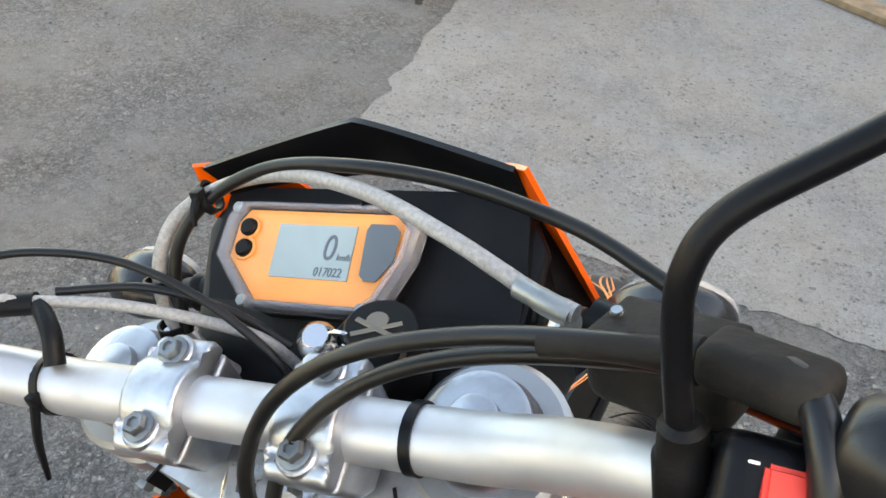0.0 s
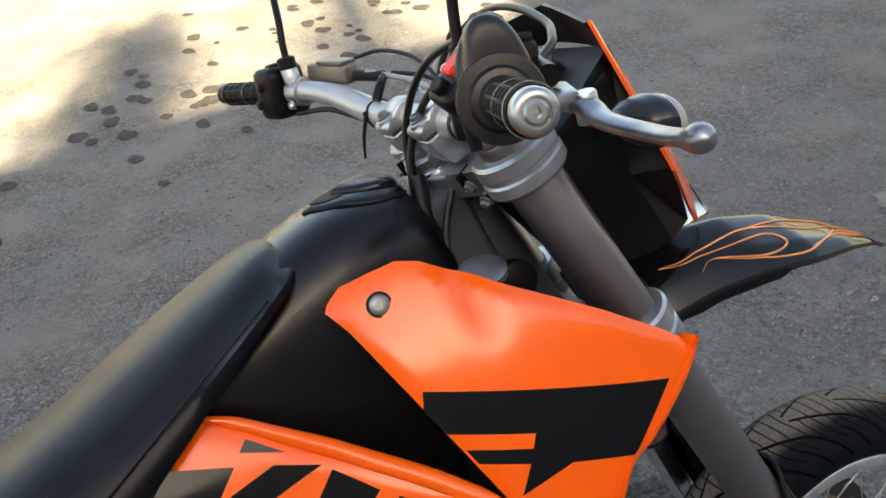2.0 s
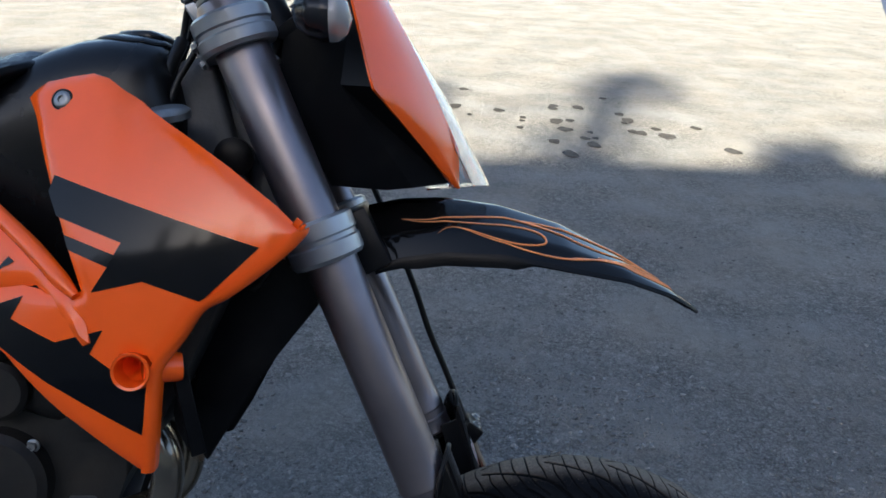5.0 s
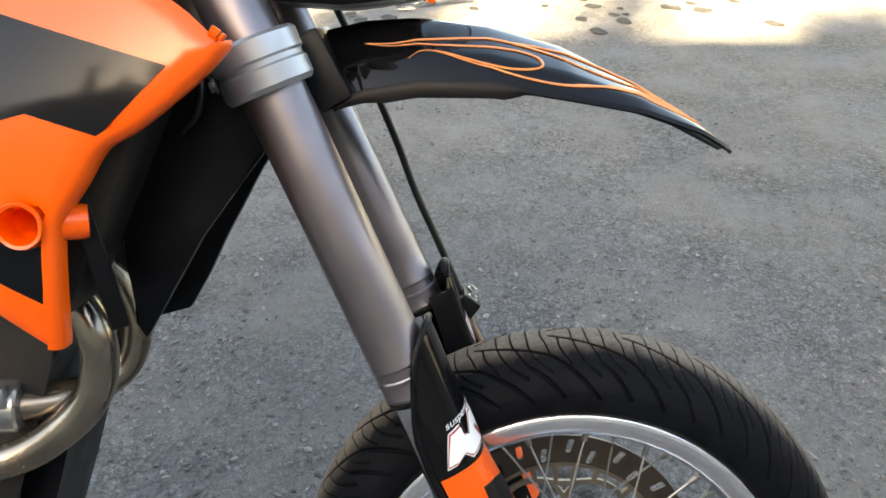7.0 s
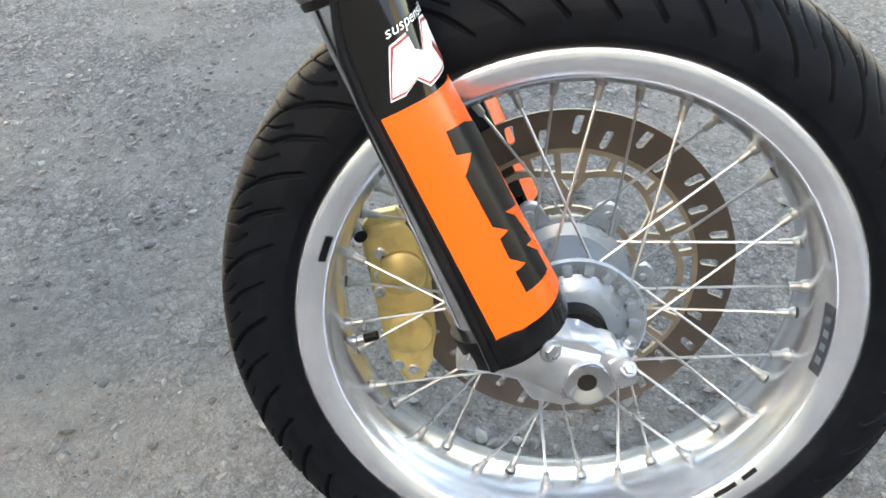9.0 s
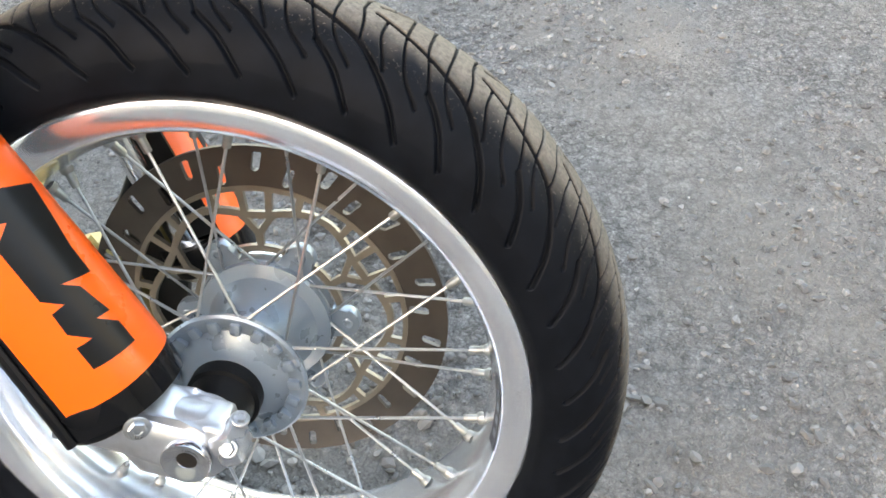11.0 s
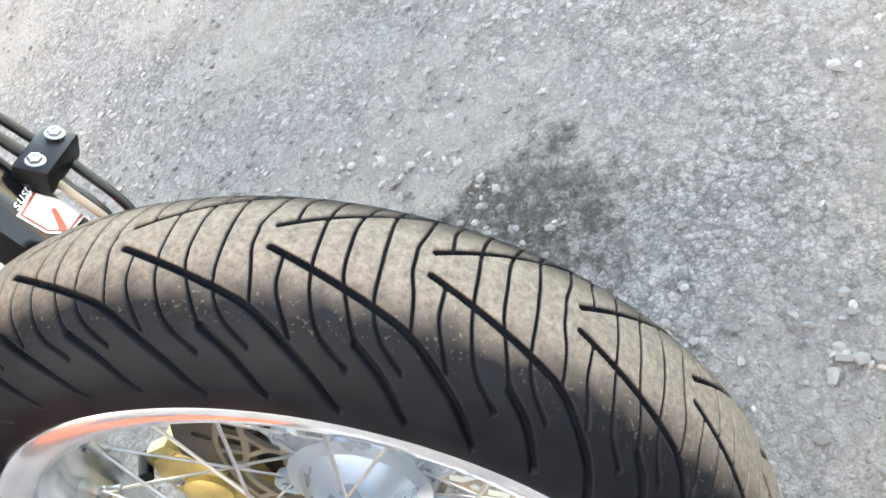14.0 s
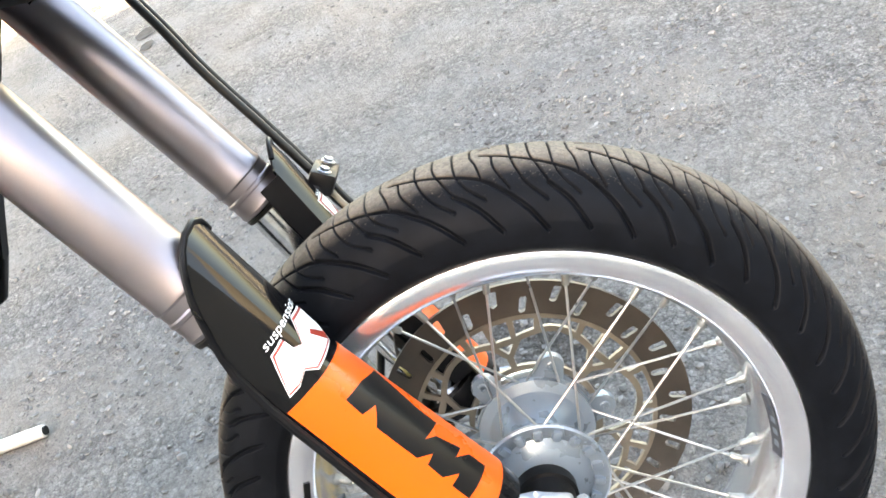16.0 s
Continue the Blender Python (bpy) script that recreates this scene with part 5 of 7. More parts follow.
def mask():
    # visor: an arched black blade over the dash
    rows = []
    for i in range(25):
        s = -1 + i / 12
        x = 0.0935 * s
        top = Vector((x, -0.2505 - 0.0195 * abs(s) ** 1.15, 0.8625 - 0.0185 * abs(s) ** 1.1))
        low = Vector((x * 1.0, -0.2395 - 0.016 * abs(s) ** 2, 0.824 - 0.006 * abs(s)))
        rows.append([low, low.lerp(top, 0.5) + Vector((0, 0.002, 0)), top, top + Vector((0, 0.0045, 0.0005)), low + Vector((0, 0.006, 0))])
    bm = bmesh.new()
    join_rings(bm, rows)
    v = part("visor", bm, BLACK_PLASTIC, bike, "black plastic visor above the dash", 50)
    # orange mask: two flanks folded along a crease, with the lamp between them
    A, B, C, S = Vector((0.101, -0.268, 0.846)), Vector((0.131, -0.230, 0.702)), Vector((0.036, -0.142, 0.606)), Vector((0.034, -0.140, 0.645))
    T = Vector((0.060, -0.244, 0.833))
    for s in (1, -1):
        fl = lambda p: Vector((p.x * s, p.y, p.z))
        bm = bmesh.new()
        rows = []
        # rear edge runs A-B-C, front edge T-S-C
        n = 24
        for i in range(n + 1):
            t = i / n
            e = A.lerp(B, t / 0.62) if t < 0.62 else B.lerp(C, (t - 0.62) / 0.38)
            f = T.lerp(S, t / 0.72) + Vector((0, 0.006 * math.sin(math.pi * min(t / 0.72, 1)), 0.0)) if t < 0.72 else S.lerp(C + Vector((-0.004, 0.004, 0.0)), (t - 0.72) / 0.28)
            row = []
            for k in range(7):
                u = k / 6
                q = e.lerp(f, u)
                n_out = Vector((0.6, 0.6, 0.15))
                q = q + n_out * (0.004 * math.sin(math.pi * u))
                row.append(fl(q))
            rows.append(row)
        join_rings(bm, rows, cap=False, closed=False)
        thicken(bm, 0.003, (0, -0.3, 0.72))
        part("headlamp_mask", bm, ORANGE, bike, "orange plastic headlamp mask flank", 40)
        # black shell behind
        bm = bmesh.new()
        prof = [(-0.250, 0.820), (-0.285, 0.794), (-0.318, 0.757), (-0.323, 0.70), (-0.30, 0.655), (-0.272, 0.606), (-0.216, 0.603), (-0.188, 0.606), (-0.150, 0.612), (-0.228, 0.703)]
        xs = [0.094, 0.098, 0.094, 0.088, 0.076, 0.058, 0.058, 0.055, 0.036, 0.126]
        outer = [bm.verts.new((s * x, y, z)) for x, (y, z) in zip(xs, prof)]
        inner = [bm.verts.new((s * 0.004, y, z)) for y, z in prof]
        k = len(prof)
        c = bm.verts.new((s * 0.108, -0.262, 0.705))
        for i in range(k):
            j = (i + 1) % k
            bm.faces.new((outer[i], outer[j], c))
            bm.faces.new((outer[j], outer[i], inner[i], inner[j]))
        bm.faces.new(inner)
        part("headlamp_shell", bm, BLACK_PLASTIC, bike, "black plastic headlamp shell", 20)
    # clear lens
    bm = bmesh.new()
    rows = []
    for i in range(13):
        t = i / 12
        z = 0.775 - 0.166 * t
        y = float(np.interp(-z, (-0.775, -0.72, -0.6915, -0.6099), (-0.202, -0.164, -0.146, -0.1015)))
        w = 0.058 - 0.022 * t
        rows.append([Vector((w * (-1 + k / 4), y - 0.022 * abs(-1 + k / 4) ** 2, z)) for k in range(9)])
    rows.append([Vector((p.x, p.y - 0.05, 0.603)) for p in rows[-1]])
    join_rings(bm, rows, cap=False, closed=False)
    thicken(bm, 0.0014, (0, -0.3, 0.68))
    part("headlamp_lens", bm, CLEAR, bike, "clear plastic headlamp lens", 35)
    part("reflector", turn([(0, 0.02), (0.01, 0.04), (0.04, 0.055), (0.042, 0.05), (0.012, 0.018)], (0, -0.225, 0.668), (0, 0.92, -0.1), 32), CHROME, bike, "headlamp reflector")
    part("lamp_wires", tube([(0.085, -0.315, 0.66), (0.088, -0.31, 0.64), (0.08, -0.30, 0.62)], 0.003, 8), RED, bike, "red wire behind the headlamp")
    part("lamp_wires", tube([(0.083, -0.312, 0.65), (0.089, -0.296, 0.632), (0.078, -0.28, 0.617)], 0.002, 8), WHITE, bike, "white wire behind the headlamp")


mask()


def indicator(s):
    p0, p1 = Vector((s * 0.095, -0.285, 0.768)), Vector((s * 0.128, -0.289, 0.766))
    st = part("indicator", turn([(0, 0.011), (0.008, 0.0105), (0.01, 0.0122), (0.013, 0.0122), (0.015, 0.0105), (0.018, 0.0122), (0.021, 0.0122), (0.023, 0.01), (0.03, 0.0095)], p0, p1 - p0, 20), RUBBER, bike, "black turn indicator with clear lens")
    c = Vector((s * 0.163, -0.280, 0.761))
    body, lens = bmesh.new(), bmesh.new()
    def ring(t, k):
        w = np.interp(t, [-1, -0.85, -0.45, 0.1, 0.55, 0.85, 1], [0.003, 0.55, 0.9, 1.0, 0.92, 0.6, 0.003])
        ww, hh = 0.034, 0.0235
        cy = c + Vector((s * 0.004 * t, 0.004 + 0.0275 * t, -0.003 * t))
        return [cy + Vector((ww * w * math.cos(a), 0, hh * w * math.sin(a))) for a in (2 * math.pi * i / 28 for i in range(28))]
    join_rings(body, [ring(t, 0) for t in np.linspace(-1, 0.28, 14)])
    part("indicator_body", body, material("dark smoked plastic", (0.014, 0.015, 0.018), 0.2, vary=0.1, spec=0.35), st)
    join_rings(lens, [ring(t, 0) for t in np.linspace(0.29, 1, 10)])
    part("indicator_lens", lens, LENS, st, "clear indicator lens")
    part("reflector", turn([(0, 0.0215), (0.0015, 0.0215), (0.0015, 0.0)], c + Vector((s * 0.0013, 0.0128, -0.001)), (0, 1, -0.08), 32), material("bright reflector", (0.75, 0.75, 0.76), 0.25, 0.9, vary=0.05), st, "bright reflector behind the lens")
    part("bulb", turn([(0, 0.005), (0.008, 0.005), (0.012, 0.002)], c + Vector((0, 0.013, -0.012)), (0, 1, 0), 14), ORANGE, st, "amber bulb")


indicator(1)
indicator(-1)


# ---- front mudguard ----
FEN_Y = [-0.235, -0.20, -0.154, -0.09, -0.024, 0.042, 0.095, 0.122, 0.134]
FEN_TOP = [0.584, 0.592, 0.595, 0.588, 0.570, 0.539, 0.509, 0.490, 0.481]
FEN_LOW = [0.515, 0.530, 0.538, 0.538, 0.527, 0.515, 0.498, 0.4835, 0.4765]
FEN_W = [0.060, 0.064, 0.069, 0.076, 0.076, 0.062, 0.045, 0.033, 0.016]


def fender_point(u, v):
    """u across (-1 to 1), v the place along the bike."""
    top, low, w = np.interp(v, FEN_Y, FEN_TOP), np.interp(v, FEN_Y, FEN_LOW), np.interp(v, FEN_Y, FEN_W)
    a = abs(u)
    fall = 0.72 * a ** 1.15 + 0.28 * max(0, (a - 0.75) / 0.25) ** 1.3
    ridge = 0.004
    return Vector((w * u * (1 - 0.03 * a) + 0.03 * (v + 0.3), v, top + ridge - 0.004 - (top - low) * fall))


def fender():
    bm = bmesh.new()
    ys = [q for q in np.linspace(-0.235, 0.134, 50)]
    join_rings(bm, [[fender_point(-1 + k / 16, y) for k in range(33)] for y in ys], cap=False, closed=False)
    thicken(bm, 0.0032, (0, -0.05, 0.3))
    f = part("front_mudguard", bm, material("black gloss paint", (0.004, 0.0040, 0.0042), 0.04, vary=0.2, coat=0.0, spec=0.25), bike, "glossy black front mudguard with orange flame pinstripes", 45)
    # lower black lip
    for s in (1, -1):
        lip = bmesh.new()
        join_rings(lip, [[fender_point(s * 0.985, y) + Vector((s * 0.0015, 0, 0.002)), fender_point(s * 1.0, y) + Vector((s * 0.003, 0, -0.001)), fender_point(s * 1.0, y) + Vector((s * 0.002, 0, -0.0105 * np.interp(y, [-0.22, -0.18, -0.08, -0.062, 0.138], [0.4, 1, 1, 0.25, 0.1]))), fender_point(s * 1.0, y) + Vector((-s * 0.003, 0, 0))] for y in np.linspace(-0.225, 0.125, 40)])
        part("mudguard_lip", lip, BLACK_PLASTIC, f)
    # flames: thin tapering lines
    flames = [
        [(0.51, -0.199), (0.61, -0.172), (0.60, -0.124), (0.57, -0.09), (0.52, -0.065), (0.57, -0.050), (0.74, -0.047), (0.82, -0.060), (0.85, -0.087), (0.79, -0.115), (0.72, -0.143), (0.81, -0.161)],
        [(0.72, -0.143), (0.85, -0.10), (0.90, -0.06), (0.88, -0.02), (0.72, 0.02), (0.50, 0.045), (0.30, 0.06)],
        [(0.51, -0.199), (0.56, -0.172), (0.51, -0.143), (0.42, -0.108), (0.36, -0.073), (0.38, -0.043), (0.46, -0.01), (0.44, 0.022), (0.28, 0.056), (0.2, 0.08)],
        [(0.36, -0.08), (0.30, -0.055), (0.24, -0.02), (0.16, 0.02), (0.12, 0.06), (0.16, 0.09)],
        [(0.86, -0.02), (0.78, 0.01), (0.66, 0.04), (0.55, 0.075), (0.50, 0.095)],
        [(0.72, 0.01), (0.60, 0.035), (0.46, 0.06), (0.40, 0.085), (0.44, 0.10)],
        [(0.60, 0.03), (0.70, 0.05), (0.66, 0.075), (0.58, 0.10)],
    ]
    for s in (1, -1):
        for fl in flames:
            pts = [fender_point(s * u, y) + Vector((s * 0.0003, 0, 0.0004)) for u, y in [(q.x, q.y) for q in spline([(a, b, 0) for a, b in fl], 40)]]
            part("pinstripe", tube(pts, [0.0003, 0.0010, 0.0013, 0.0010, 0.0003], 6, smooth=False), PINSTRIPE, f, "thin orange flame line")
    # stay between mudguard and yoke
    part("mudguard_stay", slab([(-0.06, -0.035), (0.06, -0.035), (0.07, 0.03), (-0.07, 0.03)], Matrix.Translation(Vector((0, -0.235, 0.548))) @ pose(0, 0, 0, -62, 0, 0), 0.03, 0.004), BLACK_PLASTIC, f)


fender()

# ---- tank, seat, side panels ----
DULL_STEEL = material("dull grey steel", (0.22, 0.23, 0.24), 0.4, 0.8, vary=0.15, grain=90)
TANK_Y = [-0.422, -0.430, -0.447, -0.465, -0.500, -0.528, -0.560, -0.59, -0.62, -0.66, -0.70, -0.76, -0.82]
TANK_TOP = [0.690, 0.722, 0.747, 0.752, 0.752, 0.748, 0.738, 0.724, 0.708, 0.690, 0.672, 0.648, 0.625]
TANK_W = [0.062, 0.070, 0.077, 0.081, 0.083, 0.083, 0.082, 0.080, 0.078, 0.073, 0.068, 0.06, 0.055]


def tank():
    rows = []
    for y in np.linspace(-0.422, -0.82, 46):
        top, w = np.interp(-y, [-q for q in TANK_Y], TANK_TOP), np.interp(-y, [-q for q in TANK_Y], TANK_W)
        half = [(0.0, top), (0.35 * w, top - 0.002), (0.62 * w, top - 0.009), (0.82 * w, top - 0.022), (0.94 * w, top - 0.042), (w, top - 0.07), (w * 1.02, top - 0.12), (w * 0.9, 0.50)]
        ring = [Vector((x, y, z)) for x, z in half] + [Vector((-x, y, z)) for x, z in half[::-1][:-1]]
        rows.append(ring)
    bm = bmesh.new()
    join_rings(bm, rows)
    t = part("fuel_tank", bm, TANK_BLACK, bike, "satin black plastic fuel tank", 50)
    # flush teardrop filler cap with a hinged flap
    def skin(x, y):
        top, w = np.interp(-y, [-q for q in TANK_Y], TANK_TOP), np.interp(-y, [-q for q in TANK_Y], TANK_W)
        return float(np.interp(abs(x) / w, [0, 0.35, 0.62, 0.82, 0.94], [top, top - 0.002, top - 0.009, top - 0.022, top - 0.042]))

    rim = [(0.0, -0.533), (0.022, -0.516), (0.040, -0.493), (0.0465, -0.468), (0.036, -0.449), (0.0, -0.4405), (-0.036, -0.449), (-0.0465, -0.468), (-0.040, -0.493), (-0.022, -0.516)]
    loop = [(q.x, q.y) for q in spline([(x, y, 0) for x, y in rim + rim[:1]], 61)][:-1]

    def shell(scale, lift, cx=0.0, cy=-0.482):
        out = []
        for x, y in loop:
            u, v = cx + (x - 0.0) * scale, cy + (y + 0.482) * scale
            out.append(Vector((u, v, skin(u, v) + lift)))
        return out

    bm = bmesh.new()
    join_rings(bm, [shell(1.0, -0.006), shell(1.0, 0.0012), shell(0.97, 0.0026), shell(0.88, 0.0036), shell(0.6, 0.0042), shell(0.3, 0.0044), shell(0.02, 0.0045)])
    cap = part("filler_cap", bm, TANK_BLACK, t, "flush black fuel filler cap", 60)
    part("cap_groove", tube(shell(1.012, 0.0006) + shell(1.012, 0.0006)[:1], 0.0013, 6, smooth=False), RUBBER, cap)
    bm = bmesh.new()
    join_rings(bm, [shell(0.66, 0.002, 0, -0.4715), shell(0.66, 0.0062, 0, -0.4715), shell(0.62, 0.0080, 0, -0.4715), shell(0.5, 0.0092, 0, -0.4710), shell(0.25, 0.0098, 0, -0.4705), shell(0.02, 0.0099, 0, -0.4705)])
    part("cap_flap", bm, TANK_BLACK, cap, "hinged flap of the filler cap", 60)
    bm = bmesh.new()
    join_rings(bm, [shell(0.36, 0.002, 0, -0.507), shell(0.36, 0.0047, 0, -0.507), shell(0.30, 0.0050, 0, -0.507)])
    part("cap_recess", bm, RUBBER, cap, "dark finger recess")


tank()


def seat():
    ys = np.linspace(-0.560, -1.22, 56)
    SY = [-0.560, -0.568, -0.58, -0.60, -0.636, -0.669, -0.714, -0.769, -0.84, -0.95, -1.22]
    ST = [0.7275, 0.7315, 0.7335, 0.7285, 0.714, 0.7005, 0.681, 0.657, 0.630, 0.613, 0.65]
    SB = [0.715, 0.712, 0.706, 0.696, 0.674, 0.651, 0.618, 0.575, 0.535, 0.515, 0.56]
    SW = [0.050, 0.064, 0.077, 0.091, 0.102, 0.106, 0.110, 0.112, 0.118, 0.125, 0.11]
    rows = []
    for y in ys:
        top, bot, w = (np.interp(-y, [-k for k in SY], q) for q in (ST, SB, SW))
        h = top - bot
        half = [(0.0, top + 0.002), (0.4 * w, top), (0.68 * w, top - 0.01 - 0.05 * h), (0.88 * w, top - 0.022 - 0.12 * h if h > 0.03 else top - 0.5 * h), (0.985 * w, bot + 0.32 * h), (w, bot + 0.1 * h), (0.985 * w, bot), (0.9 * w, bot - 0.002)]
        rows.append([Vector((x, y, z)) for x, z in half] + [Vector((-x, y, z)) for x, z in half[::-1][:-1]])
    bm = bmesh.new()
    join_rings(bm, rows)
    s = part("seat", bm, SEAT_BLACK, bike, "long black vinyl seat", 50)
    # piping seam along the flank
    for sd in (1, -1):
        pts = []
        for y in np.linspace(-0.60, -1.2, 30):
            top, bot, w = (np.interp(-y, [-k for k in SY], q) for q in (ST, SB, SW))
            pts.append(Vector((sd * 0.965 * w, y, bot + 0.45 * (top - bot))))
        part("seat_seam", tube(pts, 0.0011, 6, smooth=False), RUBBER, s)


seat()


def smooth(a, b, v):
    t = max(0.0, min((v - a) / (b - a), 1.0))
    return t * t * (3 - 2 * t)


def fin_x(y, z):
    flare = 0.384 + 0.458 * y - 0.175 * (y + 0.57) ** 2 - 0.116
    return 0.116 + 0.5 * (flare + math.hypot(flare, 0.012)) - 0.36 * (z - 0.565) - 0.9 * (z - 0.565) ** 2


TUBE_Y, TUBE_Z = -0.4325, 0.4455


def shroud_x(y, z):
    x = -0.1416 - 0.6729 * y + 1.0408 * z - 0.7801 * y * y + 0.3615 * y * z - 1.0059 * z * z
    # a dent beside the tank, the mouth of the tube, the lower part that runs on behind the fin
    x -= 0.006 * math.exp(-(((y + 0.452) / 0.012) ** 2 + ((z - 0.672) / 0.03) ** 2))
    far = math.hypot(y - TUBE_Y, z - TUBE_Z)
    x -= 0.03 * math.exp(-(far / 0.0125) ** 6)
    t = smooth(-0.49, -0.57, y) * smooth(0.54, 0.51, z)
    return x * (1 - t) + (fin_x(y, z) + 0.0035) * t


SHROUD = [(-0.558, 0.691), (-0.545, 0.701), (-0.52, 0.706), (-0.497, 0.7095), (-0.480, 0.705), (-0.431, 0.674), (-0.389, 0.648), (-0.356, 0.6265), (-0.310, 0.5925), (-0.2895, 0.5735), (-0.288, 0.569), (-0.291, 0.563), (-0.315, 0.5425), (-0.350, 0.5155), (-0.374, 0.503), (-0.392, 0.474), (-0.409, 0.452), (-0.414, 0.430), (-0.4205, 0.362), (-0.4225, 0.348), (-0.430, 0.349), (-0.500, 0.398), (-0.5597, 0.4483), (-0.6242, 0.4889), (-0.6361, 0.4984), (-0.5974, 0.5056), (-0.545, 0.512), (-0.505, 0.508), (-0.484, 0.511), (-0.551, 0.668), (-0.562, 0.685)]


def shroud(side):
    fn = lambda u, v: (side * shroud_x(u, v), u, v)

    def lay(poly, mat, parent, name, label, lift, thick=0.0004, step=0.012, roll=0.0, drop=0.0):
        bm = sheet(poly, lambda u, v: (shroud_x(u, v), u, v), step, thick, lift, roll, drop)
        if side < 0:
            bmesh.ops.scale(bm, vec=(-1, 1, 1), verts=bm.verts)
        return part(name, bm, mat, parent, label)
    s = lay(SHROUD, ORANGE, bike, "tank_shroud", "glossy orange tank shroud with black graphics", 0.0, 0.0035, 0.0085, 0.010, 0.0045)
    # rolled front edge and hollow tube at its foot
    edge = [(-0.2955, 0.578), (-0.2895, 0.5735), (-0.2885, 0.568), (-0.312, 0.5445), (-0.350, 0.515), (-0.375, 0.500), (-0.393, 0.473), (-0.4095, 0.450), (-0.4145, 0.428), (-0.4205, 0.362), (-0.4225, 0.348)]
    line = spline([(0, y, z) for y, z in edge], 90)
    rows = []
    for i, q in enumerate(line):
        t = (line[min(i + 1, 89)] - line[max(i - 1, 0)]).normalized()
        out = Vector((0, -t.z, t.y))
        if out.y - out.z < 0:
            out = -out
        x = shroud_x(q.y, q.z)
        rows.append([Vector((side * (x + dx), q.y, q.z)) + out * w for w, dx in ((-0.006, 0.0004), (-0.002, 0.0002), (0.0015, -0.002), (0.0035, -0.0055), (0.0042, -0.011), (0.0042, -0.02), (0.0012, -0.02), (0.0012, -0.008), (-0.003, -0.0045), (-0.006, -0.0038))])
    bm = bmesh.new()
    join_rings(bm, rows)
    part("shroud_edge", bm, ORANGE, s, "", 60)
    c = Vector((side * 0.200, TUBE_Y, TUBE_Z))
    part("shroud_tube", turn([(-0.05, 0.0150), (0.001, 0.0155), (0.005, 0.0172), (0.007, 0.0165), (0.006, 0.0142), (0.0, 0.0128), (-0.05, 0.0122)], c, (side, 0, 0), 36, closed=True), ORANGE, s)
    part("tube_end", turn([(0, 0.0125), (0.03, 0.0135), (0.034, 0.0125), (0.035, 0.0)], (side * 0.185, -0.428, 0.443), (-side * 0.35, 0.9, 0.0), 28), ORANGE, s)
    part("shroud_bolt", turn([(0, 0.0085), (0.0015, 0.0085), (0.003, 0.0065), (0.003, 0.0036), (0.001, 0.0034), (0.001, 0.0)], Vector((side * (0.001 + shroud_x(-0.521, 0.681) - 0.001), -0.521, 0.681)), (side, -0.2, 0.3), 24), DULL_STEEL, s, "dull grey socket screw")
    part("screw_ring", turn([(0, 0.0085), (0.0008, 0.0108), (0.0018, 0.0104), (0.0018, 0.0085)], Vector((side * (shroud_x(-0.521, 0.681) - 0.0004), -0.521, 0.681)), (side, -0.2, 0.3), 28, closed=True), RUBBER, s)
    up = [(-0.5165, 0.6115), (-0.324, 0.556), (-0.373, 0.508), (-0.4255, 0.523), (-0.472, 0.511), (-0.4575, 0.5345), (-0.4525, 0.5445), (-0.4465, 0.5555), (-0.5105, 0.5755), (-0.521, 0.597)]
    lay(up, BLACK_GLOSS, s, "shroud_graphic", "black angular graphic", 0.0007)
    lay([(-0.5015, 0.5595), (-0.4525, 0.5445), (-0.458, 0.5335), (-0.496, 0.5465)], BLACK_GLOSS, s, "shroud_graphic", "black stripe", 0.0007)
    lay([(-0.6247, 0.491), (-0.6119, 0.5002), (-0.5722, 0.4906), (-0.5396, 0.5028), (-0.5515, 0.4814), (-0.505, 0.465), (-0.460, 0.479), (-0.472, 0.457), (-0.4525, 0.4445), (-0.446, 0.432), (-0.4325, 0.4265), (-0.4185, 0.431), (-0.4255, 0.386), (-0.511, 0.4275)], BLACK_GLOSS, s, "shroud_graphic", "black foot graphic", 0.0008, step=0.008)
    return s


shroud(1)
shroud(-1).location = (0, 0, 0.013)


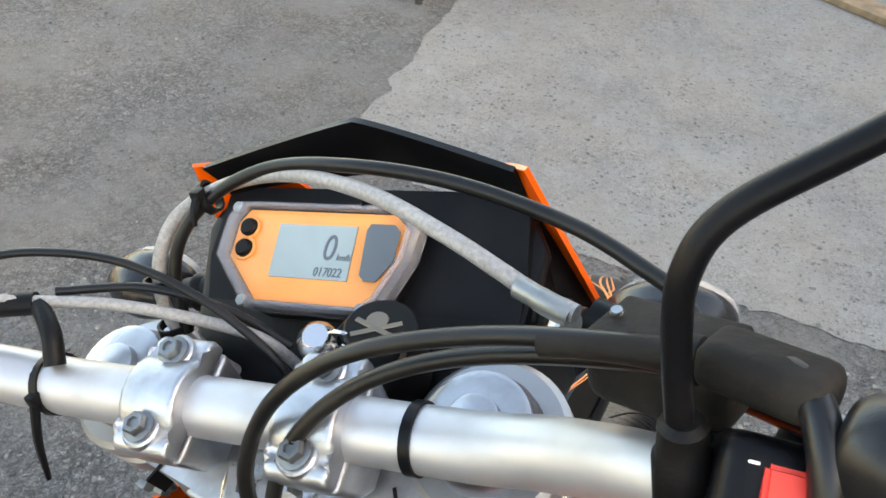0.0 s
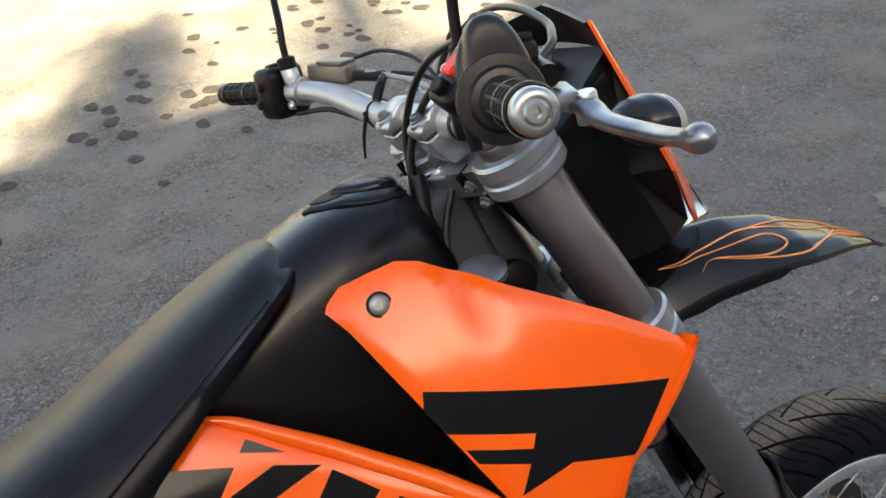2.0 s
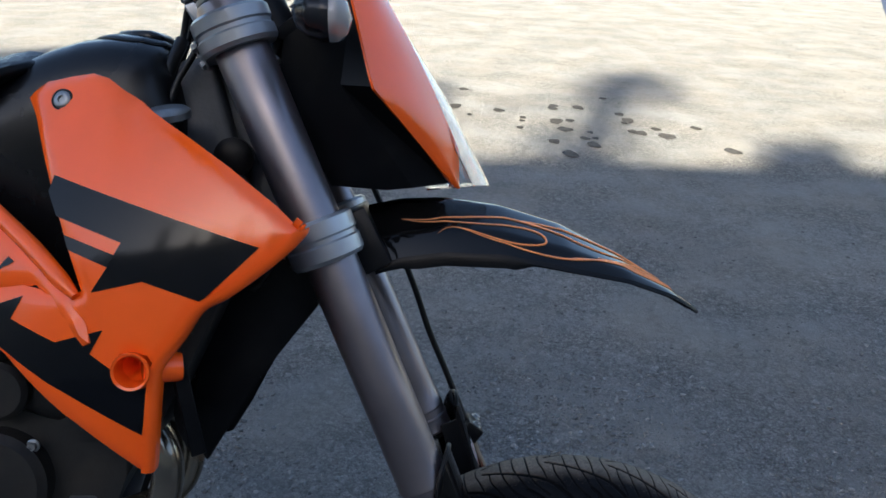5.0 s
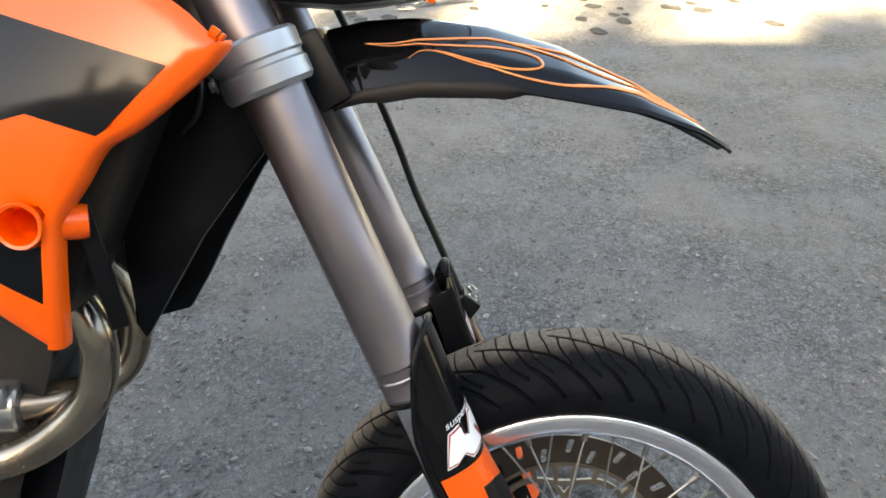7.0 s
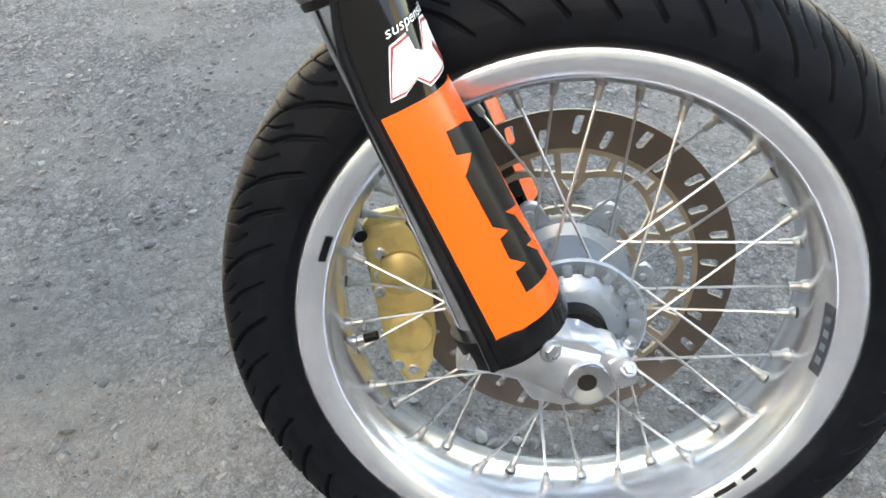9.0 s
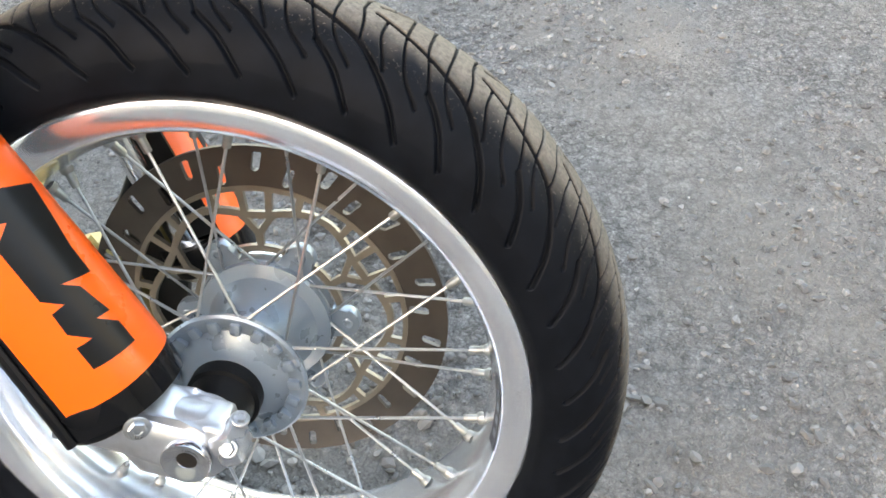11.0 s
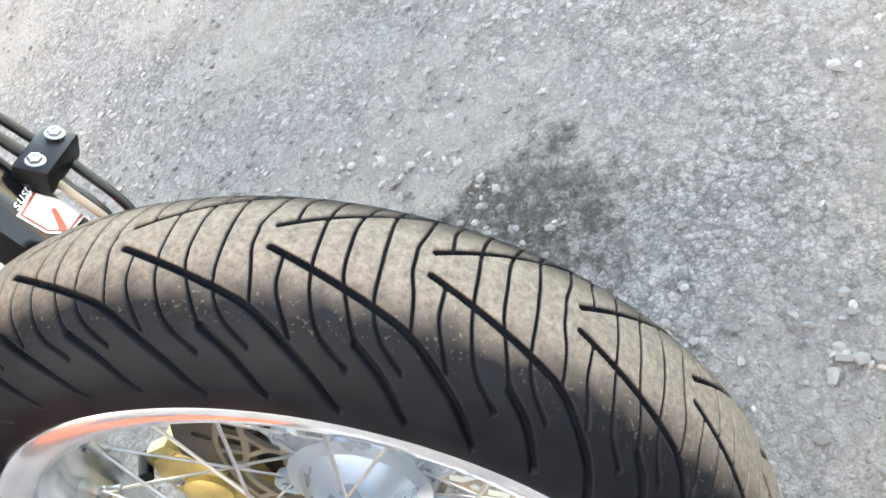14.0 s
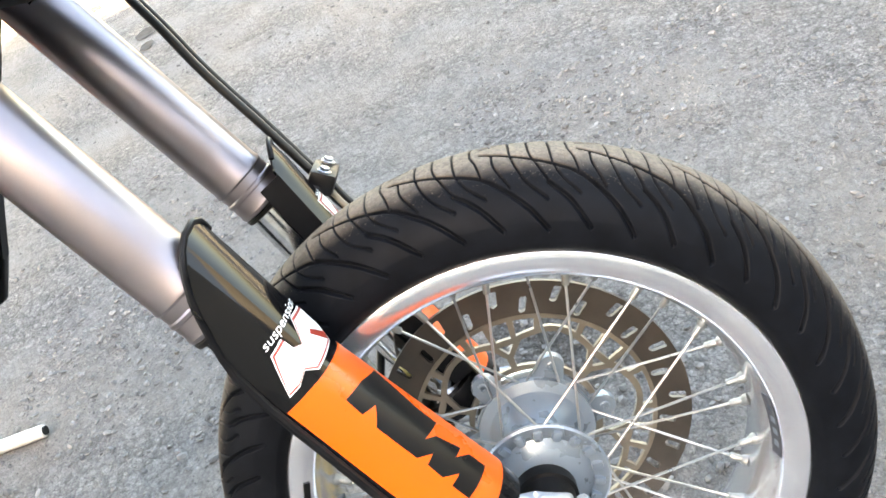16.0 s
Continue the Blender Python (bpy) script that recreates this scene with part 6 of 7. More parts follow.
def side_panel(side):
    def lay(poly, mat, parent, name, label, lift, thick=0.0004, step=0.014, roll=0.0, drop=0.0):
        bm = sheet(poly, lambda u, v: (fin_x(u, v), u, v), step, thick, lift, roll, drop)
        if side < 0:
            bmesh.ops.scale(bm, vec=(-1, 1, 1), verts=bm.verts)
        return part(name, bm, mat, parent, label)
    out = [(-0.6874, 0.6394), (-0.6826, 0.6412), (-0.6754, 0.6387), (-0.644, 0.6193), (-0.6063, 0.5905), (-0.5471, 0.5509), (-0.4898, 0.5076), (-0.4753, 0.4812), (-0.4719, 0.4676), (-0.4778, 0.4643), (-0.4959, 0.4796), (-0.53, 0.5123), (-0.6079, 0.4984), (-0.6173, 0.4847), (-0.6758, 0.5202), (-0.681, 0.5191), (-0.7196, 0.5141), (-0.7576, 0.5096), (-0.8126, 0.5023), (-0.8137, 0.5345), (-0.7604, 0.5794), (-0.7133, 0.6191)]
    p = lay(out, ORANGE, bike, "side_panel", "glossy orange side panel with black graphics", 0.004, 0.0035, 0.01, 0.010, 0.005)
    shapes = [
        [(-0.8111, 0.5313), (-0.7587, 0.5763), (-0.7141, 0.615), (-0.668, 0.599), (-0.69, 0.5785), (-0.6398, 0.5889), (-0.6056, 0.5755), (-0.6564, 0.5649), (-0.6403, 0.5312), (-0.599, 0.5695), (-0.5698, 0.5434), (-0.5856, 0.5307), (-0.6079, 0.4999), (-0.655, 0.5181), (-0.6941, 0.5377), (-0.7062, 0.5639), (-0.7289, 0.5454), (-0.7591, 0.5552), (-0.8086, 0.5331)],
        [(-0.6603, 0.6068), (-0.6525, 0.6141), (-0.6281, 0.5944)],
        [(-0.5708, 0.5205), (-0.5576, 0.535), (-0.551, 0.5306)],
    ]
    for q in shapes:
        lay(q, BLACK_GLOSS, p, "panel_graphic", "black angular graphic", 0.0047)
    ridge = [(-0.6788, 0.6405), (-0.6547, 0.6279), (-0.624, 0.6061), (-0.5963, 0.5869), (-0.5683, 0.5668), (-0.535, 0.5442), (-0.5031, 0.5194), (-0.4867, 0.5062)]
    part("panel_ridge", tube([Vector((side * (fin_x(y, z) + 0.002), y, z)) for y, z in ridge], [0.002, 0.005, 0.0065, 0.0075, 0.008, 0.0085, 0.008, 0.004], 14), ORANGE, p)


side_panel(1)
side_panel(-1)


# ---- frame, radiator, engine, exhaust, stand ----
def mechanics():
    f = part("frame", tube([LO @ Vector((0, -0.045, 0.06)), (0, -0.43, 0.60), (0, -0.47, 0.45), (0, -0.505, 0.25), (0, -0.60, 0.08)], [0.024, 0.026, 0.02, 0.018, 0.018], 16), FRAME_GREY, bike, "grey steel frame")
    part("top_tube", tube([LO @ Vector((0, -0.045, 0.13)), (0, -0.50, 0.62), (0, -0.75, 0.52)], 0.024, 16), FRAME_GREY, f)
    gus = [(-0.355, 0.585), (-0.395, 0.735), (-0.43, 0.73), (-0.47, 0.66), (-0.46, 0.58), (-0.40, 0.555)]
    m = Matrix(((0, 0, 1, 0), (1, 0, 0, 0), (0, 1, 0, 0), (0, 0, 0, 1)))
    part("head_gusset", slab(gus, m, 0.085, 0.01, 3), FRAME_GREY, f, "cast grey head gusset")
    part("frame_plug", turn([(0, 0.02), (0.012, 0.02), (0.016, 0.013)], (0.05, -0.372, 0.632), (1, 0, 0), 24), BLACK_PLASTIC, f, "black rubber plug")
    part("coolant_cap", turn([(0, 0.022), (0.006, 0.022), (0.009, 0.018), (0.009, 0.0)], (0.105, -0.425, 0.668), (0.3, -0.1, 1), 24), DULL_STEEL, f, "dull metal radiator cap")
    r = part("radiator", slab([(-0.41, 0.635), (-0.36, 0.59), (-0.345, 0.545), (-0.43, 0.36), (-0.50, 0.36), (-0.45, 0.60)], m @ pose(0, 0, 0.11), 0.08, 0.006), ENGINE, bike, "black radiator behind the shroud")
    for k in range(7):
        z = 0.55 - 0.027 * k
        part("radiator_fin", block(pose(0.11, -0.358 - 0.43 * (0.55 - z), z + 0.0, 0, 0, 0), (0.08, 0.004, 0.004), 0.001, 1), FRAME_GREY, r)
    g = part("radiator_guard", slab([(-0.268, 0.515), (-0.283, 0.482), (-0.312, 0.445), (-0.340, 0.408), (-0.371, 0.356), (-0.395, 0.315), (-0.404, 0.330), (-0.402, 0.378), (-0.408, 0.42), (-0.39, 0.48), (-0.345, 0.555)], m @ pose(0, 0, 0.068), 0.012, 0.004), BLACK_PLASTIC, bike, "black plastic radiator guard")
    for k in range(6):
        part("guard_louvre", block(pose(0.10 + 0.014 * k, -0.425 + 0.006 * k, 0.42, 12, 0, 25), (0.003, 0.014, 0.13), 0.001, 1), BLACK_PLASTIC, g)
    part("horn_rim", turn([(0, 0.017), (0.008, 0.019), (0.012, 0.017), (0.012, 0.009), (0.004, 0.008)], (0.045, -0.338, 0.522), (1, 0.3, 0), 28), material("dusty red plastic", (0.5, 0.07, 0.02), 0.5, vary=0.2), g, "dusty red round cap")
    part("guard_hose", tube([(0.075, -0.35, 0.50), (0.085, -0.335, 0.515), (0.08, -0.33, 0.54), (0.06, -0.345, 0.56)], 0.0045, 10), HOSE, g)
    part("radiator_guard_inner", slab([(-0.268, 0.515), (-0.285, 0.490), (-0.313, 0.447), (-0.353, 0.376), (-0.372, 0.338), (-0.394, 0.301), (-0.436, 0.290), (-0.47, 0.30), (-0.47, 0.42), (-0.41, 0.49), (-0.345, 0.555)], m @ pose(0, 0, -0.07), 0.012, 0.004), BLACK_PLASTIC, g)
    part("guard_bridge", slab([(-0.33, 0.56), (-0.41, 0.40), (-0.44, 0.42), (-0.37, 0.60)], m, 0.14, 0.006), BLACK_PLASTIC, g)
    e = part("engine", slab([(-0.47, 0.46), (-0.45, 0.36), (-0.475, 0.30), (-0.53, 0.20), (-0.54, 0.05), (-0.58, -0.05), (-0.85, -0.06), (-0.95, 0.18), (-0.95, 0.42), (-0.80, 0.50), (-0.64, 0.50)], m, 0.17, 0.02, 3), ENGINE, bike, "dark cast engine block")
    part("cylinder_head", block(pose(0.03, -0.575, 0.415, -18, 0, 0), (0.125, 0.115, 0.085), 0.016, 3), ENGINE, e)
    part("cam_cover", turn([(0, 0.030), (0.012, 0.030), (0.017, 0.025), (0.018, 0.0)], (0.092, -0.592, 0.396), (1, 0, 0), 28), ENGINE, e)
    part("oil_fitting", turn([(0, 0.011), (0.018, 0.011), (0.020, 0.009), (0.03, 0.009)], (0.095, -0.598, 0.425), (0.3, 0.1, 1), 18), BOLT, e, "dull metal oil fitting")
    part("engine_cover", turn([(0, 0.055), (0.02, 0.055), (0.028, 0.048), (0.03, 0.0)], (0.085, -0.60, 0.30), (1, 0, 0), 32), ENGINE, e)
    part("engine_cover", turn([(0, 0.085), (0.03, 0.085), (0.042, 0.07), (0.044, 0.0)], (0.085, -0.66, 0.10), (1, 0, 0), 40), FRAME_GREY, e)
    for y, z in ((-0.56, 0.34), (-0.63, 0.345), (-0.645, 0.28), (-0.555, 0.275), (-0.6097, 0.3895), (-0.5734, 0.3999)):
        part("engine_bolt", hexbolt((0.10, y, z), (1, 0, 0), 0.005, 0.006), STEEL, e)
    h = part("exhaust_header", tube([(0.055, -0.49, 0.378), (0.08, -0.455, 0.362), (0.09, -0.435, 0.332), (0.09, -0.4315, 0.301), (0.09, -0.445, 0.262), (0.093, -0.487, 0.225), (0.096, -0.535, 0.206), (0.10, -0.62, 0.20), (0.10, -0.70, 0.20)], 0.0165, 24, 70), EXHAUST, bike, "heat-tinted steel exhaust header")
    part("header_pipe", tube([(0.03, -0.47, 0.39), (0.02, -0.437, 0.352), (0.02, -0.424, 0.308), (0.03, -0.44, 0.268), (0.07, -0.485, 0.256), (0.09, -0.56, 0.258), (0.09, -0.68, 0.258)], 0.016, 24, 70), EXHAUST, h)
    part("pipe_clamp", turn([(-0.014, 0.021), (-0.012, 0.0235), (0.012, 0.0235), (0.014, 0.021)], (0.088, -0.518, 0.259), (0.1, -1, 0.02), 28), STEEL, h)
    part("clamp_lug", block(pose(0.106, -0.518, 0.275), (0.012, 0.022, 0.02), 0.003), STEEL, h)
    part("clamp_screw", hexbolt((0.112, -0.518, 0.277), (1, 0, 0), 0.005, 0.006), STEEL, h)
    part("skid_plate", slab([(-0.478, 0.225), (-0.482, 0.205), (-0.502, 0.14), (-0.535, 0.04), (-0.59, -0.048), (-0.80, -0.078), (-0.80, -0.06), (-0.59, -0.03), (-0.555, 0.05), (-0.53, 0.19), (-0.51, 0.23)], m, 0.11, 0.006), BLACK_PLASTIC, bike, "dark engine guard plate")
    inv = bike.matrix_world.inverted()
    foot = inv @ Vector((-0.27, -0.93, 0.008))
    st = [(-0.08, -0.70, 0.03), (-0.11, -0.74, 0.02), (-0.15, -0.80, -0.03)]
    st = [Vector(q) for q in st] + [Vector(st[-1]).lerp(foot, 0.5), foot]
    stand = part("side_stand", tube(st, 0.0115, 14), FRAME_GREY, bike, "dark steel side stand")
    part("stand_foot", turn([(-0.008, 0.024), (-0.004, 0.026), (0.0, 0.024)], foot, inv.to_3x3() @ Vector((0, 0, 1)), 24), FRAME_GREY, stand)


mechanics()


def caliper():
    m = Matrix(((0, 0, 1, -0.0775), (1, 0, 0, 0), (0, 1, 0, 0), (0, 0, 0, 1)))
    body = [(-0.172, 0.040), (-0.163, 0.056), (-0.135, 0.062), (-0.118, 0.040), (-0.109, 0.005), (-0.107, -0.05), (-0.109, -0.080), (-0.120, -0.104), (-0.134, -0.108), (-0.150, -0.085), (-0.156, -0.045), (-0.164, 0.0)]
    c = part("brake_caliper", slab(body, m, 0.042, 0.007, 3), GOLD, bike, "gold painted brake caliper", 45)
    for y, z in ((-0.136, 0.012), (-0.132, -0.048)):
        part("piston_cover", turn([(0, 0.021), (0.006, 0.021), (0.009, 0.017), (0.009, 0.0)], (-0.057, y, z), (1, 0, 0), 28), GOLD, c)
    for y, z in ((-0.155, 0.030), (-0.156, 0.008), (-0.157, -0.008), (-0.147, -0.055), (-0.129, -0.090), (-0.143, -0.085)):
        part("caliper_bolt", hexbolt((-0.057, y, z), (1, 0, 0), 0.0042, 0.004), STEEL, c)
    part("caliper_web", slab([(-0.176, 0.046), (-0.162, 0.066), (-0.140, 0.070), (-0.128, 0.05)], m @ pose(0, 0, 0.012), 0.012, 0.003), GOLD, c)
    part("caliper_bracket", slab([(-0.118, 0.075), (-0.085, 0.07), (-0.072, 0.02), (-0.085, -0.04), (-0.112, -0.06), (-0.118, 0.02)], m @ pose(0, 0, -0.016), 0.012, 0.003), ENGINE, c, "dark caliper bracket")
    part("pad_pin", tube([(-0.07, -0.178, 0.052), (-0.05, -0.170, 0.049)], 0.006, 12), RUBBER, c)


caliper()

# rear frame rails carry the seat's tail
for s in (1, -1):
    part("seat_rail", tube([(s * 0.05, -0.70, 0.55), (s * 0.07, -0.95, 0.49), (s * 0.06, -1.2, 0.535)], 0.011, 12), FRAME_GREY, bike, "grey seat rail")

# ---- ground ----
def ground_material(name, dark, light, stone, scale=1.0, stone_amount=0.5, bump=0.6, oil=None, crumb=0.55, shares=(0.92, 0.86)):
    m = bpy.data.materials.new(name)
    m.use_nodes = True
    nt = m.node_tree
    nd, ln = nt.nodes, nt.links
    bs = nd["Principled BSDF"]
    tc = nd.new("ShaderNodeTexCoord")

    def noise_tex(s, d, rough=0.6):
        n = nd.new("ShaderNodeTexNoise")
        n.inputs["Scale"].default_value, n.inputs["Detail"].default_value, n.inputs["Roughness"].default_value = s, d, rough
        ln.new(tc.outputs["Object"], n.inputs["Vector"])
        return n.outputs[0]

    def rng(src, a, b, c=0.0, d=1.0):
        r = nd.new("ShaderNodeMapRange")
        for i, val in zip((1, 2, 3, 4), (a, b, c, d)):
            r.inputs[i].default_value = val
        ln.new(src, r.inputs[0])
        return r.outputs[0]

    def mix(fac, a, b, mode="MIX"):
        n = nd.new("ShaderNodeMix")
        n.data_type, n.blend_type = "RGBA", mode
        if isinstance(fac, float):
            n.inputs[0].default_value = fac
        else:
            ln.new(fac, n.inputs[0])
        for s, val in ((6, a), (7, b)):
            if isinstance(val, tuple):
                n.inputs[s].default_value = (*val, 1)
            else:
                ln.new(val, n.inputs[s])
        return n.outputs[2]
    broad = rng(noise_tex(1.1, 6), 0.35, 0.68)
    col = mix(broad, dark, light)
    mid = rng(noise_tex(9, 8, 0.7), 0.3, 0.7, 0.92, 1.08)
    col = mix(1.0, col, mid, "MULTIPLY")
    lump = rng(noise_tex(26, 6, 0.7), 0.35, 0.65, 0.93, 1.06)
    col = mix(1.0, col, lump, "MULTIPLY")
    tint = mix(rng(noise_tex(2.6, 4, 0.55), 0.38, 0.62), (1.03, 1.0, 0.965), (0.975, 1.0, 1.025))
    col = mix(1.0, col, tint, "MULTIPLY")
    fine = rng(noise_tex(240, 5, 0.75), 0.32, 0.68, 0.84, 1.16)
    col = mix(1.0, col, fine, "MULTIPLY")
    heights = []
    # crushed stone: cells of four sizes, each with its own tone and dark joints
    rough_patch = rng(noise_tex(2.4, 5), 0.38, 0.62, 0.15, 1.0)
    for size, amp in ((27, 0.07), (62, 0.16), (135, 0.26), (300, 0.22)):
        wv = nd.new("ShaderNodeVectorMath")
        wv.operation = "MULTIPLY_ADD"
        wn = nd.new("ShaderNodeTexNoise")
        wn.inputs["Scale"].default_value, wn.inputs["Detail"].default_value = size * 1.3, 4
        ln.new(tc.outputs["Object"], wn.inputs["Vector"])
        ln.new(wn.outputs["Color"], wv.inputs[0])
        wv.inputs[1].default_value = (1.1 / size, 1.1 / size, 0.0)
        ln.new(tc.outputs["Object"], wv.inputs[2])
        va, vb = nd.new("ShaderNodeTexVoronoi"), nd.new("ShaderNodeTexVoronoi")
        vb.feature = "DISTANCE_TO_EDGE"
        for v in (va, vb):
            v.inputs["Scale"].default_value = size * scale
            ln.new(wv.outputs[0], v.inputs["Vector"])
        sp = nd.new("ShaderNodeSeparateColor")
        ln.new(va.outputs["Color"], sp.inputs[0])
        tone = mix(1.0, rng(sp.outputs[0], 0, 1, 1 - amp * crumb, 1 + amp * crumb), rng(vb.outputs["Distance"], 0.0, 0.12, 1 - 0.36 * crumb, 1.02), "MULTIPLY")
        col = mix(rough_patch, col, mix(1.0, col, tone, "MULTIPLY"))
        heights.append(rng(vb.outputs["Distance"], 0.0, 0.25, 0.0, 0.8))
    # stones of three sizes lying in the binder, each with its own tone
    for size, share, strong in ((38, shares[0], 0.8), (85, shares[1], 0.7)):
        wv = nd.new("ShaderNodeVectorMath")
        wv.operation = "MULTIPLY_ADD"
        wn = nd.new("ShaderNodeTexNoise")
        wn.inputs["Scale"].default_value = size * 2.0
        ln.new(tc.outputs["Object"], wn.inputs["Vector"])
        ln.new(wn.outputs["Color"], wv.inputs[0])
        wv.inputs[1].default_value = (0.9 / size, 0.9 / size, 0.0)
        ln.new(tc.outputs["Object"], wv.inputs[2])
        vo = nd.new("ShaderNodeTexVoronoi")
        vo.inputs["Scale"].default_value = size * scale
        ln.new(wv.outputs[0], vo.inputs["Vector"])
        sep = nd.new("ShaderNodeSeparateColor")
        ln.new(vo.outputs["Color"], sep.inputs[0])
        near = rng(vo.outputs["Distance"], 0.46, 0.36)
        pick = rng(sep.outputs[0], share, share + 0.05)
        fac = nd.new("ShaderNodeMath")
        fac.operation = "MULTIPLY"
        ln.new(near, fac.inputs[0])
        ln.new(pick, fac.inputs[1])
        fac2 = nd.new("ShaderNodeMath")
        fac2.operation = "MULTIPLY"
        ln.new(fac.outputs[0], fac2.inputs[0])
        ln.new(rng(noise_tex(3.3, 4), 0.35, 0.65, 0.25, stone_amount * strong), fac2.inputs[1])
        shade = mix(rng(sep.outputs[1], 0, 1), tuple(c * 0.45 for c in stone), stone)
        col = mix(fac2.outputs[0], col, shade)
        heights.append(fac.outputs[0])
    if oil:
        px, py, pr = oil
        mp = nd.new("ShaderNodeMapping")
        mp.inputs["Location"].default_value = (-px, -py, 0)
        ln.new(tc.outputs["Object"], mp.inputs["Vector"])
        ln2 = nd.new("ShaderNodeVectorMath")
        ln2.operation = "LENGTH"
        ln.new(mp.outputs[0], ln2.inputs[0])
        wob = nd.new("ShaderNodeMath")
        wob.operation = "ADD"
        ln.new(ln2.outputs["Value"], wob.inputs[0])
        ln.new(rng(noise_tex(16, 6, 0.65), 0.3, 0.7, -0.09, 0.09), wob.inputs[1])
        soak = nd.new("ShaderNodeMath")
        soak.operation = "MULTIPLY"
        ln.new(rng(wob.outputs[0], pr, pr * 0.55, 0.0, 0.95), soak.inputs[0])
        ln.new(rng(noise_tex(75, 6, 0.75), 0.42, 0.57, 0.55, 1.0), soak.inputs[1])
        col = mix(soak.outputs[0], col, (0.036, 0.03, 0.025))
    # dark stains
    st = rng(noise_tex(2.3, 5, 0.55), 0.66, 0.74, 0.0, 0.3)
    col = mix(st, col, tuple(c * 0.4 for c in dark))
    ln.new(col, bs.inputs["Base Color"])
    bs.inputs["Roughness"].default_value = 0.88
    bs.inputs["Specular IOR Level"].default_value = 0.3
    high = noise_tex(200, 5, 0.75)
    for tall, stone_top in zip((0.55, 0.6, 0.5, 0.3, 0.7, 0.6), heights):
        h = nd.new("ShaderNodeMath")
        h.operation = "MULTIPLY_ADD"
        ln.new(stone_top, h.inputs[0])
        h.inputs[1].default_value = tall
        ln.new(high, h.inputs[2])
        high = h.outputs[0]
    bp = nd.new("ShaderNodeBump")
    bp.inputs["Strength"].default_value, bp.inputs["Distance"].default_value = bump, 0.0125
    ln.new(high, bp.inputs["Height"])
    ln.new(bp.outputs[0], bs.inputs["Normal"])
    return m


ASPHALT = ground_material("worn grey asphalt", (0.262, 0.247, 0.229), (0.330, 0.312, 0.290), (0.40, 0.380, 0.352), stone_amount=0.9, bump=1.0, oil=(-0.45, 0.05, 0.135), crumb=0.92)
CONCRETE = ground_material("pale concrete layer", (0.25, 0.235, 0.215), (0.315, 0.297, 0.272), (0.085, 0.083, 0.08), 1.7, 0.95, 0.5, crumb=0.4, shares=(0.86, 0.80))


def ground_height(x, y):
    """The yard is level but for a low swell in the asphalt under the front wheel."""
    return 0.0262 * math.exp(-((x - 0.07) ** 2 + y * y) / 0.2)


def ground():
    bm = bmesh.new()
    line = [math.sinh(k / 40 * 6.2) / math.sinh(6.2) * 400 for k in range(-40, 41)]
    grid = [[bm.verts.new((x, y, ground_height(x, y))) for x in line] for y in line]
    for a, b in zip(grid, grid[1:]):
        for i in range(80):
            bm.faces.new((a[i], a[i + 1], b[i + 1], b[i]))
    g = obj("ground", bm, ASPHALT, None)
    tagged(g, "worn grey asphalt yard, partly in shade", "ground", kind="structure")
    # pale layer with a ragged edge
    rim = [(-1.12, 7.5), (-1.10, 5.0), (-1.10, 3.4), (-1.105, 2.70), (-1.085, 2.17), (-1.06, 1.9), (-1.07, 1.52), (-0.99, 1.42), (-0.84, 1.33), (-0.77, 1.25), (-0.6, 1.21), (-0.5, 1.213), (-0.25, 1.145), (0.16, 1.105), (0.6, 1.08), (1.4, 1.02), (2.9, 0.9)]
    pts, base = [], []
    for a, b in zip(rim, rim[1:]):
        k = max(2, int((Vector(b) - Vector(a)).length / 0.018))
        for i in range(k):
            p = Vector(a).lerp(Vector(b), i / k)
            n = noise.noise(Vector((p.x * 9, p.y * 9, 0))) * 0.055 + noise.noise(Vector((p.x * 38, p.y * 38, 3))) * 0.02 + noise.noise(Vector((p.x * 110, p.y * 110, 7))) * 0.007
            base.append((p.x, p.y))
            pts.append((p.x + n * 0.65, p.y + n * 0.65))
    bm = bmesh.new()
    edge = [bm.verts.new((*p, 0.003)) for p in pts]
    inner = [bm.verts.new((x + 0.25, y + 0.25, 0.003)) for x, y in base]
    for k in range(len(edge) - 1):
        bm.faces.new((edge[k], edge[k + 1], inner[k + 1], inner[k]))
    bm.faces.new([bm.verts.new((x + 0.25, y + 0.25, 0.003)) for x, y in rim] + [bm.verts.new((3.15, 7.75, 0.003))])
    bmesh.ops.recalc_face_normals(bm, faces=bm.faces)
    c = obj("pavement", bm, CONCRETE, None)
    tagged(c, "pale worn concrete layer with a ragged edge", "pavement", kind="structure")


ground()


# ---- the wall and trees beside the yard, whose shade covers the bike ----
def wall():
    m = material("plain rendered wall", (0.3, 0.27, 0.235), 0.85, vary=0.15, grain=3, bump=0.3, bump_scale=60)
    w = part("wall_east", block(pose(9.0, -5, 3.34), (0.3, 70, 6.68), 0.02), m, None)
    tagged(w, "plain rendered wall beside the yard", "wall", kind="structure")
    n = part("wall_north", block(pose(4.0, 13, 2.4), (9.6, 0.3, 4.8), 0.02), m, None)
    tagged(n, "plain rendered wall across the end of the yard", "wall", kind="structure")


wall()


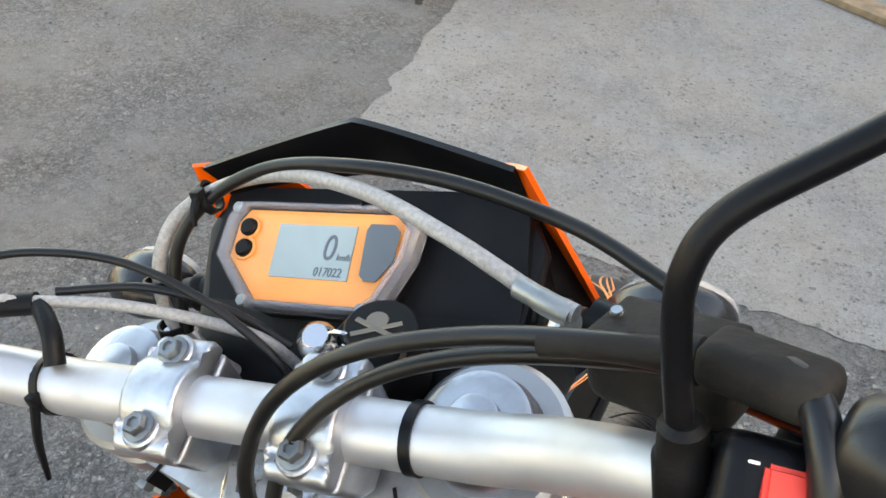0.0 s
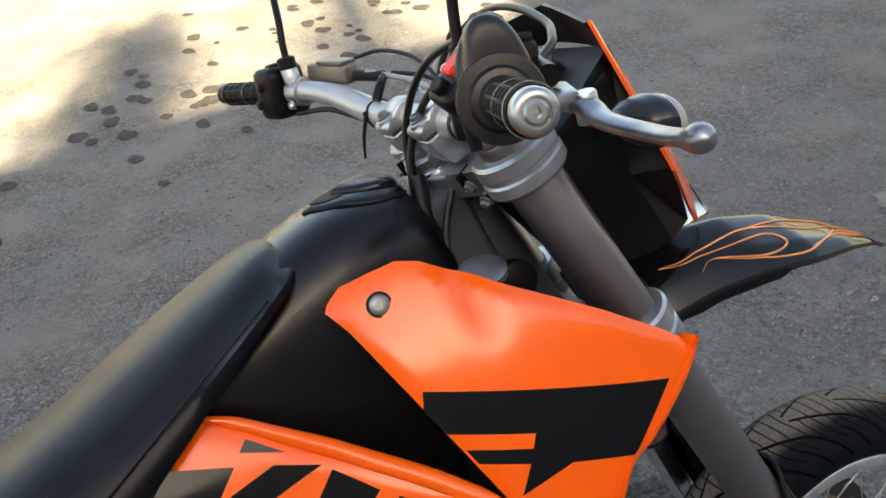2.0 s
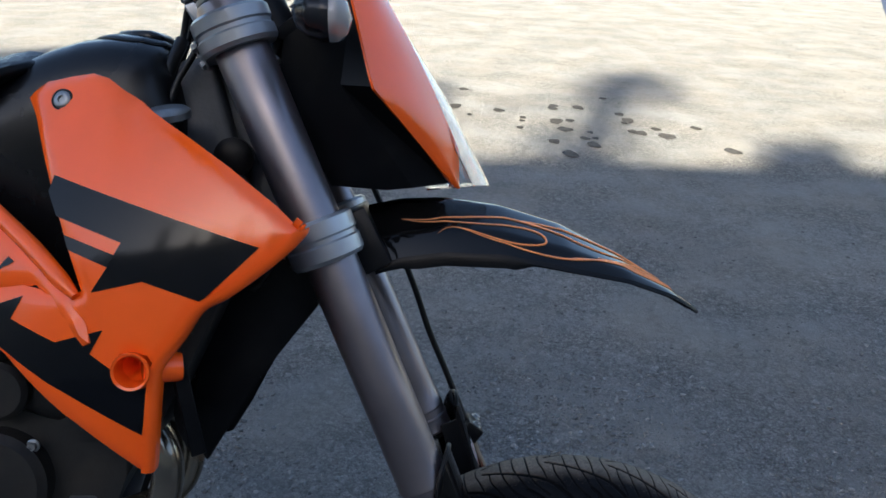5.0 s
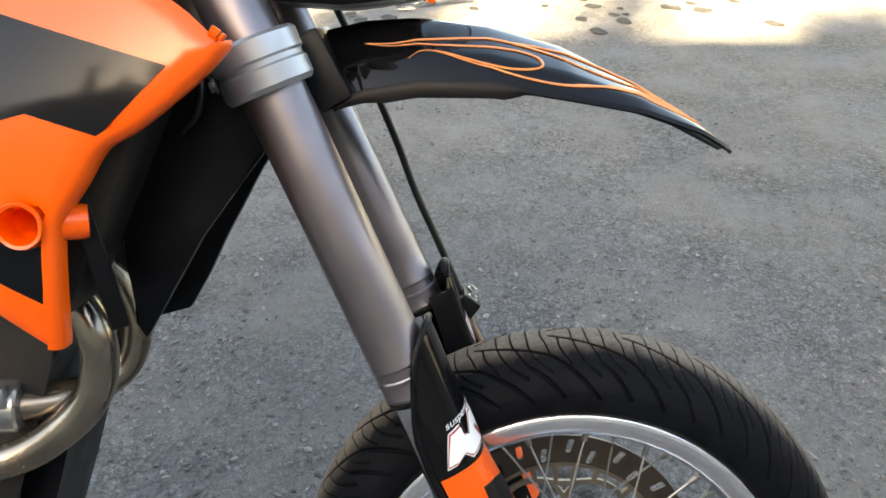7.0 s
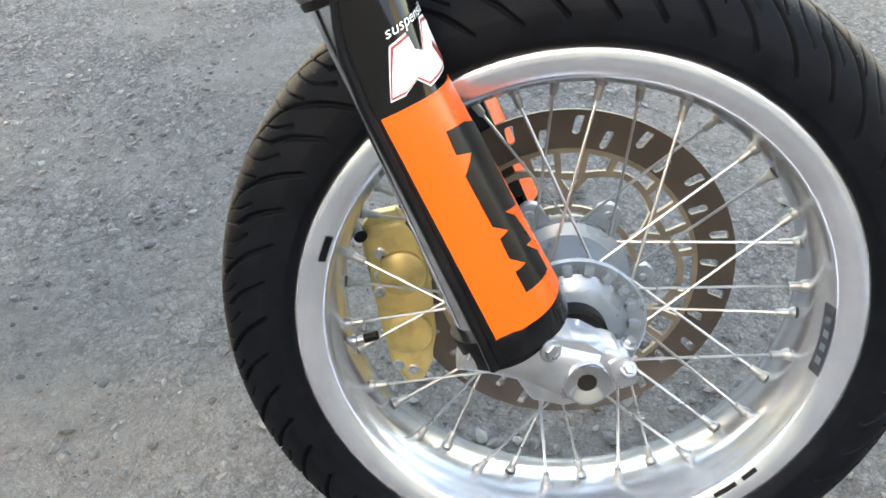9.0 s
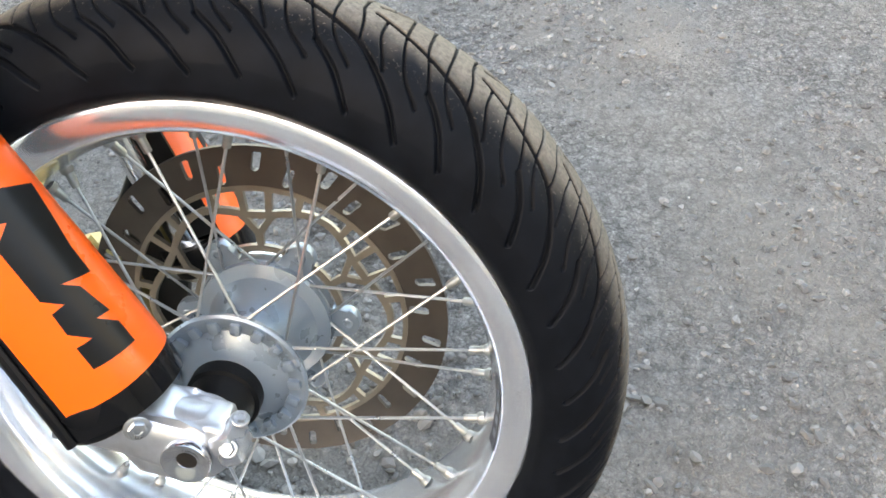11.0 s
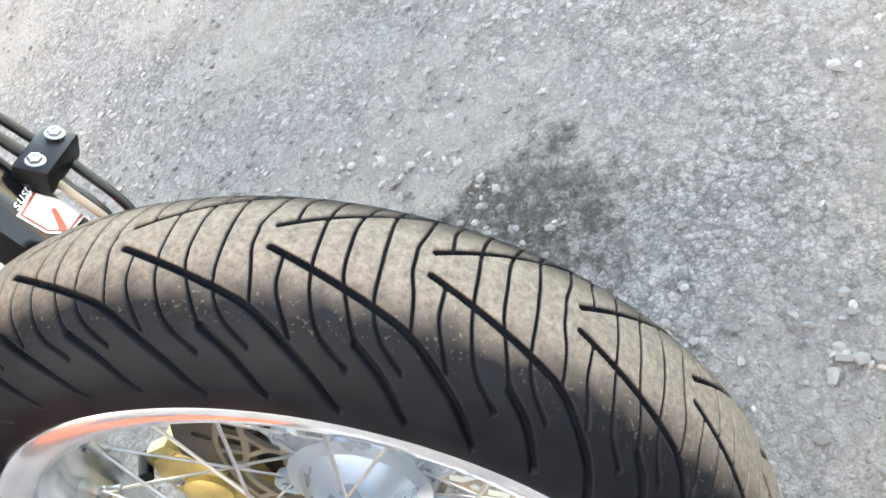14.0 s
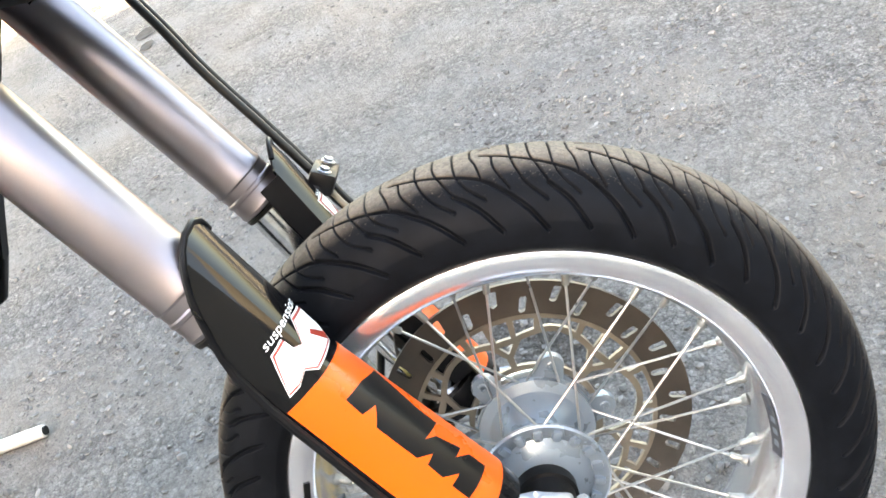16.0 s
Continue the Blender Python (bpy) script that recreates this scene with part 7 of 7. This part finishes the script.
def far_patch():
    """A flat dark blue-grey patch on the ground past the far side of the yard."""
    m = material("dark blue-grey ground patch", (0.027, 0.038, 0.068), 0.8, vary=0.2, grain=6, bump=0.3, bump_scale=60, spec=0.2)
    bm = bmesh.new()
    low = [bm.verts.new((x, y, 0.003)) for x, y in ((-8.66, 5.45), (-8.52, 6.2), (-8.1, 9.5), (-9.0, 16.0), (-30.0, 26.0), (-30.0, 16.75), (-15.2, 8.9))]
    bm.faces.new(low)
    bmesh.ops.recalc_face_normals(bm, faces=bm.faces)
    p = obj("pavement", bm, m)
    tagged(p, "flat dark blue-grey patch past the sunlit yard", "pavement", kind="structure")


far_patch()


def tree(x, y, height, crown, seed, name_label):
    """A slender tree: a tapered trunk, limbs, and a crown of many small leaves."""
    rnd = random.Random(seed)
    root = new("tree")
    root.location = (x, y, 0)
    tagged(root, name_label, "tree")
    top = Vector((rnd.uniform(-0.2, 0.2), rnd.uniform(-0.2, 0.2), height))
    part("trunk", tube([(0, 0, 0), (0.05, 0.04, height * 0.4), top], [0.13, 0.09, 0.02], 10), BARK, root)
    verts, faces = [], []
    for k in range(14):
        z = height * rnd.uniform(0.62, 0.97)
        a = rnd.uniform(0, 6.28)
        r = crown * rnd.uniform(0.5, 1.0) * (1.55 - z / height)
        tip = Vector((r * math.cos(a), r * math.sin(a), z + rnd.uniform(0.1, 0.5)))
        part("limb", tube([(0, 0, z * 0.85), tip * 0.5 + Vector((0, 0, z * 0.48)), tip], [0.035, 0.02, 0.006], 6, 9), BARK, root)
        for c in range(5):
            mid = tip.lerp(Vector((0, 0, z)), rnd.uniform(0, 0.5)) + Vector([rnd.gauss(0, 0.28 * crown + 0.03) for _ in range(3)])
            for _ in range(70):
                p = mid + Vector([rnd.gauss(0, 0.2 * crown + 0.04) for _ in range(3)])
                u = Vector([rnd.gauss(0, 1) for _ in range(3)]).normalized() * rnd.uniform(0.03, 0.05)
                v = u.orthogonal().normalized() * 0.018
                i = len(verts)
                verts += [p - u, p + v, p + u, p - v]
                faces.append((i, i + 1, i + 2, i + 3))
    me = bpy.data.meshes.new("crown")
    me.from_pydata([tuple(v) for v in verts], [], faces)
    me.materials.append(LEAF)
    ob = new("crown", me)
    ob.parent = root


BARK = material("tree bark", (0.13, 0.1, 0.075), 0.85, vary=0.3, grain=25, bump=0.5, bump_scale=60)
LEAF = material("green leaves", (0.07, 0.11, 0.035), 0.6, vary=0.3, grain=3)
for n, (x, y, h, c) in enumerate([(10.5, -4.05, 8.9, 0.55), (10.5, -2.79, 7.95, 0.2), (10.5, -5.42, 8.75, 0.42), (10.5, -5.25, 7.9, 0.42), (10.6, -8.95, 9.5, 0.3), (10.4, -6.85, 7.95, 0.2)]):
    tree(x, y, h, c, 11 + n, "slender leafy tree behind the wall")


# ---- yard litter ----
def spots():
    """Dark irregular spots scattered on the asphalt."""
    m = material("dark spot asphalt", (0.045, 0.04, 0.034), 0.8, vary=0.4, grain=30, spec=0.15)
    rnd = random.Random(3)
    bm = bmesh.new()
    near = [(-3.6, -0.75), (-4.4, 0.9), (-3.6, -0.3), (-4.2, 1.1), (-4.9, 0.9), (-3.9, -0.2)]
    for k in range(64):
        cx, cy = near[k % len(near)]
        x, y = cx + rnd.gauss(0, 0.42), cy + rnd.gauss(0, 0.4)
        r = rnd.uniform(0.022, 0.058)
        ph = rnd.uniform(0, 6)
        ring = [bm.verts.new((x + r * 1.25 * math.cos(a) * (1 + 0.16 * math.sin(3 * a + ph)), y + r * 0.8 * math.sin(a) * (1 + 0.2 * math.cos(2 * a + ph)), 0.003 + 0.00006 * k)) for a in (2 * math.pi * i / 16 for i in range(16))]
        bm.faces.new(ring)
    s = obj("damp_spots", bm, m)
    tagged(s, "scattered dark spots on sunlit asphalt", "stain", kind="stuff")


spots()


def pebbles():
    """Loose grit strewn over the asphalt."""
    rnd = random.Random(8)
    verts, faces = [], []
    ball = bmesh.new()
    bmesh.ops.create_icosphere(ball, subdivisions=1, radius=1.0)
    base = [v.co.copy() for v in ball.verts]
    tri = [[v.index for v in f.verts] for f in ball.faces]
    ball.free()
    for k in range(52000):
        x, y = (rnd.uniform(-2.6, 0.6), rnd.uniform(-2.0, 1.9)) if k % 2 else (rnd.uniform(-1.3, 0.6), rnd.uniform(-1.0, 1.0))
        rough = noise.noise(Vector((x * 1.9, y * 1.9, 1))) + 0.5 * noise.noise(Vector((x * 6, y * 6, 4)))
        if rough < rnd.uniform(-0.35, 0.55):
            continue
        r = 0.0017 + 0.0075 * rnd.random() ** 4
        wide = Vector((rnd.uniform(0.8, 1.5), rnd.uniform(0.7, 1.1), rnd.uniform(0.45, 0.8)))
        q = Euler((rnd.uniform(-0.5, 0.5), rnd.uniform(-0.5, 0.5), rnd.uniform(0, 6.28))).to_matrix()
        sink = rnd.uniform(-0.25, 0.25) * r
        i = len(verts)
        for b in base:
            p = q @ Vector((b.x * wide.x, b.y * wide.y, b.z * wide.z)) * (r * rnd.uniform(0.72, 1.12))
            verts.append((x + p.x, y + p.y, sink + p.z + ground_height(x, y)))
        faces += [(a + i, b + i, c + i) for a, b, c in tri]
    me = bpy.data.meshes.new("loose_grit")
    me.from_pydata(verts, [], faces)
    me.materials.append(GRIT)
    g = new("loose_grit", me)
    tagged(g, "loose pale grit strewn over the asphalt", "grit", kind="stuff")


def grit_material():
    m = material("pale grit", (0.3, 0.29, 0.27), 0.85, vary=0.1)
    nd, ln = m.node_tree.nodes, m.node_tree.links
    geo = nd.new("ShaderNodeNewGeometry")
    ramp = nd.new("ShaderNodeValToRGB")
    ramp.color_ramp.elements[0].color = (0.075, 0.071, 0.066, 1)
    ramp.color_ramp.elements[1].color = (0.22, 0.208, 0.193, 1)
    mid = ramp.color_ramp.elements.new(0.86)
    mid.color = (0.172, 0.163, 0.151, 1)
    ln.new(geo.outputs["Random Per Island"], ramp.inputs[0])
    ln.new(ramp.outputs[0], nd["Principled BSDF"].inputs["Base Color"])
    return m


GRIT = grit_material()
pebbles()


def pole():
    a, b = Vector((-0.664, -0.893, 0.0128)), Vector((-0.652, -2.35, 0.0128))
    d = (b - a).normalized()
    p = part("pole", turn([(0, 0.0085), (0.001, 0.0118), (0.006, 0.0125), (1.45, 0.0125), (1.457, 0.0118), (1.457, 0.0085), (1.35, 0.0082)], a, d, 24), WHITE_PAINT, None)
    part("pole_end", turn([(-0.003, 0.0088), (0.012, 0.0088)], a, d, 20), RUBBER, p, "dark worn end plug")
    tagged(p, "chipped white painted pole lying on asphalt", "pole")


pole()


def boards():
    wood = material("dark weathered wood", (0.045, 0.04, 0.038), 0.8, vary=0.3, grain=14, bump=0.4, bump_scale=90)
    brown = material("brown weathered plank", (0.23, 0.15, 0.085), 0.75, vary=0.3, grain=18, bump=0.4, bump_scale=90)
    a, b = Vector((-1.38, 2.527, 0)), Vector((-0.75, 3.75, 0))
    d = (b - a).normalized()
    prof = [(0.0, 0.0), (0.05, 0.03), (0.075, 0.055), (0.11, 0.05), (0.13, 0.004), (1.3, 0.004), (1.3, 0.55), (0.02, 0.55), (0.035, 0.09)]
    m = Matrix(((d.x, 0, d.y, a.x), (d.y, 0, -d.x, a.y), (0, 1, 0, 0.001), (0, 0, 0, 1)))
    o = part("board", slab(prof, m, 0.03, 0.003), wood, None)
    tagged(o, "dark splintered board standing on edge", "board")
    s = part("stake", tube([(-1.238, 2.478, 0.0), (-1.232, 2.50, 0.3), (-1.225, 2.52, 0.6)], [0.016, 0.019, 0.02], 8), wood, None)
    tagged(s, "dark wooden stake leaning on a board", "stake")
    p0, p1 = Vector((0.2, 3.40, 0)), Vector((1.3, 2.60, 0))
    q = (p1 - p0).normalized()
    k = part("plank", block(Matrix.Translation((p0 + p1) / 2 + Vector((q.y * -0.07, q.x * 0.07, 0.02))) @ pose(0, 0, 0, 0, 0, math.degrees(math.atan2(q.y, q.x))), (1.35, 0.14, 0.03), 0.004), brown, None)
    tagged(k, "brown wooden plank lying on concrete", "plank")


boards()
